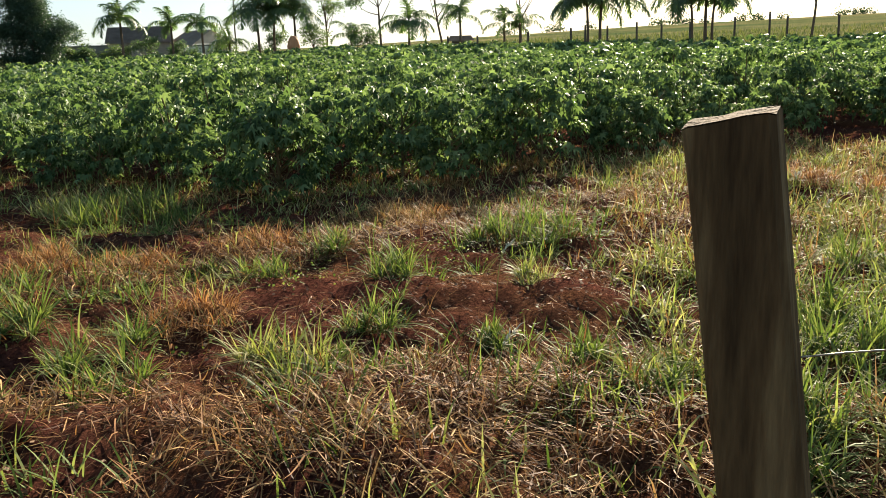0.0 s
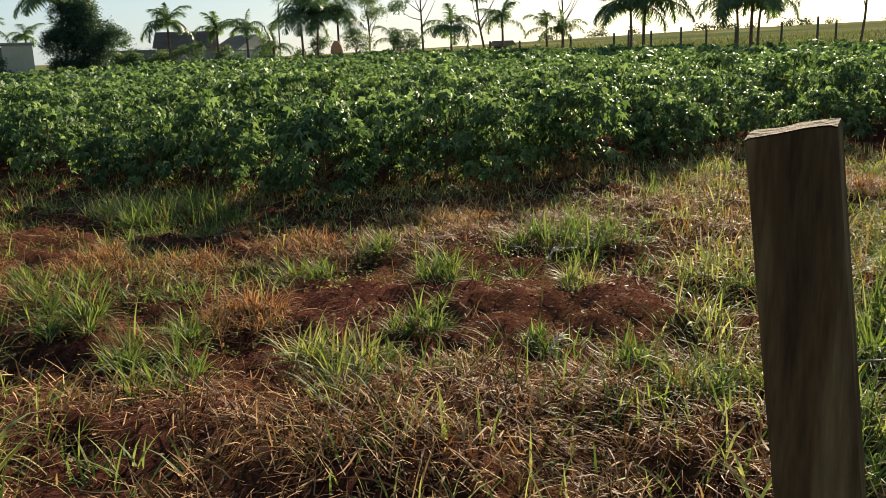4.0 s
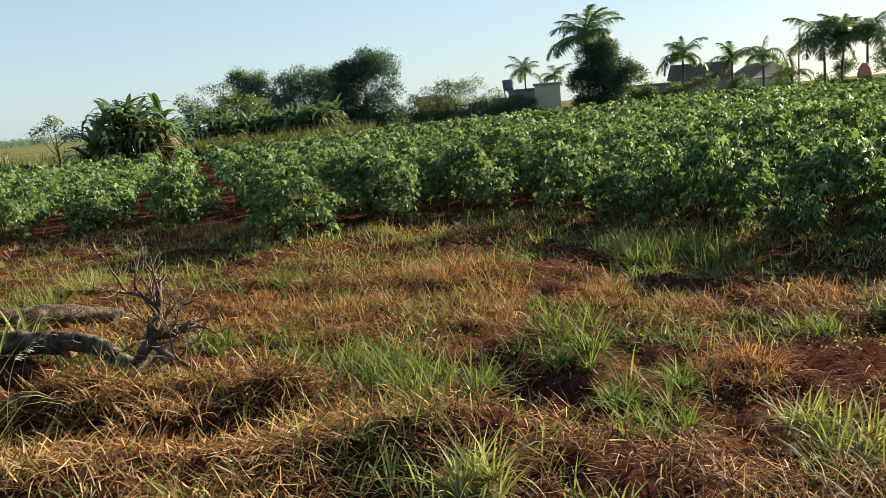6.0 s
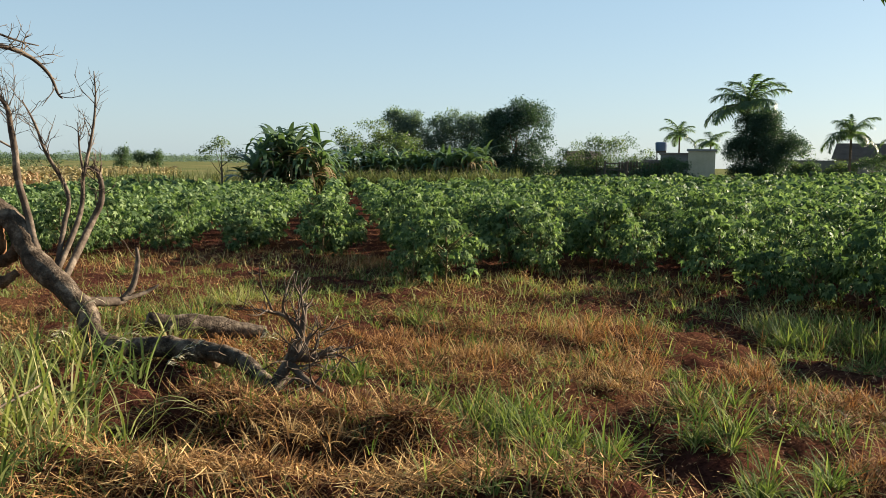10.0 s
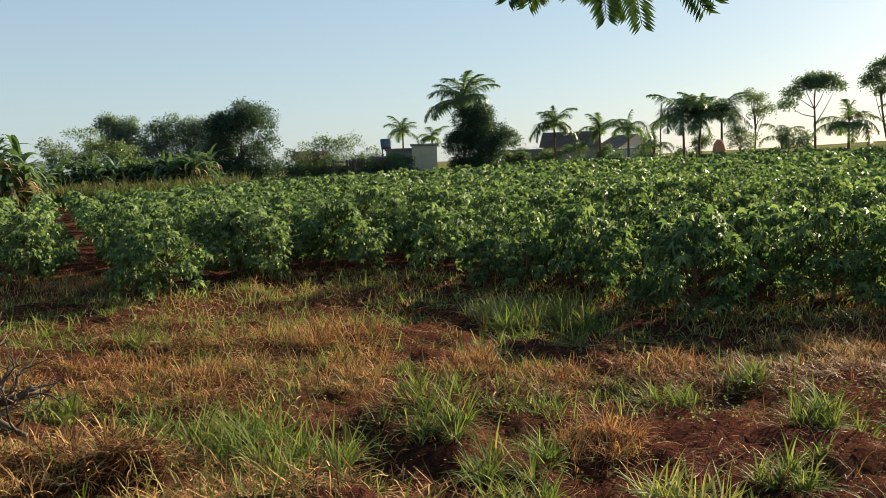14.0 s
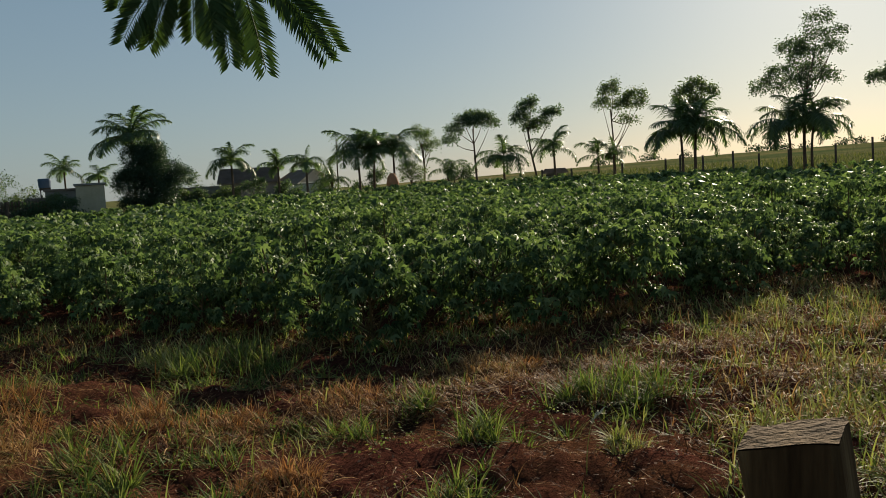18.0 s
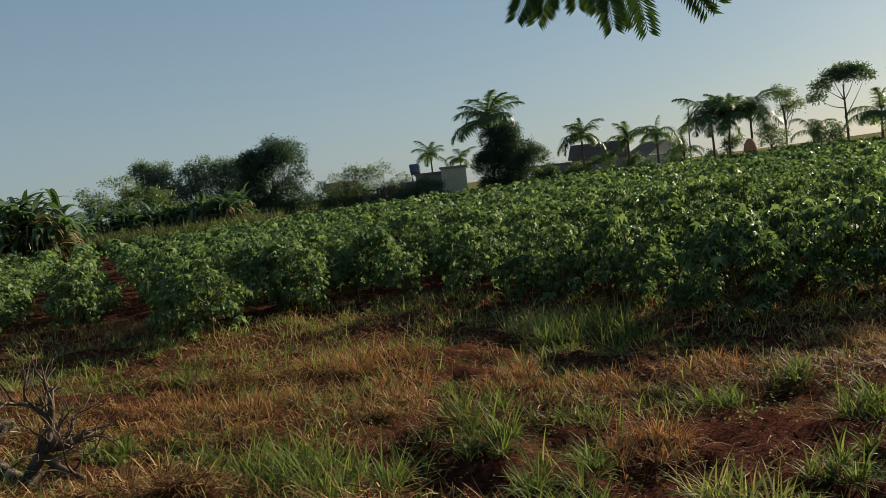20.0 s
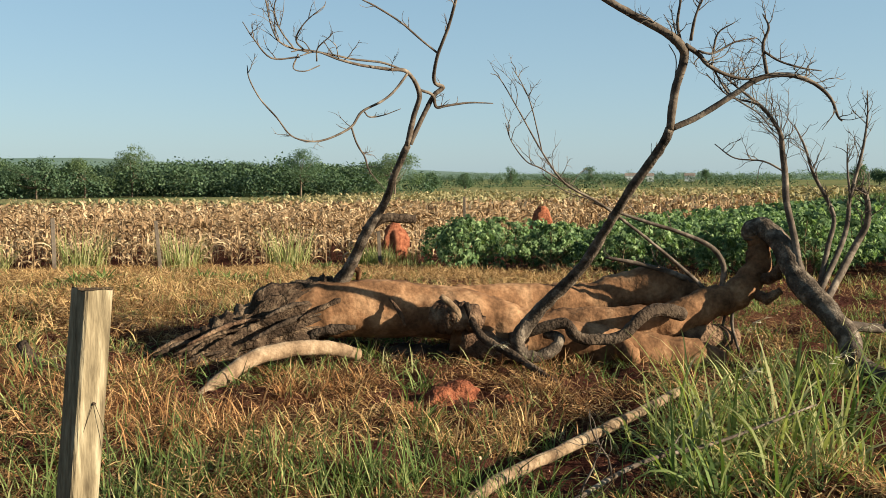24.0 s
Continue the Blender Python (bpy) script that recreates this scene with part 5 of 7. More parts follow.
def build_grass():
    rng = np.random.default_rng(21)
    # mulch of lying straw, heaped in ragged wads with dark soil between
    p = np.concatenate([sector(rng, 85000, 2.4, 9.5, -80, 84, 0.8), sector(rng, 42000, 7.0, 20, -80, 84, 0.7), sector(rng, 14000, 14, 25, -40, 25, 0.8)])
    k = 0.9 * patchy(p, 0.9, 3.0) + 0.9 * patchy(p, 2.6, 8.0)
    keep = (rng.random(len(p)) < np.clip(3.2 * k - 0.08, 0.04, 1) * np.where(np.hypot(p[:, 0], p[:, 1]) < 4.6, 1.0, np.clip(0.62 + 2.2 * patchy(p, 1.6, 79.0), 0.10, 1)) * (1 - 0.65 * bare(p[:, 0], p[:, 1]))) & outside_crop(p, 8.0) & clear_of_wood(p, 0.2)
    sown("straw_mulch", p[keep], "flattened brown straw over the soil", "straw", "straw", 0.04, 0.20, (-0.2, 1.0), (-1.0, 2.2), (0.003, 0.0075), 3, 31, 0.20 * np.clip(0.1 + k[keep], 0.1, 0.8))
    w = np.concatenate([sector(rng, 3000, 2.6, 10, -80, 84, 0.75), sector(rng, 1100, 6, 15, -70, 60, 0.8)])
    k = patchy(w, 0.9, 3.0) + 0.5 * patchy(w, 2.2, 9.0)
    k = k - 0.40 * ((w[:, 0] > 1.0) & (w[:, 1] > 0.62 * w[:, 0])) - 0.4 * (np.hypot(w[:, 0] + 4.6, w[:, 1] - 4.1) < 0.6)
    w = w[(k > 0.10) & (bare(w[:, 0], w[:, 1]) < 0.35) & outside_crop(w, 0.0) & clear_of_wood(w, 0.36)]
    rows = []
    for x0, y0, x1, y1, n, spread in [(3.1, 2.1, 1.4, 3.3, 80, 0.36), (-1.7, 5.5, 0.0, 5.05, 90, 0.18), (-3.0, 5.0, -1.0, 4.9, 30, 0.3), (-5.4, 3.4, -3.6, 4.9, 90, 0.45), (2.6, 6.3, 5.0, 6.0, 120, 0.25), (5.4, 5.6, 8.5, 5.6, 120, 0.35)]:
        u = rng.random(n)
        rows.append(np.stack([x0 + (x1 - x0) * u, y0 + (y1 - y0) * u], -1) + rng.normal(0, spread, (n, 2)))
    windrow = np.concatenate(rows)
    windrow = windrow[clear_of_wood(windrow, 0.3)]
    gathered("straw_windrows", [wads(rng, windrow, 56, (0.08, 0.24), 0.40, 0.05, 0.22, (0.003, 0.0075), 3)], "straw", "raked-up windrows of curled brown straw", "straw")
    u = rng.random(60)
    front = np.stack([-1.7 + 2.1 * u, 4.25 - 0.2 * u], -1) + rng.normal(0, 0.24, (60, 2))
    # the paler hay colour paints the sunlit look of this front swath
    gathered("straw_swath", [wads(rng, front, 60, (0.10, 0.28), 0.36, 0.06, 0.26, (0.003, 0.008), 3)], "hay", "golden swath of curled cut straw, sunlit tone in its colour", "straw")
    p = sector(rng, 9000, 0.6, 2.7, -100, 100, 0.6)
    sown("sparse_straw", p, "thin scatter of straw on trodden soil", "straw", "straw", 0.06, 0.22, (-0.1, 0.5), (-0.5, 1.2), (0.003, 0.007), 2, 36, 0.02)
    gathered("straw_heaps", [wads(rng, w, 50, (0.10, 0.30), 0.52, 0.05, 0.22, (0.003, 0.0075), 3)], "straw", "curled wads of brown straw", "straw")
    w = np.concatenate([sector(rng, 2600, 6.5, 25, 36, 88, 0.75)])
    w = w[np.hypot(w[:, 0], w[:, 1]) > 8.0]
    k = patchy(w, 0.35, 61.0) + 0.6 * patchy(w, 1.1, 65.0)
    w = w[(k > -0.15) & outside_crop(w, 0.0) & (w[:, 0] > -23.5) & clear_of_wood(w, 0.4)]
    gathered("hay_heaps", [wads(rng, w, 44, (0.14, 0.42), 0.55, 0.09, 0.30, (0.005, 0.012), 3)], "hay", "pale wads of dry hay", "dry grass")
    # rusty standing dry grass
    q = np.concatenate([sector(rng, 90000, 3.0, 12, -75, 84, 0.75), sector(rng, 36000, 8, 25, 15, 84, 0.7)])
    k = patchy(q, 0.55, 11.0) + 0.6 * patchy(q, 2.2, 17.0)
    keep = (rng.random(len(q)) < np.clip(4.5 * k - 1.5, 0.012, 1) * np.clip(0.55 + 2.4 * patchy(q, 1.3, 77.0), 0.06, 1) * (1 - bare(q[:, 0], q[:, 1]))) & outside_crop(q, 4.5) & (q[:, 0] > -24) & clear_of_wood(q)
    sown("dry_grass", q[keep], "patches of rust-coloured dry grass", "dry grass", "dry_blade", 0.05, 0.16, (0.0, 1.3), (-0.3, 1.7), (0.0032, 0.0075), 2, 32, 0.12 * np.clip(k[keep], 0.1, 1))
    # small scattered green shoots
    lists = []
    pts = np.concatenate([sector(rng, 4200, 3.0, 16, -80, 84, 0.75), sector(rng, 320, 9, 23, 25, 80, 0.7)])
    k = patchy(pts, 0.7, 23.0)
    for (x, y), n in zip(pts, k):
        if n > -0.1 and outside_crop(np.array([[x, y]]), 2.0)[0] and bare(np.array([x]), np.array([y]))[0] < 0.75:
            lists.append(tuft(rng, x, y, int(rng.integers(8, 26)), rng.uniform(0.03, 0.15), 0.07, 0.27, rise=(0.15, 1.3), curl=(0.1, 1.5), width=(0.005, 0.012), segs=3))
    gathered("green_shoots", lists, "green_blade", "scattered short green grass shoots", "grass")
    # pale hay between the log and the maize, and on the verge by the wire
    q = np.concatenate([sector(rng, 36000, 8.0, 25, 38, 88, 0.75), sector(rng, 12000, 2.4, 15, -86, -56, 0.7)])
    k = patchy(q, 0.35, 61.0) + 0.8 * patchy(q, 1.4, 65.0)
    keep = (rng.random(len(q)) < np.clip(0.5 + 2.0 * k, 0.08, 1)) & outside_crop(q, 1.5) & (np.hypot(q[:, 0], q[:, 1]) < 25)
    sown("pale_hay", q[keep], "pale dry hay-like grass", "dry grass", "hay", 0.09, 0.28, (0.0, 1.4), (0.2, 2.2), (0.005, 0.012), 3, 34, 0.16 * np.clip(0.2 + k[keep], 0.1, 1))
    q = np.concatenate([sector(rng, 26000, 2.4, 14, -86, -57, 0.7), sector(rng, 6000, 9.0, 24, 48, 86, 0.7)])
    k = 0.5 * patchy(q, 0.5, 71.0) + patchy(q, 2.0, 75.0)
    keep = (rng.random(len(q)) < np.clip(3.0 * k + 0.1, 0.04, 1)) & outside_crop(q, 1.2)
    sown("verge_grass", q[keep], "lush yellow-green verge grass", "grass", "pale_blade", 0.10, 0.34, (0.3, 1.45), (0.3, 2.2), (0.006, 0.015), 4, 35)
    # golden cut grass round the fallen trunk
    q = np.concatenate([sector(rng, 36000, 2.9, 9.5, 26, 86, 0.7), sector(rng, 7000, 2.4, 4.5, -58, 26, 0.8)])
    k = 0.8 * patchy(q, 0.8, 91.0) + 0.9 * patchy(q, 2.6, 95.0)
    keep = (rng.random(len(q)) < np.clip(0.10 + 3.0 * k, 0.03, 1)) & clear_of_wood(q, 0.22)
    sown("cut_grass", q[keep], "golden cut grass lying on the soil", "dry grass", "hay", 0.04, 0.19, (-0.1, 1.0), (-0.6, 2.2), (0.003, 0.008), 3, 38, 0.20 * np.clip(0.1 + k[keep], 0.1, 0.8))
    # dead leaves and crumbs on the soil
    q = sector(rng, 120000, 2.4, 14, -80, 84, 0.7)
    sown("straw_crumbs", q, "short broken bits of straw on the soil", "straw", "straw", 0.015, 0.085, (-0.1, 0.6), (-0.6, 0.8), (0.002, 0.005), 1, 37, 0.02)
    q = np.concatenate([sector(rng, 26000, 2.4, 17, -80, 84, 0.75)])
    n = len(q)
    tv, tf = simple_leaf()
    place = np.concatenate([q, (land(q[:, 0], q[:, 1]) + 0.012)[:, None]], 1)
    v, f = scatter(tv, tf, place, turns(rng, n, rng.random(n) * 6.283, rng.normal(0, 0.4, n), rng.normal(0, 0.5, n), rng.uniform(0.010, 0.034, n)))
    tagged(new("leaf_litter", mesh_of("leaf_litter", v, f, M["litter"])), "dead leaf scraps and soil crumbs", "litter", kind="stuff")
    q = sector(rng, 30000, 10, 27, -62, 46, 0.8)
    sown("alley_litter", q, "dry stalks and leaf litter between the crop rows", "litter", "straw", 0.05, 0.20, (-0.1, 0.7), (-0.4, 1.2), (0.006, 0.014), 2, 39, 0.03)
    # rank dry grass and weeds along the crop's front edge
    q = sector(rng, 46000, 6.5, 22, -66, 42, 0.8)
    k = patchy(q, 0.8, 101.0) + 0.7 * patchy(q, 2.4, 103.0)
    q, k = q[outside_crop(q, 1.6) & ~outside_crop(q, -2.6)], k[outside_crop(q, 1.6) & ~outside_crop(q, -2.6)]
    q, k = q[clear_of_wood(q)], k[clear_of_wood(q)]
    pick = rng.random(len(q)) < np.clip(0.25 + 1.8 * k, 0.08, 1)
    sown("edge_dry_grass", q[pick], "dry grass along the edge of the crop", "dry grass", "hay", 0.08, 0.28, (0.1, 1.4), (0.0, 1.9), (0.005, 0.012), 3, 40, 0.05)
    pick = rng.random(len(q)) < np.clip(0.10 - 1.4 * k, 0.05, 0.6)
    sown("edge_weeds", q[pick], "green weeds along the edge of the crop", "weeds", "pale_blade", 0.08, 0.30, (0.4, 1.5), (0.1, 1.6), (0.006, 0.014), 3, 41)
    # little broad-leaved seedlings, in drifts
    q = sector(rng, 30000, 2.6, 15, -80, 60, 0.75)
    k = 0.7 * patchy(q, 0.7, 83.0) + 0.8 * patchy(q, 2.4, 87.0)
    q = q[(rng.random(len(q)) < np.clip(1.8 * k - 0.15, 0.01, 1)) & (np.hypot(q[:, 0], q[:, 1]) > 4.0) & outside_crop(q, 3.0) & clear_of_wood(q)]
    q = np.repeat(q, 3, 0) + rng.normal(0, 0.025, (len(q) * 3, 2))
    n = len(q)
    place = np.concatenate([q, (land(q[:, 0], q[:, 1]) + 0.02 + 0.07 * rng.random(n))[:, None]], 1)
    v, f = scatter(tv, tf, place, turns(rng, n, rng.random(n) * 6.283, rng.normal(0.1, 0.5, n), rng.normal(0, 0.5, n), rng.uniform(0.012, 0.032, n)))
    tagged(new("seedlings", mesh_of("seedlings", v, f, M["green_blade"])), "small dull green broad-leaved weeds", "weeds", kind="stuff")
    # fine weeds between the straw
    w = sector(rng, 80000, 2.6, 16, -80, 84, 0.75)
    k = 0.6 * patchy(w, 0.8, 41.0) + 0.8 * patchy(w, 3.0, 45.0)
    keep = (rng.random(len(w)) < np.clip(1.8 * k - 0.1, 0.015, 1)) & outside_crop(w, 3.5) & (bare(w[:, 0], w[:, 1]) < 0.6)
    sown("weedy_grass", w[keep], "thin yellow-green weeds", "grass", "pale_blade", 0.06, 0.26, (0.3, 1.5), (0.2, 1.7), (0.004, 0.011), 3, 33)

    # foot, reach and height of each green clump
    green = [(0.41, 5.57, 0.32, 0.30), (0.81, 4.98, 0.31, 0.27), (1.68, 3.96, 0.18, 0.21), (2.43, 3.60, 0.22, 0.24), (1.87, 6.13, 0.26, 0.21), (3.63, 5.54, 0.24, 0.20), (4.41, 5.69, 0.17, 0.19), (4.13, 4.59, 0.19, 0.25), (3.12, 3.74, 0.12, 0.17), (4.53, 3.71, 0.14, 0.18), (5.44, 5.00, 0.29, 0.24), (5.90, 4.71, 0.45, 0.33),
             (3.86, 9.38, 0.40, 0.27), (4.43, 8.75, 0.45, 0.29), (3.45, 2.41, 0.16, 0.20), (0.65, 3.34, 0.10, 0.24), (3.00, 7.06, 0.23, 0.15), (3.37, 6.06, 0.14, 0.12), (0.32, 5.95, 0.24, 0.24), (-0.12, 5.88, 0.16, 0.18), (1.70, 5.27, 0.21, 0.23)]
    green += [(4.01, 10.15, 0.51, 0.29), (4.49, 9.88, 0.43, 0.29), (2.03, 7.69, 0.13, 0.13), (-0.82, 6.83, 0.23, 0.16), (-0.27, 9.70, 0.19, 0.19), (1.92, 4.58, 0.24, 0.21), (-2.51, 10.48, 0.36, 0.21), (-2.88, 9.05, 0.44, 0.34), (4.66, 9.29, 0.34, 0.34), (2.68, 3.45, 0.09, 0.12), (3.55, 3.14, 0.11, 0.13), (3.34, 2.01, 0.13, 0.13), (3.74, 2.13, 0.11, 0.11),
              (4.81, 1.92, 0.26, 0.27), (4.17, 1.43, 0.24, 0.29), (5.14, 1.39, 0.32, 0.35), (4.13, 0.91, 0.26, 0.34), (3.31, 1.23, 0.18, 0.24), (3.28, 0.90, 0.2, 0.28), (3.16, 0.60, 0.18, 0.26), (6.12, 2.01, 0.3, 0.25), (6.78, 1.62, 0.36, 0.27), (6.91, 2.69, 0.22, 0.19), (2.84, 1.07, 0.14, 0.21)]
    for i, (x, y, rad, hi) in enumerate(green):
        clump("grass_clump", x, y, int(100 + 1050 * rad), rad * 0.85, hi * 0.35, hi * 1.35, "green_blade" if i % 6 != 3 else "pale_blade", "fresh green grass clump on red soil", 400 + i, rise=(0.05, 1.35), curl=(0.0, 1.5), width=(0.004, 0.013), knots=5 + int(rad * 36))
    tall = [(-2.4, 4.35, 70, 0.3, 0.66), (-2.7, 4.65, 80, 0.3, 0.72), (-2.42, 4.9, 70, 0.32, 0.72), (-2.95, 5.2, 60, 0.3, 0.7), (-2.25, 3.9, 70, 0.3, 0.5), (-3.3, 7.0, 110, 0.4, 0.55), (-2.75, 7.4, 120, 0.4, 0.45), (-2.6, 6.2, 60, 0.35, 0.6), (-2.95, 4.2, 40, 0.3, 0.45), (-2.05, 4.6, 40, 0.28, 0.5), (-2.6, 5.5, 50, 0.3, 0.62)]
    for i, (x, y, n, rad, hi) in enumerate(tall):
        clump("tall_grass_clump", x, y, int(n * 1.5), rad, hi * 0.2, hi * 1.2, ("pale_blade", "green_blade", "pale_blade")[i % 3], "tall yellow-green grass clump with long arching blades", 500 + i, rise=(0.5, 1.57), curl=(0.2, 2.6), width=(0.006, 0.022), segs=6, knots=9)
    for i, (x, y, h) in enumerate([(-20.6, 13.6, 1.5), (-21.6, 10.9, 1.3), (-22.4, 8.6, 1.5), (-22.9, 6.4, 1.1), (-19.4, 15.8, 0.8), (-19.1, 16.4, 0.6), (-19.9, 15.9, 0.6), (-23.0, 4.0, 1.2)]):
        clump("tall_weed_clump", x, y, 170, 0.55, h * 0.35, h, "pale_blade", "tall pale weeds at the maize edge", 560 + i, rise=(1.0, 1.55), curl=(0.1, 1.4), width=(0.012, 0.026), segs=4)
    for i, (x, y, rad) in enumerate([(-15.2, 8.6, 0.5), (-13.8, 10.6, 0.35), (-17.6, 12.2, 0.6), (-18.6, 13.9, 0.5), (-16.2, 6.2, 0.4), (-12.4, 5.2, 0.3), (-17.0, 15.2, 0.5)]):
        clump("weed_patch", x, y, 150, rad, 0.12, 0.34, "green_blade", "low green broad-leaved weeds in the dry grass", 580 + i, rise=(0.2, 1.2), curl=(0.2, 1.8), width=(0.03, 0.06), segs=3, knots=14)
    # a dense green verge under the camera
    lists = []
    for u, o in zip(rng.random(85), rng.normal(0, 0.24, 85)):
        x, y = -4.6 + 1.9 * u - 0.7 * o, 1.5 + 1.7 * u + 0.7 * o - 0.1
        lists.append(tuft(rng, x, y, 18, 0.14, 0.08, 0.36, rise=(0.6, 1.5), curl=(0.2, 1.3), width=(0.004, 0.009)))
    gathered("grass_verge", lists, "green_blade", "dense dark green grass along the fence", "grass")
    rust = [(1.60, 9.03, 0.50, 0.30), (0.10, 7.57, 0.5, 0.22), (1.33, 6.90, 0.30, 0.17), (-0.67, 7.66, 0.34, 0.16), (-2.27, 10.06, 0.3, 0.18), (0.5, 7.9, 0.36, 0.2), (1.59, 7.72, 0.31, 0.18), (4.16, 6.63, 0.30, 0.19), (6.07, 6.90, 0.42, 0.18), (6.72, 6.74, 0.38, 0.19), (3.08, 6.64, 0.24, 0.17), (3.00, 8.22, 0.25, 0.15), (2.56, 4.81, 0.24, 0.2), (2.75, 7.35, 0.36, 0.2),
            (5.64, 6.36, 0.33, 0.15), (7.82, 8.05, 0.29, 0.2), (9.61, 8.04, 0.33, 0.18), (9.95, 6.30, 0.46, 0.25), (9.94, 4.33, 0.42, 0.24), (10.25, 3.69, 0.49, 0.24), (1.33, 9.40, 0.38, 0.22)]
    rust += [(-1.39, 16.3, 0.6, 0.3), (-5.1, 2.2, 0.5, 0.22), (-9.1, 4.75, 0.7, 0.24), (-9.8, 3.8, 0.7, 0.24), (-6.5, 2.2, 0.5, 0.2), (-4.0, 3.7, 0.4, 0.16), (-5.46, 3.6, 0.35, 0.16), (-11, 5.4, 0.8, 0.26), (-0.7, 5.2, 0.5, 0.16), (-0.3, 8.6, 0.5, 0.16), (-1.6, 7.9, 0.5, 0.16), (0.9, 8.4, 0.4, 0.16)]
    for i, (x, y, rad, hi) in enumerate(rust):
        clump("dry_grass_clump", x, y, int(280 + 2100 * rad), rad, hi * 0.4, hi * 1.3, ("dry_blade", "dry_blade", "hay")[i % 3], "rust-brown dead grass clump", 600 + i, rise=(0.0, 1.35), curl=(0.2, 2.6), width=(0.003, 0.008), segs=4, knots=14 + int(rad * 50))
    # pale plume and seed heads
    for i, (x, y, h) in enumerate([(2.62, 2.32, 0.34), (4.0, 3.55, 0.33), (-2.0, 4.9, 0.75), (-1.75, 5.1, 0.6), (-2.4, 5.4, 0.8), (-5.0, 4.9, 0.32), (-2.9, 5.0, 0.85), (-2.15, 4.4, 0.7), (-2.6, 4.3, 0.62), (-1.9, 5.9, 0.4), (-1.3, 5.5, 0.38), (6.6, 2.6, 0.4), (7.4, 3.2, 0.45), (6.2, 1.5, 0.42)]):
        r2 = np.random.default_rng(700 + i)
        t = Tubes()
        z = float(land(x, y))
        line = t.add([(0, 0, 0), (0.03, 0.01, h * 0.5), (0.1, 0.03, h * 0.9), (0.2, 0.05, h)], [0.003, 0.0015], 4, per=4)
        n = 22
        at = np.array([line[-1 - int(j)] for j in r2.integers(0, 5, n)])
        v, f = blade_arrays(at, r2.normal(0.3, 0.5, n), r2.uniform(0.03, 0.09, n), r2.uniform(-0.3, 0.9, n), r2.uniform(0.5, 1.5, n), r2.uniform(0.004, 0.008, n), 2, r2)
        ob = thing("seed_head", (x, y, z), "pale feathery grass seed head on a thin stalk", "grass", "seed heads")
        piece("stalk", t.mesh("stalk", M["pale_blade"]), ob)
        piece("plume", mesh_of("plume", v, f, M["seed"]), ob)


build_grass()


# ---- trees and palms ----
def crown_leaves(rng, lumps, count, size, droop=0.3, loose=1.0):
    """Leaves massed in lumps (x, y, z, radius, flatness): each lump is many small sprays, with gaps between."""
    w = np.array([l[3] ** 2 for l in lumps])
    pick = rng.choice(len(lumps), count // 7, p=w / w.sum())
    L = np.array(lumps)[pick]
    d = rng.normal(size=(len(pick), 3))
    d /= np.linalg.norm(d, axis=1)[:, None]
    d[:, 2] = np.where(d[:, 2] < -0.55, -d[:, 2], d[:, 2])
    rr = L[:, 3] * (0.62 + 0.42 * rng.random(len(pick)))
    c = L[:, :3] + d * rr[:, None] * np.stack([np.ones(len(L)), np.ones(len(L)), L[:, 4]], -1)
    rep = np.repeat(np.arange(len(c)), 7)
    pos = c[rep] + rng.normal(0, size * loose, (len(rep), 3))
    n = len(pos)
    tv = np.array([(0, 0, 0), (0.45, -0.28, 0.03), (1, 0, -0.06), (0.45, 0.28, 0.03)])
    tf = np.array([(0, 1, 2, 3)])
    az = np.arctan2(d[rep, 1], d[rep, 0]) + rng.normal(0, 0.8, n)
    return scatter(tv, tf, pos, turns(rng, n, az, rng.normal(droop, 0.6, n), rng.normal(0, 0.7, n), rng.uniform(0.7, 1.4, n) * size))


def tree(name, az, r, h, lumps, count, size, label, mat="tree_leaf", trunk=None, radius=0.16, group="", seed=0, limbs=6):
    """lumps are given in parts of the height: x (across the line of sight), depth, z, radius, flatness."""
    rng = np.random.default_rng(seed)
    rr = random.Random(seed)
    ob = thing(name, on_land(az, r, 0.1), label, "tree", group, az)
    lump = [(a * h, b * h, c * h, d * h, e) for a, b, c, d, e in lumps]
    t = Tubes()
    line = t.add([(a * h, b * h, c * h) for a, b, c in (trunk or [(0, 0, 0), (0.01, 0, 0.25), (0, 0, 0.5)])], [radius, radius * 0.8, radius * 0.5], 8, 0.2, 4, rr)
    for a, b, c, d, e in lump[:limbs * 2]:
        i = rr.randint(len(line) // 2, len(line) - 1)
        s = line[i]
        q = Vector((a, b, c))
        t.add([s, s.lerp(q, 0.5) + Vector((0, 0, -0.05 * h * rr.random())), q], [radius * 0.45, radius * 0.28, radius * 0.1], 5, 0.1, 3, rr)
    piece("trunk", t.mesh("trunk", M["far_trunk"]), ob)
    v, f = crown_leaves(rng, lump, int(count * 1.8), size * 0.64, loose=1.1)
    piece("crown", mesh_of("crown", v, f, M[mat]), ob)
    return ob


def lumps_in(seed, n, wide, low, high, lump, flat=0.8, skew=0.0, depth=0.8):
    """Lumps spread over an egg-shaped crown, in parts of the height."""
    r = random.Random(seed)
    out = []
    for _ in range(n):
        z = r.uniform(0, 1)
        k = math.sqrt(max(0.05, 1 - (2 * z - 0.85) ** 2 / 1.4))
        a, q = r.uniform(0, 6.28), math.sqrt(r.random())
        out.append((wide * k * q * math.cos(a) + skew * (z - 0.5), wide * depth * k * q * math.sin(a), low + (high - low) * z, lump * r.uniform(0.7, 1.25), flat))
    return out


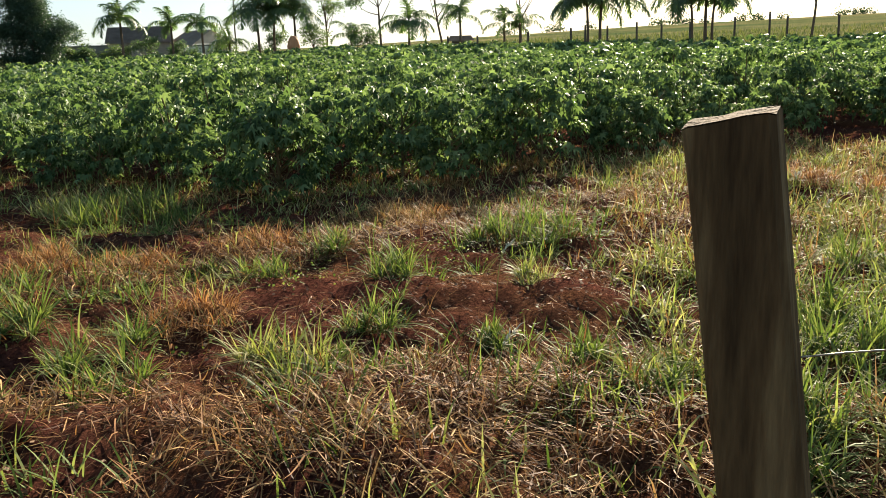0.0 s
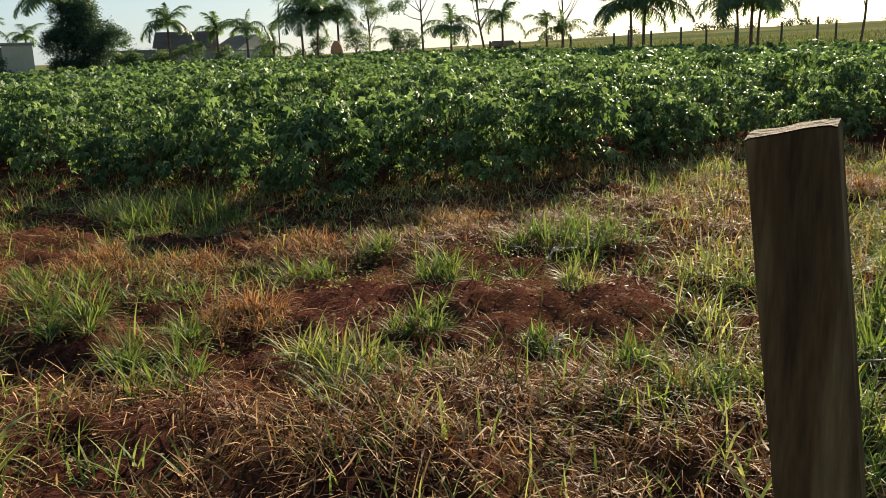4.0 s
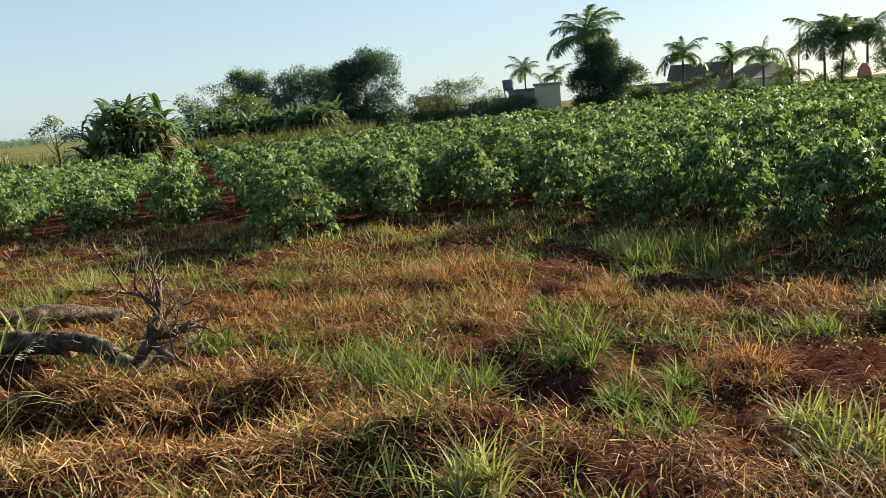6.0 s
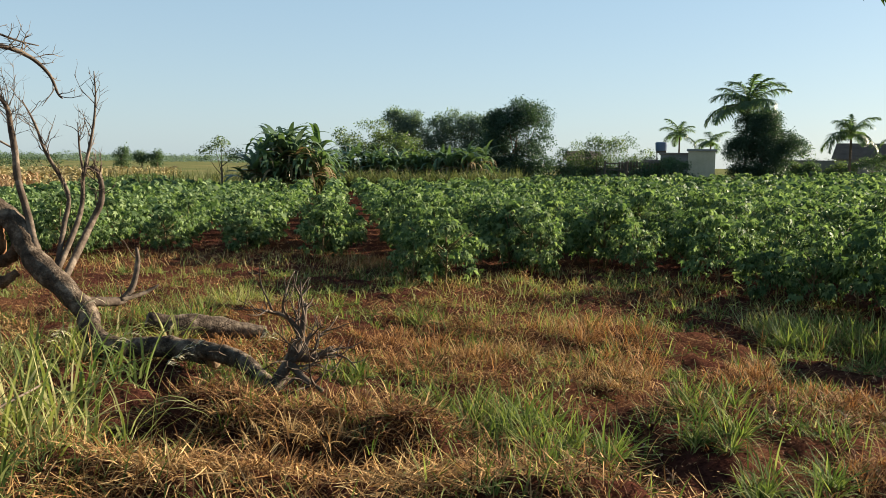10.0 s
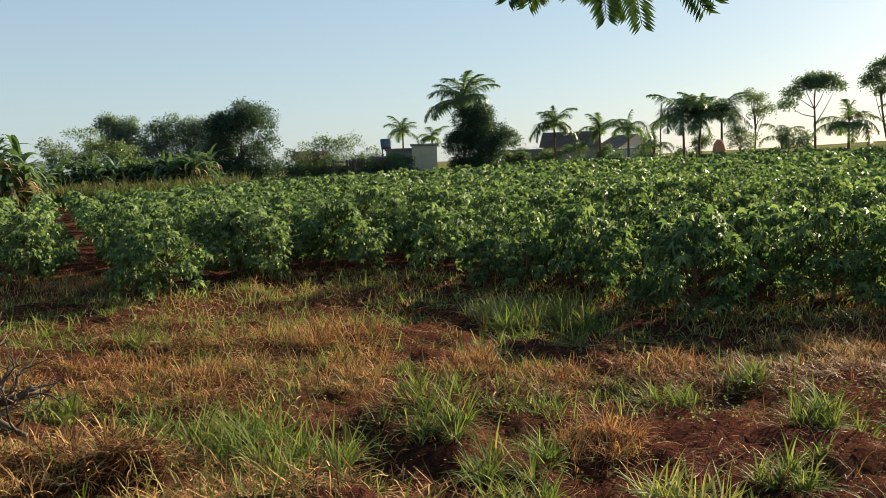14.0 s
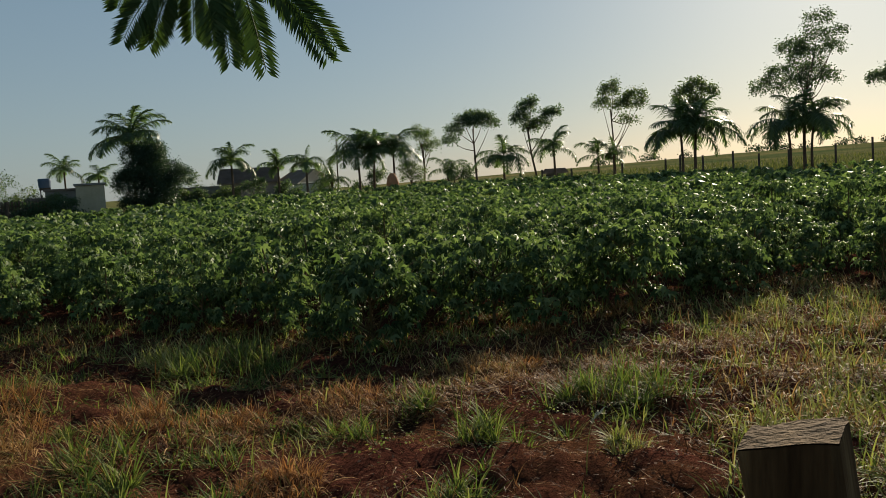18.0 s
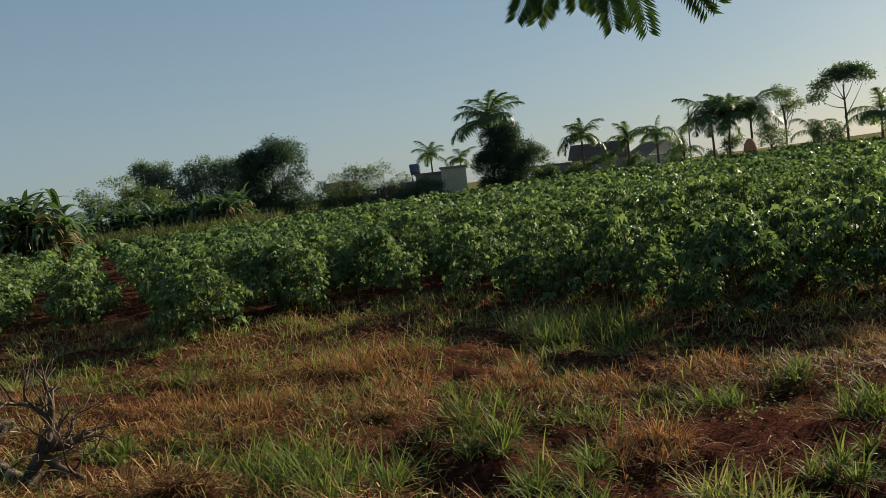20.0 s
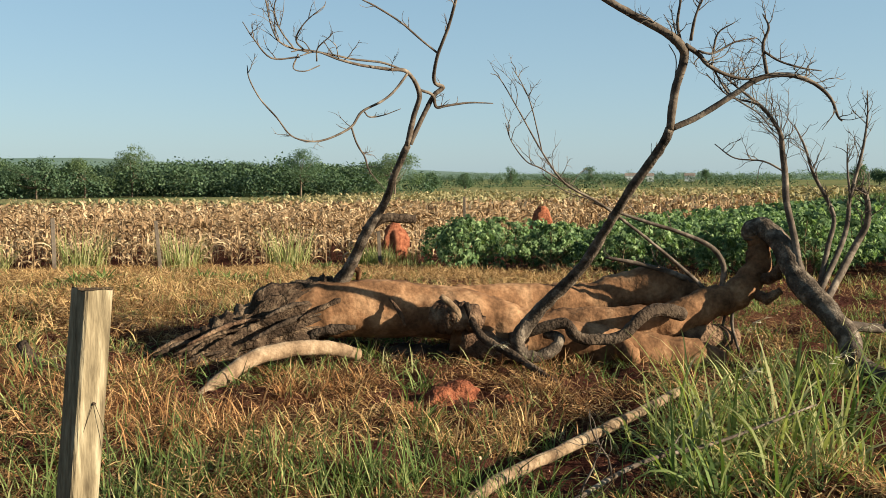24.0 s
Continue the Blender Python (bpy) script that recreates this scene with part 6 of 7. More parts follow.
def frond_mesh(k, droop, leaflets=36, hang=0.5, wide=0.03):
    """A feather palm leaf of unit length along +x, bending over, with paired leaflets."""
    rng = np.random.default_rng(800 + k)
    t = np.linspace(0, 1, 12)
    ang = 0.92 - droop * t ** 1.2
    px = np.concatenate([[0], np.cumsum(np.cos(ang[:-1]) / 11)])
    pz = np.concatenate([[0], np.cumsum(np.sin(ang[:-1]) / 11)])
    s = np.repeat(np.linspace(0.14, 1.0, leaflets), 2)
    n = len(s)
    side = np.tile([1, -1], leaflets)
    base = np.stack([np.interp(s, t, px), 0 * s, np.interp(s, t, pz)], -1)
    ln = 0.36 * np.sin(np.pi * np.clip(s * 0.86 + 0.12, 0, 1)) ** 0.6 * rng.uniform(0.85, 1.1, n)
    az = side * (1.2 - 0.5 * s) + rng.normal(0, 0.12, n)
    v, f = blade_arrays(base, az, ln, rng.uniform(0.0, 0.35, n) - 0.2, rng.uniform(0.6, 1.5, n) * hang * 2, np.full(n, wide), 3, rng, 0.5)
    rib = np.concatenate([np.stack([px, 0 * px + 0.012, pz], -1), np.stack([px, 0 * px - 0.012, pz], -1), np.stack([px, 0 * px, pz - 0.02], -1)])
    m_ = len(px)
    rq = [(i, i + 1, m_ + i + 1, m_ + i) for i in range(m_ - 1)] + [(i, i + 1, 2 * m_ + i + 1, 2 * m_ + i) for i in range(m_ - 1)]
    vv = np.concatenate([v, rib])
    ff = np.concatenate([f, np.array(rq) + len(v)])
    return mesh_of("frond", vv, ff, M["palm_leaf"])


FRONDS = [frond_mesh(0, 1.5, hang=0.8, wide=0.027), frond_mesh(1, 2.0, hang=0.8, wide=0.027), frond_mesh(2, 2.4, hang=0.9, wide=0.027), frond_mesh(3, 1.0, hang=0.7, wide=0.027)]


def palm(az, r, h, frond, count, label, seed, lean=0.0, radius=0.15, stems=((0, 0),)):
    """A feather palm: h is the height to the top of the crown."""
    rr = random.Random(seed)
    x, y, z = on_land(az, r, 0.1)
    ob = thing("palm_tree", (x, y, z), label, "palm", "palms round the farmstead", az)
    for sx, sh in stems:
        top = h - frond * 0.92 + sh
        t = Tubes()
        t.add([(sx, 0, 0), (sx + lean * 0.4, 0, top * 0.5), (sx * 1.2 + lean, 0, top)], [radius, radius * 0.75, radius * 0.62], 9, 0.06, 5, rr)
        piece("trunk", t.mesh("trunk", M["far_trunk"]), ob)
        for i in range(count - 1):
            a = 360 * i * 2.0 / (count - 1) + 11 * (i % 2) + rr.uniform(-14, 14)
            up = rr.uniform(-66, 54)
            me = FRONDS[rr.choice([0, 1, 1, 2])]
            s = frond * 1.35 * rr.uniform(0.85, 1.1)
            piece("frond", me, ob, "", Matrix.Translation((sx * 1.2 + lean, 0, top)) @ pose(0, 0, 0, 0, -up * 0.65, a) @ Matrix.Diagonal((s, s, s, 1)))
        if rr.random() < 0.6:
            piece("frond", FRONDS[3], ob, "", Matrix.Translation((sx * 1.2 + lean, 0, top)) @ pose(0, 0, 0, 0, -48, rr.uniform(0, 360)) @ Matrix.Diagonal((frond * 0.9, frond * 0.9, frond * 0.9, 1)))
    return ob


def banana_arrays(rng, stems, spread, high, leaf, depth, wide=1.0, dry=3):
    """Broad paddle leaves on short stems; green ones arch, dead ones hang."""
    g, d = [], []
    for _ in range(stems):
        x, y = rng.uniform(-spread, spread), rng.uniform(-depth, depth)
        hh = high * rng.uniform(0.12, 0.72)
        n = int(rng.integers(9, 13))
        base = np.stack([np.full(n, x), np.full(n, y), np.full(n, hh)], -1)
        g.append(blade_arrays(base, rng.random(n) * 6.283, leaf * rng.uniform(0.8, 1.15, n), rng.uniform(0.5, 1.5, n), rng.uniform(1.3, 3.0, n), wide * rng.uniform(0.28, 0.45, n), 7, rng, 0.9))
        n = dry
        base = np.stack([np.full(n, x), np.full(n, y), np.full(n, hh * 0.9)], -1)
        d.append(blade_arrays(base, rng.random(n) * 6.283, leaf * rng.uniform(0.7, 1.0, n), rng.uniform(0.0, 0.6, n), rng.uniform(1.8, 2.4, n), rng.uniform(0.12, 0.25, n), 5, rng, 0.9))
        d.append(blade_arrays(np.array([[x, y, -0.1]]), np.array([0.0]), np.array([hh + 0.2]), np.array([1.56]), np.array([0.05]), np.array([0.24]), 3, rng))
    return g, d


def banana_clump(az, r, stems, spread, high, leaf, label, seed, depth=1.5, wide=1.0, dry=3):
    rng = np.random.default_rng(seed)
    ob = thing("banana_clump", on_land(az, r), label, "banana plant", "banana plants", az)
    for name, lists, mat in zip(("leaf_crown", "dead_foliage"), banana_arrays(rng, stems, spread, high, leaf, depth, wide, dry), ("banana_leaf", "dead_leaf")):
        n, vs, fs = 0, [], []
        for v, f in lists:
            vs.append(v)
            fs.append(f + n)
            n += len(v)
        piece(name, mesh_of(name, np.concatenate(vs), np.concatenate(fs), M[mat]), ob)


banana_clump(10.6, 60, 34, 2.6, 4.6, 2.6, "large clump of green banana plants with dry hanging leaves", 1, 1.8, dry=5)
banana_clump(8.6, 63, 12, 1.8, 3.3, 2.2, "banana plants with dry brown leaves", 2)
for i, az in enumerate([7.2, 6.0, 4.9, 3.8, 2.7, 1.6, 0.5, -0.6, -1.7, -2.6]):
    banana_clump(az, 74 + (i % 3), 11, 1.4, 3.3 + 0.5 * (i % 2), 2.1, "low banana plants in a row behind tall grass", 10 + i, wide=0.75, dry=5)


def tall_grass_strip():
    rng = np.random.default_rng(77)
    n = 9000
    az = rng.uniform(-5.2, 8.5, n)
    r = rng.uniform(66.5, 71, n)
    az[6500:], r[6500:] = rng.uniform(8, 22, 2500), rng.uniform(59, 92, 2500)
    x, y = -r * np.sin(np.radians(az)), r * np.cos(np.radians(az))
    b = np.stack([x, y, land(x, y)], -1)
    v, f = blade_arrays(b, rng.random(n) * 6.28, 1.25 + 0.35 * np.sin(az * 9) * np.sin(az * 3.7 + r) + rng.uniform(-0.4, 0.6, n), rng.uniform(0.8, 1.55, n), rng.uniform(0.0, 1.6, n), rng.uniform(0.04, 0.09, n), 3, rng)
    tagged(new("tall_grass", mesh_of("tall_grass", v, f, M["reed"])), "strip of tall yellow-green grass behind the crop", "grass", kind="stuff")


tall_grass_strip()

tree("mango_tree", -4.62, 85, 8.7, lumps_in(1, 46, 0.39, 0.06, 0.86, 0.15, 0.95), 30000, 0.26, "dense dark green rounded mango tree", "dark_leaf", radius=0.22, seed=1)
tree("broadleaf_tree", -19.9, 90, 7.5, lumps_in(2, 46, 0.38, 0.04, 0.84, 0.16, 0.95), 30000, 0.26, "dense dark round tree below a tall palm", "dark_leaf", radius=0.2, seed=2)
palm(-19.0, 91.5, 10.6, 3.4, 19, "tall feather palm rising over a dark tree", 3, radius=0.18)
palm(-15.0, 110, 7.4, 2.2, 12, "slender palm behind a flat-roofed shed", 4)
palm(-16.9, 110, 6.4, 2.0, 10, "small palm beside a dark tree", 5)
palm(-24.9, 90, 6.7, 2.5, 15, "feather palm with grey trunk before a low house", 6)
palm(-27.8, 95, 5.6, 2.0, 12, "short feather palm before a low house", 7)
palm(-29.6, 92, 5.9, 2.2, 10, "feather palm with upright new leaf", 8)
palm(-33.4, 90, 7.4, 3.0, 16, "feather palm with full green crown", 9, stems=((-0.6, 0), (0.9, -0.4)))
palm(-35.3, 90, 7.2, 3.0, 14, "feather palm with full green crown", 10)
palm(-42.5, 88, 5.4, 2.5, 14, "feather palm at the field's edge", 11)
palm(-45.8, 86, 5.8, 2.3, 12, "feather palm at the field's edge", 12)
palm(-48.6, 86, 4.6, 2.2, 9, "young feather palm at the field's edge", 13)
palm(-49.6, 85, 4.6, 2.0, 9, "young feather palm at the field's edge", 14)
palm(-54.2, 78, 7.2, 3.2, 17, "pair of feather palms with drooping crowns", 15, stems=((-0.45, 0), (0.6, 0.3)))
palm(-60.8, 86, 7.6, 3.2, 13, "feather palm with three slim trunks below a tree", 16, stems=((-0.9, 0), (0.3, 0.3), (0.9, -0.2)))
palm(-38.8, 92, 4.0, 2.2, 9, "young feather palm in undergrowth", 17)
palm(-31.2, 94, 3.6, 2.0, 8, "young feather palm in undergrowth", 18)

tree("shade_tree", -37.2, 95, 7.3, lumps_in(5, 10, 0.23, 0.60, 0.95, 0.10, 0.6), 1500, 0.26, "slender tree with light crown", "light_leaf", [(0, 0, 0), (0.02, 0, 0.3), (0, 0, 0.62)], 0.11, seed=5)
tree("shade_tree", -40.6, 88, 7.7, [(-0.24, 0, 0.78, 0.11, 0.6), (-0.12, 0, 0.9, 0.12, 0.5), (0.02, 0.05, 0.95, 0.13, 0.45), (0.15, 0, 0.92, 0.12, 0.5), (0.24, 0, 0.84, 0.10, 0.5), (-0.3, 0, 0.66, 0.09, 0.6), (0, -0.1, 0.86, 0.12, 0.5)], 3230, 0.3, "slender tree with flat spreading crown", "tree_leaf", [(0.02, 0, 0), (0.01, 0, 0.4), (0, 0, 0.78)], 0.12, seed=6)
tree("shade_tree", -44.4, 90, 8.8, [(-0.12, 0, 0.78, 0.11, 0.7), (-0.05, 0, 0.9, 0.11, 0.7), (0.02, 0, 0.97, 0.06, 0.8), (0.1, 0, 0.72, 0.10, 0.6), (0.22, 0, 0.82, 0.10, 0.45), (-0.02, 0.06, 0.68, 0.09, 0.7), (0.3, 0, 0.86, 0.05, 0.5)], 3230, 0.3, "slender leaning tree with uneven crown", "tree_leaf", [(0.06, 0, 0), (0.0, 0, 0.3), (-0.05, 0, 0.68)], 0.12, seed=7)
tree("shade_tree", -49.9, 88, 9.9, [(-0.14, 0, 0.78, 0.09, 0.7), (-0.06, 0, 0.9, 0.10, 0.7), (-0.02, 0, 0.97, 0.05, 0.8), (0.05, 0, 0.76, 0.09, 0.6), (0.18, 0, 0.84, 0.11, 0.5), (0.22, 0, 0.76, 0.07, 0.6), (0.08, 0.05, 0.62, 0.06, 0.7), (0.16, 0, 0.60, 0.05, 0.6)], 2890, 0.3, "slender tree with sparse open crown", "light_leaf", [(-0.04, 0, 0), (-0.04, 0, 0.3), (-0.06, 0, 0.72)], 0.12, seed=8)
tree("shade_tree", -54.6, 84, 9.2, [(-0.08, 0, 0.85, 0.11, 0.7), (0.03, 0, 0.94, 0.10, 0.6), (0.14, 0, 0.86, 0.10, 0.6), (0.02, 0, 0.74, 0.12, 0.7)], 2550, 0.3, "light-crowned tree behind palms", "light_leaf", [(0, 0, 0), (0, 0, 0.4), (0, 0, 0.75)], 0.11, seed=9)
tree("shade_tree", -61.0, 90, 14.9, [(-0.22, 0, 0.55, 0.10, 0.6), (-0.14, 0, 0.62, 0.10, 0.6), (-0.04, 0, 0.55, 0.11, 0.6), (0.02, 0, 0.70, 0.12, 0.7), (-0.06, 0, 0.78, 0.10, 0.6), (0.08, 0, 0.80, 0.12, 0.7), (0.10, 0, 0.92, 0.10, 0.8), (0.18, 0, 0.76, 0.08, 0.6), (0.06, 0.06, 0.62, 0.10, 0.7), (0.14, 0, 0.58, 0.08, 0.6), (0.21, 0, 0.86, 0.05, 0.6)], 7140, 0.3, "tall tree with dense leaning crown", "tree_leaf", [(0, 0, 0), (0.0, 0, 0.3), (0.03, 0, 0.6)], 0.16, seed=10)
tree("shade_tree", -67.0, 88, 9.9, [(-0.30, 0, 0.82, 0.10, 0.5), (-0.15, 0, 0.88, 0.12, 0.55), (0.0, 0, 0.93, 0.13, 0.5), (0.16, 0, 0.88, 0.12, 0.5), (-0.04, 0, 0.68, 0.08, 0.6), (0.26, 0, 0.8, 0.1, 0.5)], 4420, 0.3, "slim tree with wide flat crown", "tree_leaf", [(0.0, 0, 0), (0.03, 0, 0.35), (0.02, 0, 0.75)], 0.12, seed=11)
tree("bare_tree", -31.6, 100, 7.8, [(0, 0, 0.85, 0.10, 1.0), (0.05, 0, 0.68, 0.10, 1.0)], 160, 0.2, "thin nearly bare tree", "light_leaf", [(0, 0, 0), (0, 0, 0.5), (0.02, 0, 0.85)], 0.09, seed=12)
tree("sparse_tree", 14.4, 60, 4.6, [(-0.2, 0, 0.62, 0.13, 0.8), (0.0, 0, 0.78, 0.10, 0.8), (0.2, 0, 0.6, 0.12, 0.8), (-0.08, 0, 0.7, 0.1, 0.8)], 500, 0.22, "small sparse tree at the field corner", "light_leaf", seed=13, radius=0.08)
for i, (az, h) in enumerate([(6.6, 5.2), (5.3, 6.0), (4.4, 6.6), (3.6, 6.0), (2.2, 5.0)]):
    tree("papaya_tree", az, 86 + i, h, lumps_in(30 + i, 7, 0.26, 0.55, 0.95, 0.12, 0.6), 700, 0.3, "thin tree with pale umbrella leaf clusters", "light_leaf", radius=0.09, seed=30 + i)
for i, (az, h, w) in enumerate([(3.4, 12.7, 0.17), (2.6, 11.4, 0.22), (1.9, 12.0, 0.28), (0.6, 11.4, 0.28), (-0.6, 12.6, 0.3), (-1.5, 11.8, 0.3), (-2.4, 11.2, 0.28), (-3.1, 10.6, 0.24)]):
    tree("tall_tree", az, 170, h, lumps_in(40 + i, 22, w, 0.14, 0.92, 0.12, 0.85), 3600, 0.55, "distant tall tree, haze tinted into its foliage", "haze_leaf", radius=0.2, seed=40 + i)
for i, (az, h, w, r) in enumerate([(-7.9, 4.0, 0.5, 88), (-8.9, 4.8, 0.42, 90), (-9.9, 5.0, 0.42, 89), (-10.8, 4.6, 0.45, 91), (-11.6, 5.6, 0.34, 91), (-12.6, 4.0, 0.45, 92), (-14.9, 2.4, 0.5, 82), (-22.6, 4.2, 0.55, 104), (-22.2, 2.1, 0.8, 94), (-24.2, 2.4, 0.7, 94), (-26.4, 2.6, 0.7, 95), (-21.4, 2.2, 0.8, 94), (-28.4, 2.2, 0.7, 96), (-14.2, 2.8, 0.5, 84), (-13.2, 2.4, 0.6, 84), (-36.4, 3.4, 0.6, 92), (-39.2, 3.2, 0.6, 93), (-31.0, 3.2, 0.7, 97), (-33.8, 2.8, 0.7, 95)]):
    tree("garden_shrub", az, r, h, lumps_in(60 + i, 9, w, 0.15, 0.86, 0.2, 0.85), 1500, 0.26, "green garden shrub beside farm buildings", "light_leaf" if i % 2 else "tree_leaf", [(0, 0, 0), (0, 0, 0.2), (0, 0, 0.4)], 0.08, seed=60 + i)

# trees along the maize field's far side
for i, (az, r, h, w) in enumerate([(65.6, 200, 11.6, 0.32), (55.2, 190, 10.8, 0.34), (49.1, 170, 9.6, 0.5), (59.0, 210, 8.0, 0.6), (52.4, 230, 8.4, 0.5), (71.0, 190, 9.0, 0.7), (68.3, 195, 8.2, 0.7), (62.5, 205, 7.0, 0.7), (74.5, 190, 9.5, 0.7)]):
    tree("field_tree", az, r, h, lumps_in(90 + i, 14, w, 0.12, 0.86, 0.17, 0.85), 3600, 0.42, "broad green tree beyond the maize field", "tree_leaf" if i % 2 else "light_leaf", radius=0.22, seed=90 + i)
for i, (az, r, h) in enumerate([(41.4, 420, 9.6), (36.1, 420, 9.0), (29.0, 500, 7.5), (33.0, 480, 6.0), (44.4, 300, 5.0), (46.6, 260, 5.5), (19.2, 300, 6.5), (20.4, 310, 7.0), (18.3, 300, 6.0)]):
    tree("field_tree", az, r, h, lumps_in(120 + i, 9, 0.4, 0.14, 0.84, 0.2, 0.9), 1300, 0.7, "lone distant tree on the plain", "tree_leaf", radius=0.25, seed=120 + i)


def far_woods():
    rng = np.random.default_rng(55)
    lumps = []
    for az in np.arange(47, 82, 0.2):
        for r, hh in ((205, 7.4), (225, 9.0)):
            if az < 50 + 3 * math.sin(az * 2.1):
                continue
            if rng.random() < 0.9:
                q = r * rng.uniform(0.92, 1.12)
                x, y = polar(az + rng.uniform(-0.2, 0.2), q)
                lumps.append((x, y, float(ground_z(x, y)) + hh * rng.uniform(0.15, 0.55), hh * rng.uniform(0.3, 0.55), 0.85))
    for az in np.arange(24, 60, 0.2):
        for r, hh in ((330, 3.6), (520, 6.0)):
            q = r * rng.uniform(0.92, 1.12)
            if rng.random() < 0.75:
                x, y = polar(az + rng.uniform(-0.2, 0.2), q)
                lumps.append((x, y, float(ground_z(x, y)) + hh * rng.uniform(0.1, 0.45), hh * rng.uniform(0.25, 0.5), 0.85))
    v, f = crown_leaves(rng, lumps, 130000, 0.66, loose=0.9)
    tagged(new("far_woods", mesh_of("far_woods", v, f, M["woods"])), "belt of green woods beyond the fields", "woods", kind="stuff")
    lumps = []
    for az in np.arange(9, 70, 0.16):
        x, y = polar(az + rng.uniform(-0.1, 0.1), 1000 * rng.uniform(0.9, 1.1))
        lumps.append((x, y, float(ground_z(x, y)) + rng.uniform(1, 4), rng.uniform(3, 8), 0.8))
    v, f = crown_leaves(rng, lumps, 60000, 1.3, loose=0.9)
    tagged(new("horizon_woods", mesh_of("horizon_woods", v, f, M["haze_leaf"])), "low woods along the horizon, tinted bluish for haze", "woods", kind="stuff")
    lumps = []
    for az in np.arange(-70, -48, 0.5):
        if rng.random() < 0.35 or -60.5 < az < -57.5:
            x, y = polar(az, 300)
            lumps.append((x, y, float(ground_z(x, y)) + 1.2, 1.8, 0.8))
    v, f = crown_leaves(rng, lumps, 4000, 0.6)
    tagged(new("hilltop_bushes", mesh_of("hilltop_bushes", v, f, M["woods"])), "low bushes along the hill's skyline", "bushes", kind="stuff")


far_woods()


def hills():
    a = np.radians(np.arange(15, 125, 1.0))
    r0 = 1500
    crest = 26 + 16 * np.exp(-((np.degrees(a) - 72) / 9) ** 2) + 5 * np.sin(a * 9) + 3 * np.sin(a * 23)
    crest = crest * np.clip((np.degrees(a) - 30) / 35, 0.28, 1)
    rows = []
    for k, (q, z) in enumerate([(0, -6), (120, 0.5), (260, 1.0), (700, 0.6)]):
        r = r0 + q
        rows.append(np.stack([-r * np.sin(a), r * np.cos(a), crest * z if z > 0 else 0 * a + z], -1))
    v = np.concatenate(rows)
    n = len(a)
    f = np.array([(k * n + i, k * n + i + 1, (k + 1) * n + i + 1, (k + 1) * n + i) for k in range(3) for i in range(n - 1)])
    tagged(new("backdrop_hills", mesh_of("backdrop_hills", v, f, M["hill"], True)), "low hills on the horizon, haze put into their colour", "hills", kind="structure")


hills()


# ---- grass hill and its fence ----
def hill_grass():
    rng = np.random.default_rng(66)
    n = 10000
    az = rng.uniform(-82, -44, n)
    r = 72 + 60 * rng.random(n) ** 1.5
    r = np.maximum(r, crop_limit(az) + 1)
    x, y = -r * np.sin(np.radians(az)), r * np.cos(np.radians(az))
    b = np.stack([x, y, land(x, y)], -1)
    v, f = blade_arrays(b, rng.random(n) * 6.28, rng.uniform(0.3, 0.8, n), rng.uniform(0.7, 1.5, n), rng.uniform(0.2, 1.2, n), rng.uniform(0.05, 0.12, n), 2, rng)
    tagged(new("hill_grass", mesh_of("hill_grass", v, f, M["reed"])), "rough dry grass on the hillside", "grass", kind="stuff")


hill_grass()
for az, h in [(-45.0, 1.3), (-46.9, 1.3), (-50.1, 1.5), (-52.8, 1.7), (-53.7, 1.9), (-55.1, 1.8), (-56.9, 2.0), (-58.4, 1.7), (-60.1, 1.9), (-62.7, 2.1), (-64.7, 2.4), (-65.7, 2.0), (-68.5, 2.0)]:
    x, y, z = on_land(az, 72, 0.1)
    fence_post(x, y, z, z + h + 0.45, 0.17, 0.15, az, (0.02 * math.sin(az * 7), 0), "weathered pasture fence post on the hillside", "hill fence", "fence_wood", 0.9, False)
for az, r, h, lean in [(70.6, 23.2, 1.4, 0.0), (64.5, 23.2, 1.3, 0.16), (44.9, 29, 1.95, 0.02), (50.6, 23, 1.0, 0.08), (74.5, 23.5, 1.3, -0.03)]:
    x, y, z = on_land(az, r, 0.1)
    fence_post(x, y, z, z + h + 0.1, 0.10, 0.09, az, (-lean, 0), "old grey fence post at the maize edge", "maize fence", "fence_wood", 0.9, False)


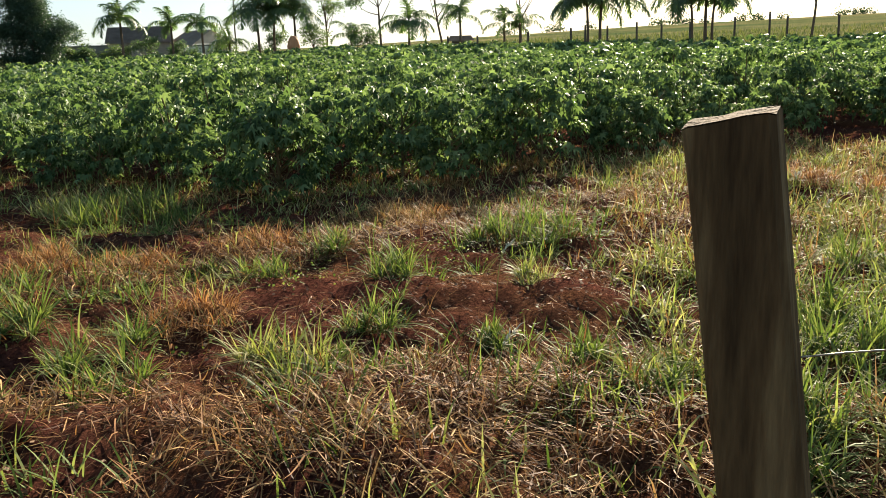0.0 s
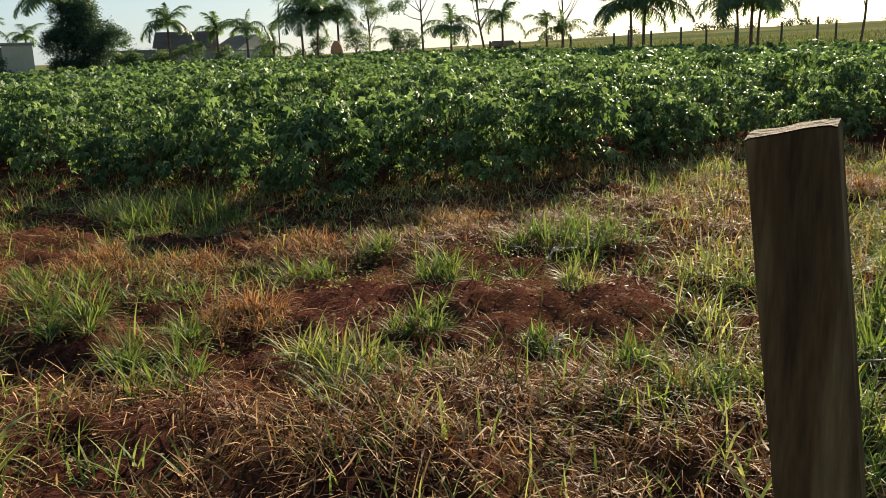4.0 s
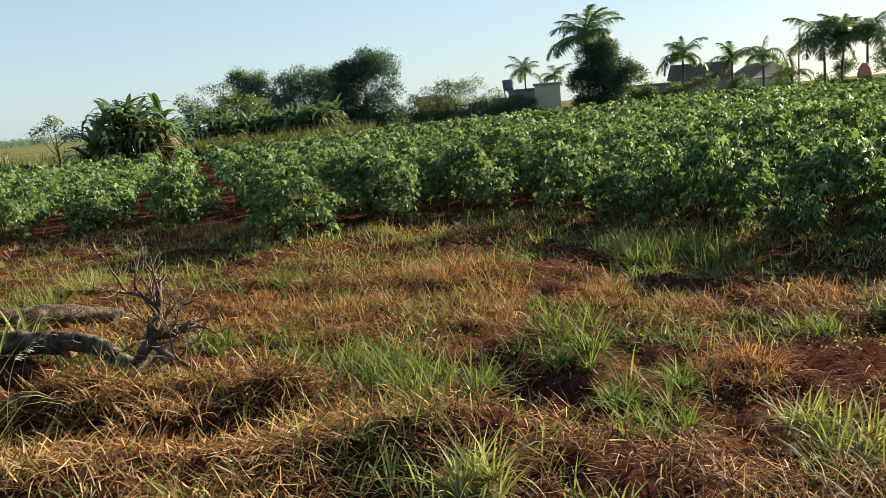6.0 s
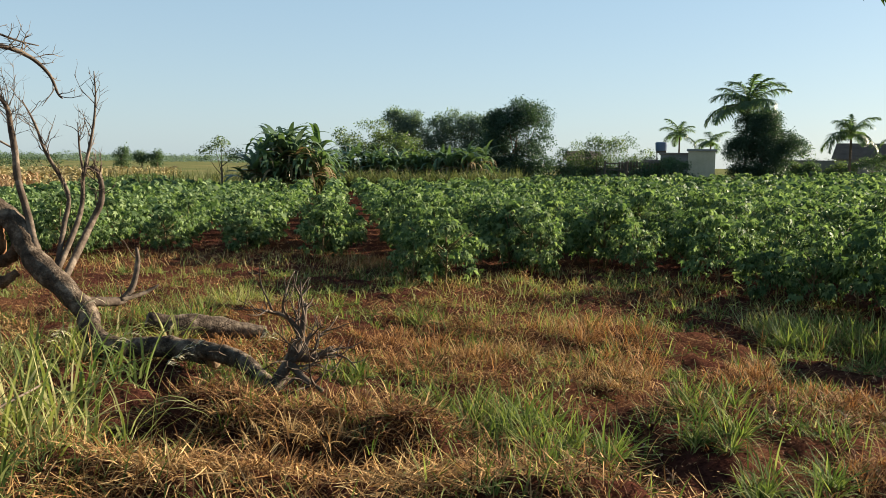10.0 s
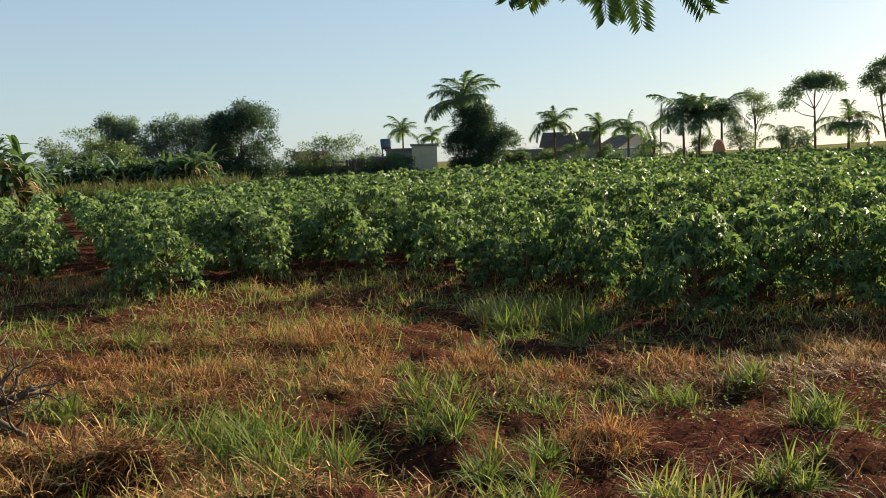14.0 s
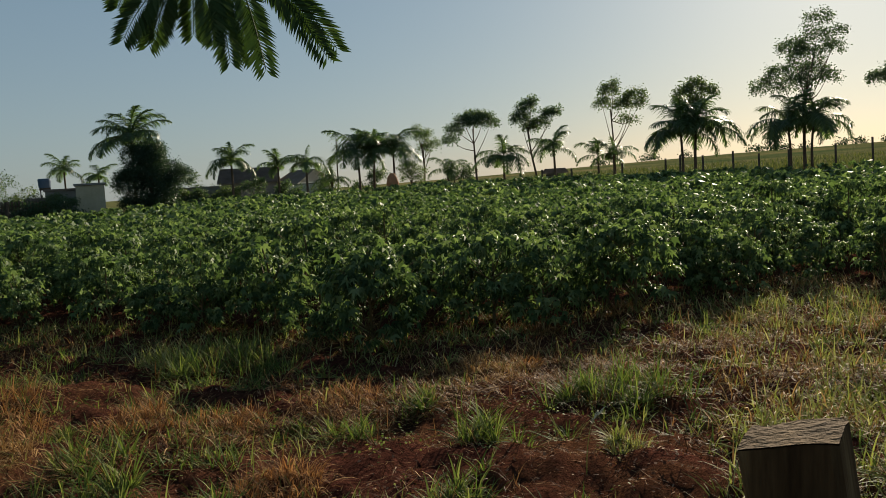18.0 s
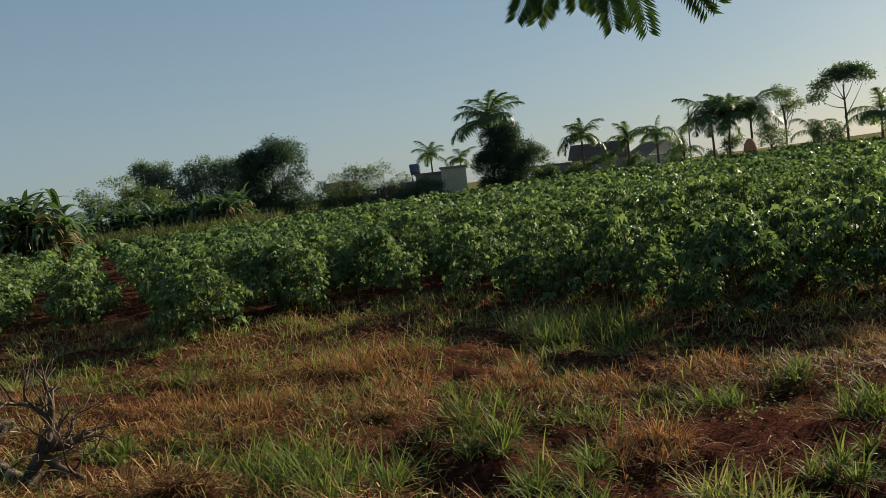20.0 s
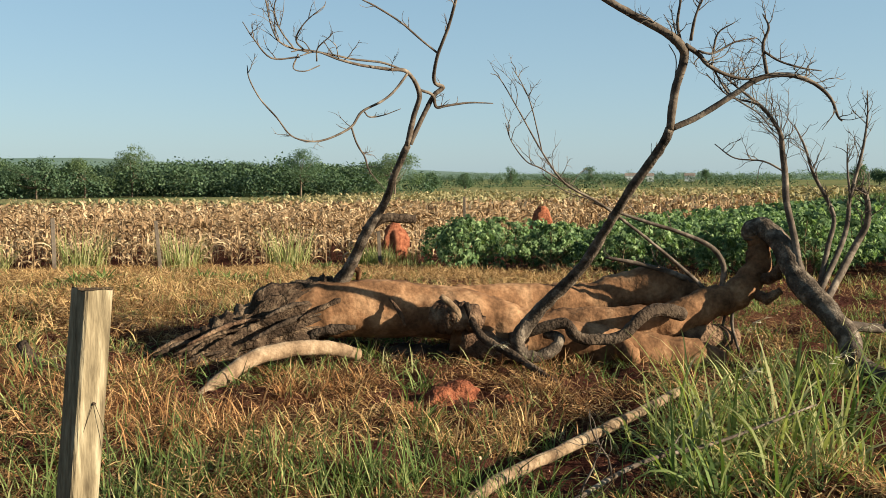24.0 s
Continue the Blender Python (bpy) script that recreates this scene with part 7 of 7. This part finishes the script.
# ---- farm buildings ----
def house(name, az, r, w, d, wall_h, roof_h, label, wall="grey_wall", roof="roof_tile", over=0.5, flat=False, spin=0.0):
    ob = thing(name, on_land(az, r, 0.2), label, "house", "", az + spin)
    part("wall", blocks((-w / 2, 0, 0, w / 2, d, wall_h + 0.2)), M[wall], ob)
    if flat:
        part("roof", blocks((-w / 2 - 0.15, -0.15, wall_h + 0.2, w / 2 + 0.15, d + 0.15, wall_h + 0.4)), M[roof], ob)
        return ob
    bm = bmesh.new()
    z = wall_h + 0.2
    for sgn in (-1, 1):
        y0, y1 = (-over, d / 2) if sgn < 0 else (d + over, d / 2)
        lo = [bm.verts.new((x, y0, z - 0.15)) for x in (-w / 2 - over, w / 2 + over)]
        hi = [bm.verts.new((x, y1, z + roof_h)) for x in (-w / 2 - over * 0.3, w / 2 + over * 0.3)]
        bm.faces.new((lo[0], lo[1], hi[1], hi[0]) if sgn < 0 else (lo[1], lo[0], hi[0], hi[1]))
    bmesh.ops.solidify(bm, geom=bm.faces[:], thickness=0.12)
    part("roof", bm, M[roof], ob)
    for x in (-w / 2, w / 2):
        bm = bmesh.new()
        bm.faces.new([bm.verts.new(q) for q in ((x, 0, z), (x, d, z), (x, d / 2, z + roof_h))])
        bmesh.ops.solidify(bm, geom=bm.faces[:], thickness=0.1)
        part("gable", bm, M[wall], ob)
    for x in (-w * 0.25, w * 0.2):
        win = piece("window", None, ob)
        win.location = (x, -0.03, wall_h * 0.55)
        part("frame", blocks((-0.5, -0.02, -0.45, 0.5, 0.04, -0.38), (-0.5, -0.02, 0.38, 0.5, 0.04, 0.45), (-0.5, -0.02, -0.38, -0.43, 0.04, 0.38), (0.43, -0.02, -0.38, 0.5, 0.04, 0.38)), M["fence_wood"], win)
        part("pane", blocks((-0.42, 0.0, -0.37, 0.42, 0.02, 0.37)), M["grey_wall"], win)
    return ob


house("farmhouse", -25.9, 105, 6.4, 6, 2.4, 1.7, "low house with dark tiled gable roof behind palms")
house("farmhouse", -28.3, 104, 4.4, 5, 1.9, 1.5, "small house with pale tiled roof behind palms", "white_paint", "pale_roof", spin=-55)
house("tool_shed", -16.4, 87, 2.5, 4, 3.2, 0, "cream flat-roofed shed behind the crop", "cream_wall", "grey_wall", flat=True)
house("store_room", -14.75, 89, 2.7, 4, 2.9, 0, "grey-brown flat-roofed store beside a cream shed", "grey_wall", "roof_tile", flat=True)
house("outhouse", -13.4, 88, 1.8, 2, 2.0, 0.4, "small brick-red outhouse beside a picket fence", "red_wall", "roof_tile", 0.15)
house("farmhouse", -9.0, 98, 3.6, 4, 2.6, 0.9, "house with tiled roof hidden by shrubs", "grey_wall", "roof_tile")
house("hut", -45.8, 90, 1.8, 2, 1.2, 0.35, "small grey hut behind a palm", "grey_wall", "roof_tile")


def water_tank():
    ob = thing("water_tank", on_land(-13.9, 91), "blue water tank on a stand", "water tank", "", -13.9)
    t = Tubes()
    t.add([(0, 0, 3.3), (0, 0, 3.4), (0, 0, 4.1), (0, 0, 4.2)], [0.5, 0.55, 0.6, 0.45], 16, 0, 3)
    piece("tank", t.mesh("tank", M["blue_tank"]), ob)
    part("stand", blocks((-0.5, -0.5, 3.1, 0.5, 0.5, 3.3)), M["fence_wood"], ob)
    for x in (-0.45, 0.35):
        for y in (-0.45, 0.35):
            part("leg", blocks((x, y, -0.1, x + 0.1, y + 0.1, 3.1)), M["fence_wood"], ob)


water_tank()


def boundary_wall(az, r, w, h, label, mat, turn=0):
    ob = thing("boundary_wall", on_land(az, r, 0.2), label, "wall", "", az + turn)
    part("panel", blocks((-w / 2, 0, 0, w / 2, 0.18, h + 0.2)), M[mat], ob)
    part("coping", blocks((-w / 2 - 0.05, -0.04, h + 0.2, w / 2 + 0.05, 0.22, h + 0.3)), M["grey_wall"], ob)


boundary_wall(-22.9, 96, 7.5, 2.1, "low grey garden wall behind the crop", "grey_wall")
boundary_wall(-29.6, 99, 4.6, 1.6, "low white wall before a small house", "white_paint")
boundary_wall(-10.5, 90, 9.0, 1.6, "low dark garden wall under shrubs", "grey_wall")


def picket_fence(az, r, w, h, label):
    ob = thing("picket_fence", on_land(az, r, 0.1), label, "fence", "", az)
    board = None
    n = int(w / 0.26)
    for i in range(n):
        x = -w / 2 + i * w / n
        if board is None:
            board = part("picket", blocks((0, 0, 0, 0.15, 0.03, h + 0.1)), M["fence_wood"], ob)
            board.location.x = x
        else:
            o = piece("picket", board.data, ob)
            o.location = (x, 0, 0.04 * math.sin(i * 2.3))
    for z in (0.5, h - 0.35):
        part("rail", blocks((-w / 2, 0.035, z, w / 2, 0.09, z + 0.1)), M["fence_wood"], ob)


picket_fence(-12.75, 85, 4.4, 2.2, "weathered grey wooden picket fence")


def farm_gate(az, r, w, h, label):
    ob = thing("farm_gate", on_land(az, r, 0.1), label, "gate", "", az)
    for x in (-w / 2, w / 2 - 0.2):
        part("gate_post", blocks((x, 0, 0, x + 0.2, 0.2, h + 0.3)), M["fence_wood"], ob)
    for z in (1.0, 1.5, h):
        part("rail", blocks((-w / 2 + 0.2, 0.05, z, w / 2 - 0.2, 0.13, z + 0.12)), M["fence_wood"], ob)


farm_gate(-11.1, 84, 2.2, 2.1, "open-railed wooden farm gate")


def clay_jar():
    ob = thing("clay_jar", on_land(-35.15, 80), "tall rounded orange clay jar by the palms", "jar")
    t = Tubes()
    t.add([(0, 0, 0), (0, 0, 0.5), (0, 0, 1.2), (0, 0, 1.75), (0, 0, 2.1)], [0.35, 0.5, 0.58, 0.42, 0.2], 16, 0.05, 4)
    piece("body", t.mesh("body", M["clay"]), ob)


clay_jar()
for az, r, w in [(33.4, 640, 14), (32.6, 660, 9), (30.0, 700, 8)]:
    house("far_barn", az, r, w, 8, 4.5, 2.0, "distant white farm building", "white_paint", "pale_roof", 0.3)


# ---- the tree overhead ----
def feather(rng, start, end, pairs, leaflet, toward):
    """One drooping feather: a stalk that sags from start to end, with a comb of small leaflets on both sides."""
    a, b = Vector(start), Vector(end)
    mid = a.lerp(b, 0.5) + Vector((0, 0, 0.12 * (b - a).length))
    pts = [a, a.lerp(mid, 0.55) + Vector((0, 0, 0.008)), mid, mid.lerp(b, 0.5) + Vector((0, 0, 0.006)), b]
    line = curve_points(pts, 4)
    tv, ln = [], []
    n = len(line) - 1
    for i in range(pairs):
        s = 0.08 + 0.92 * i / (pairs - 1)
        j = min(int(s * n), n - 1)
        p = line[j].lerp(line[j + 1], s * n - j)
        ahead = (line[j + 1] - line[j]).normalized()
        side = ahead.cross(toward).normalized()
        q = leaflet * math.sin(math.pi * min(1, 0.14 + 0.74 * s)) ** 0.5
        for k in (-1, 1):
            way = (ahead * 0.62 + side * k * 0.85 + Vector((0, 0, -0.30)) + toward * rng.normal(0, 0.12)).normalized()
            cross = (ahead * 0.9 - way * ahead.dot(way) + toward * rng.normal(0, 0.25)).normalized() * leaflet * 0.075
            tip = p + way * q * rng.uniform(0.9, 1.08)
            tv += [p, p.lerp(tip, 0.5) + cross, tip, p.lerp(tip, 0.5) - cross]
    f = np.arange(len(tv)).reshape(-1, 4)
    return np.array([tuple(v) for v in tv]), f, line


# where the hanging feathers start and end: across and up from their hub, and how far the tips come forward
SPRAYS = [(0.163, -0.127, 0.341, -0.272, -0.06), (0.124, -0.098, 0.311, -0.304, 0.0), (0.082, -0.11, 0.149, -0.338, 0.06), (0.04, -0.108, 0.111, -0.288, -0.03), (0.026, -0.12, 0.054, -0.306, 0.03), (-0.029, -0.104, -0.05, -0.215, -0.06),
          (-0.083, -0.088, -0.142, -0.228, 0.0), (-0.097, -0.101, -0.219, -0.242, 0.06), (-0.15, -0.071, -0.246, -0.141, -0.03), (-0.001, -0.106, 0.016, -0.249, 0.03), (-0.055, -0.09, -0.177, -0.233, -0.06)]


def overhead_tree():
    rng = np.random.default_rng(9)
    rr = random.Random(9)
    gx, gy = 8.2, -0.2
    ob = thing("overhanging_tree", (gx, gy, float(land(gx, gy)) - 0.1), "feathery-leaved tree reaching over the fence", "tree")
    off = Matrix.Translation((-gx, -gy, -ob.location.z))
    t = Tubes()
    t.add([(8.2, -0.2, -0.3), (8.1, -0.1, 1.2), (8.0, 0.0, 2.6), (7.9, 0.1, 4.2)], [0.14, 0.11, 0.09, 0.04], 10, 0.15, 5, rr)
    piece("trunk", t.mesh("trunk", M["far_trunk"]), ob, "", off)
    limbs = Tubes()
    limbs.add([(8.05, 0.0, 2.2), (6.2, 0.3, 3.6), (3.8, 1.1, 3.7), (2.2, 1.8, 3.0), (1.35, 2.05, 2.34)], [0.06, 0.045, 0.03, 0.016, 0.006], 7, 0.1, 6, rr)
    piece("limb", limbs.mesh("limb", M["far_trunk"]), ob, "", off)
    # the spray that hangs into view
    hub = Vector((1.195, 2.115, 2.245))
    right = Vector((0.76, -0.65, 0))
    rachis = Tubes()
    rachis.add([(1.35, 2.05, 2.34), hub + Vector((0, 0, -0.02)), hub + right * 0.08 + Vector((0, 0, -0.10)), hub + right * 0.17 + Vector((0, 0, -0.13))], [0.006, 0.004, 0.003, 0.0025], 6, per=4)
    rachis.add([hub, hub - right * 0.06 + Vector((0, 0, -0.08)), hub - right * 0.15 + Vector((0, 0, -0.075))], [0.005, 0.004, 0.0025], 6, per=4)
    piece("rachis", rachis.mesh("rachis", M["feather_leaf"]), ob, "", off)
    toward = Vector((-0.5, -0.86, 0.05)).normalized()
    for a, az_, b, bz, out in SPRAYS:
        b *= 0.93
        p0, p1 = hub + right * a + Vector((0, 0, az_)), hub + right * b + Vector((0, 0, bz)) + toward * out
        v, f, pts = feather(rng, p0, p1, 28, 0.066, toward)
        leaf = piece("leaf", mesh_of("leaf", v, f, M["feather_leaf"]), ob, "", off)
        st = Tubes()
        st.add(pts, [0.0026, 0.001], 4, per=1)
        piece("leaf_stalk", st.mesh("leaf_stalk", M["feather_leaf"]), leaf)
    lumps = [(8 + rr.uniform(-1.6, 1.6), 0.4 + rr.uniform(-1.8, 1.6), 3.6 + rr.uniform(-0.7, 1.0), rr.uniform(0.4, 0.75), 0.6) for _ in range(14)]
    v, f = crown_leaves(rng, lumps, 5200, 0.13)
    piece("crown", mesh_of("crown", v, f, M["light_leaf"]), ob, "", off)


overhead_tree()
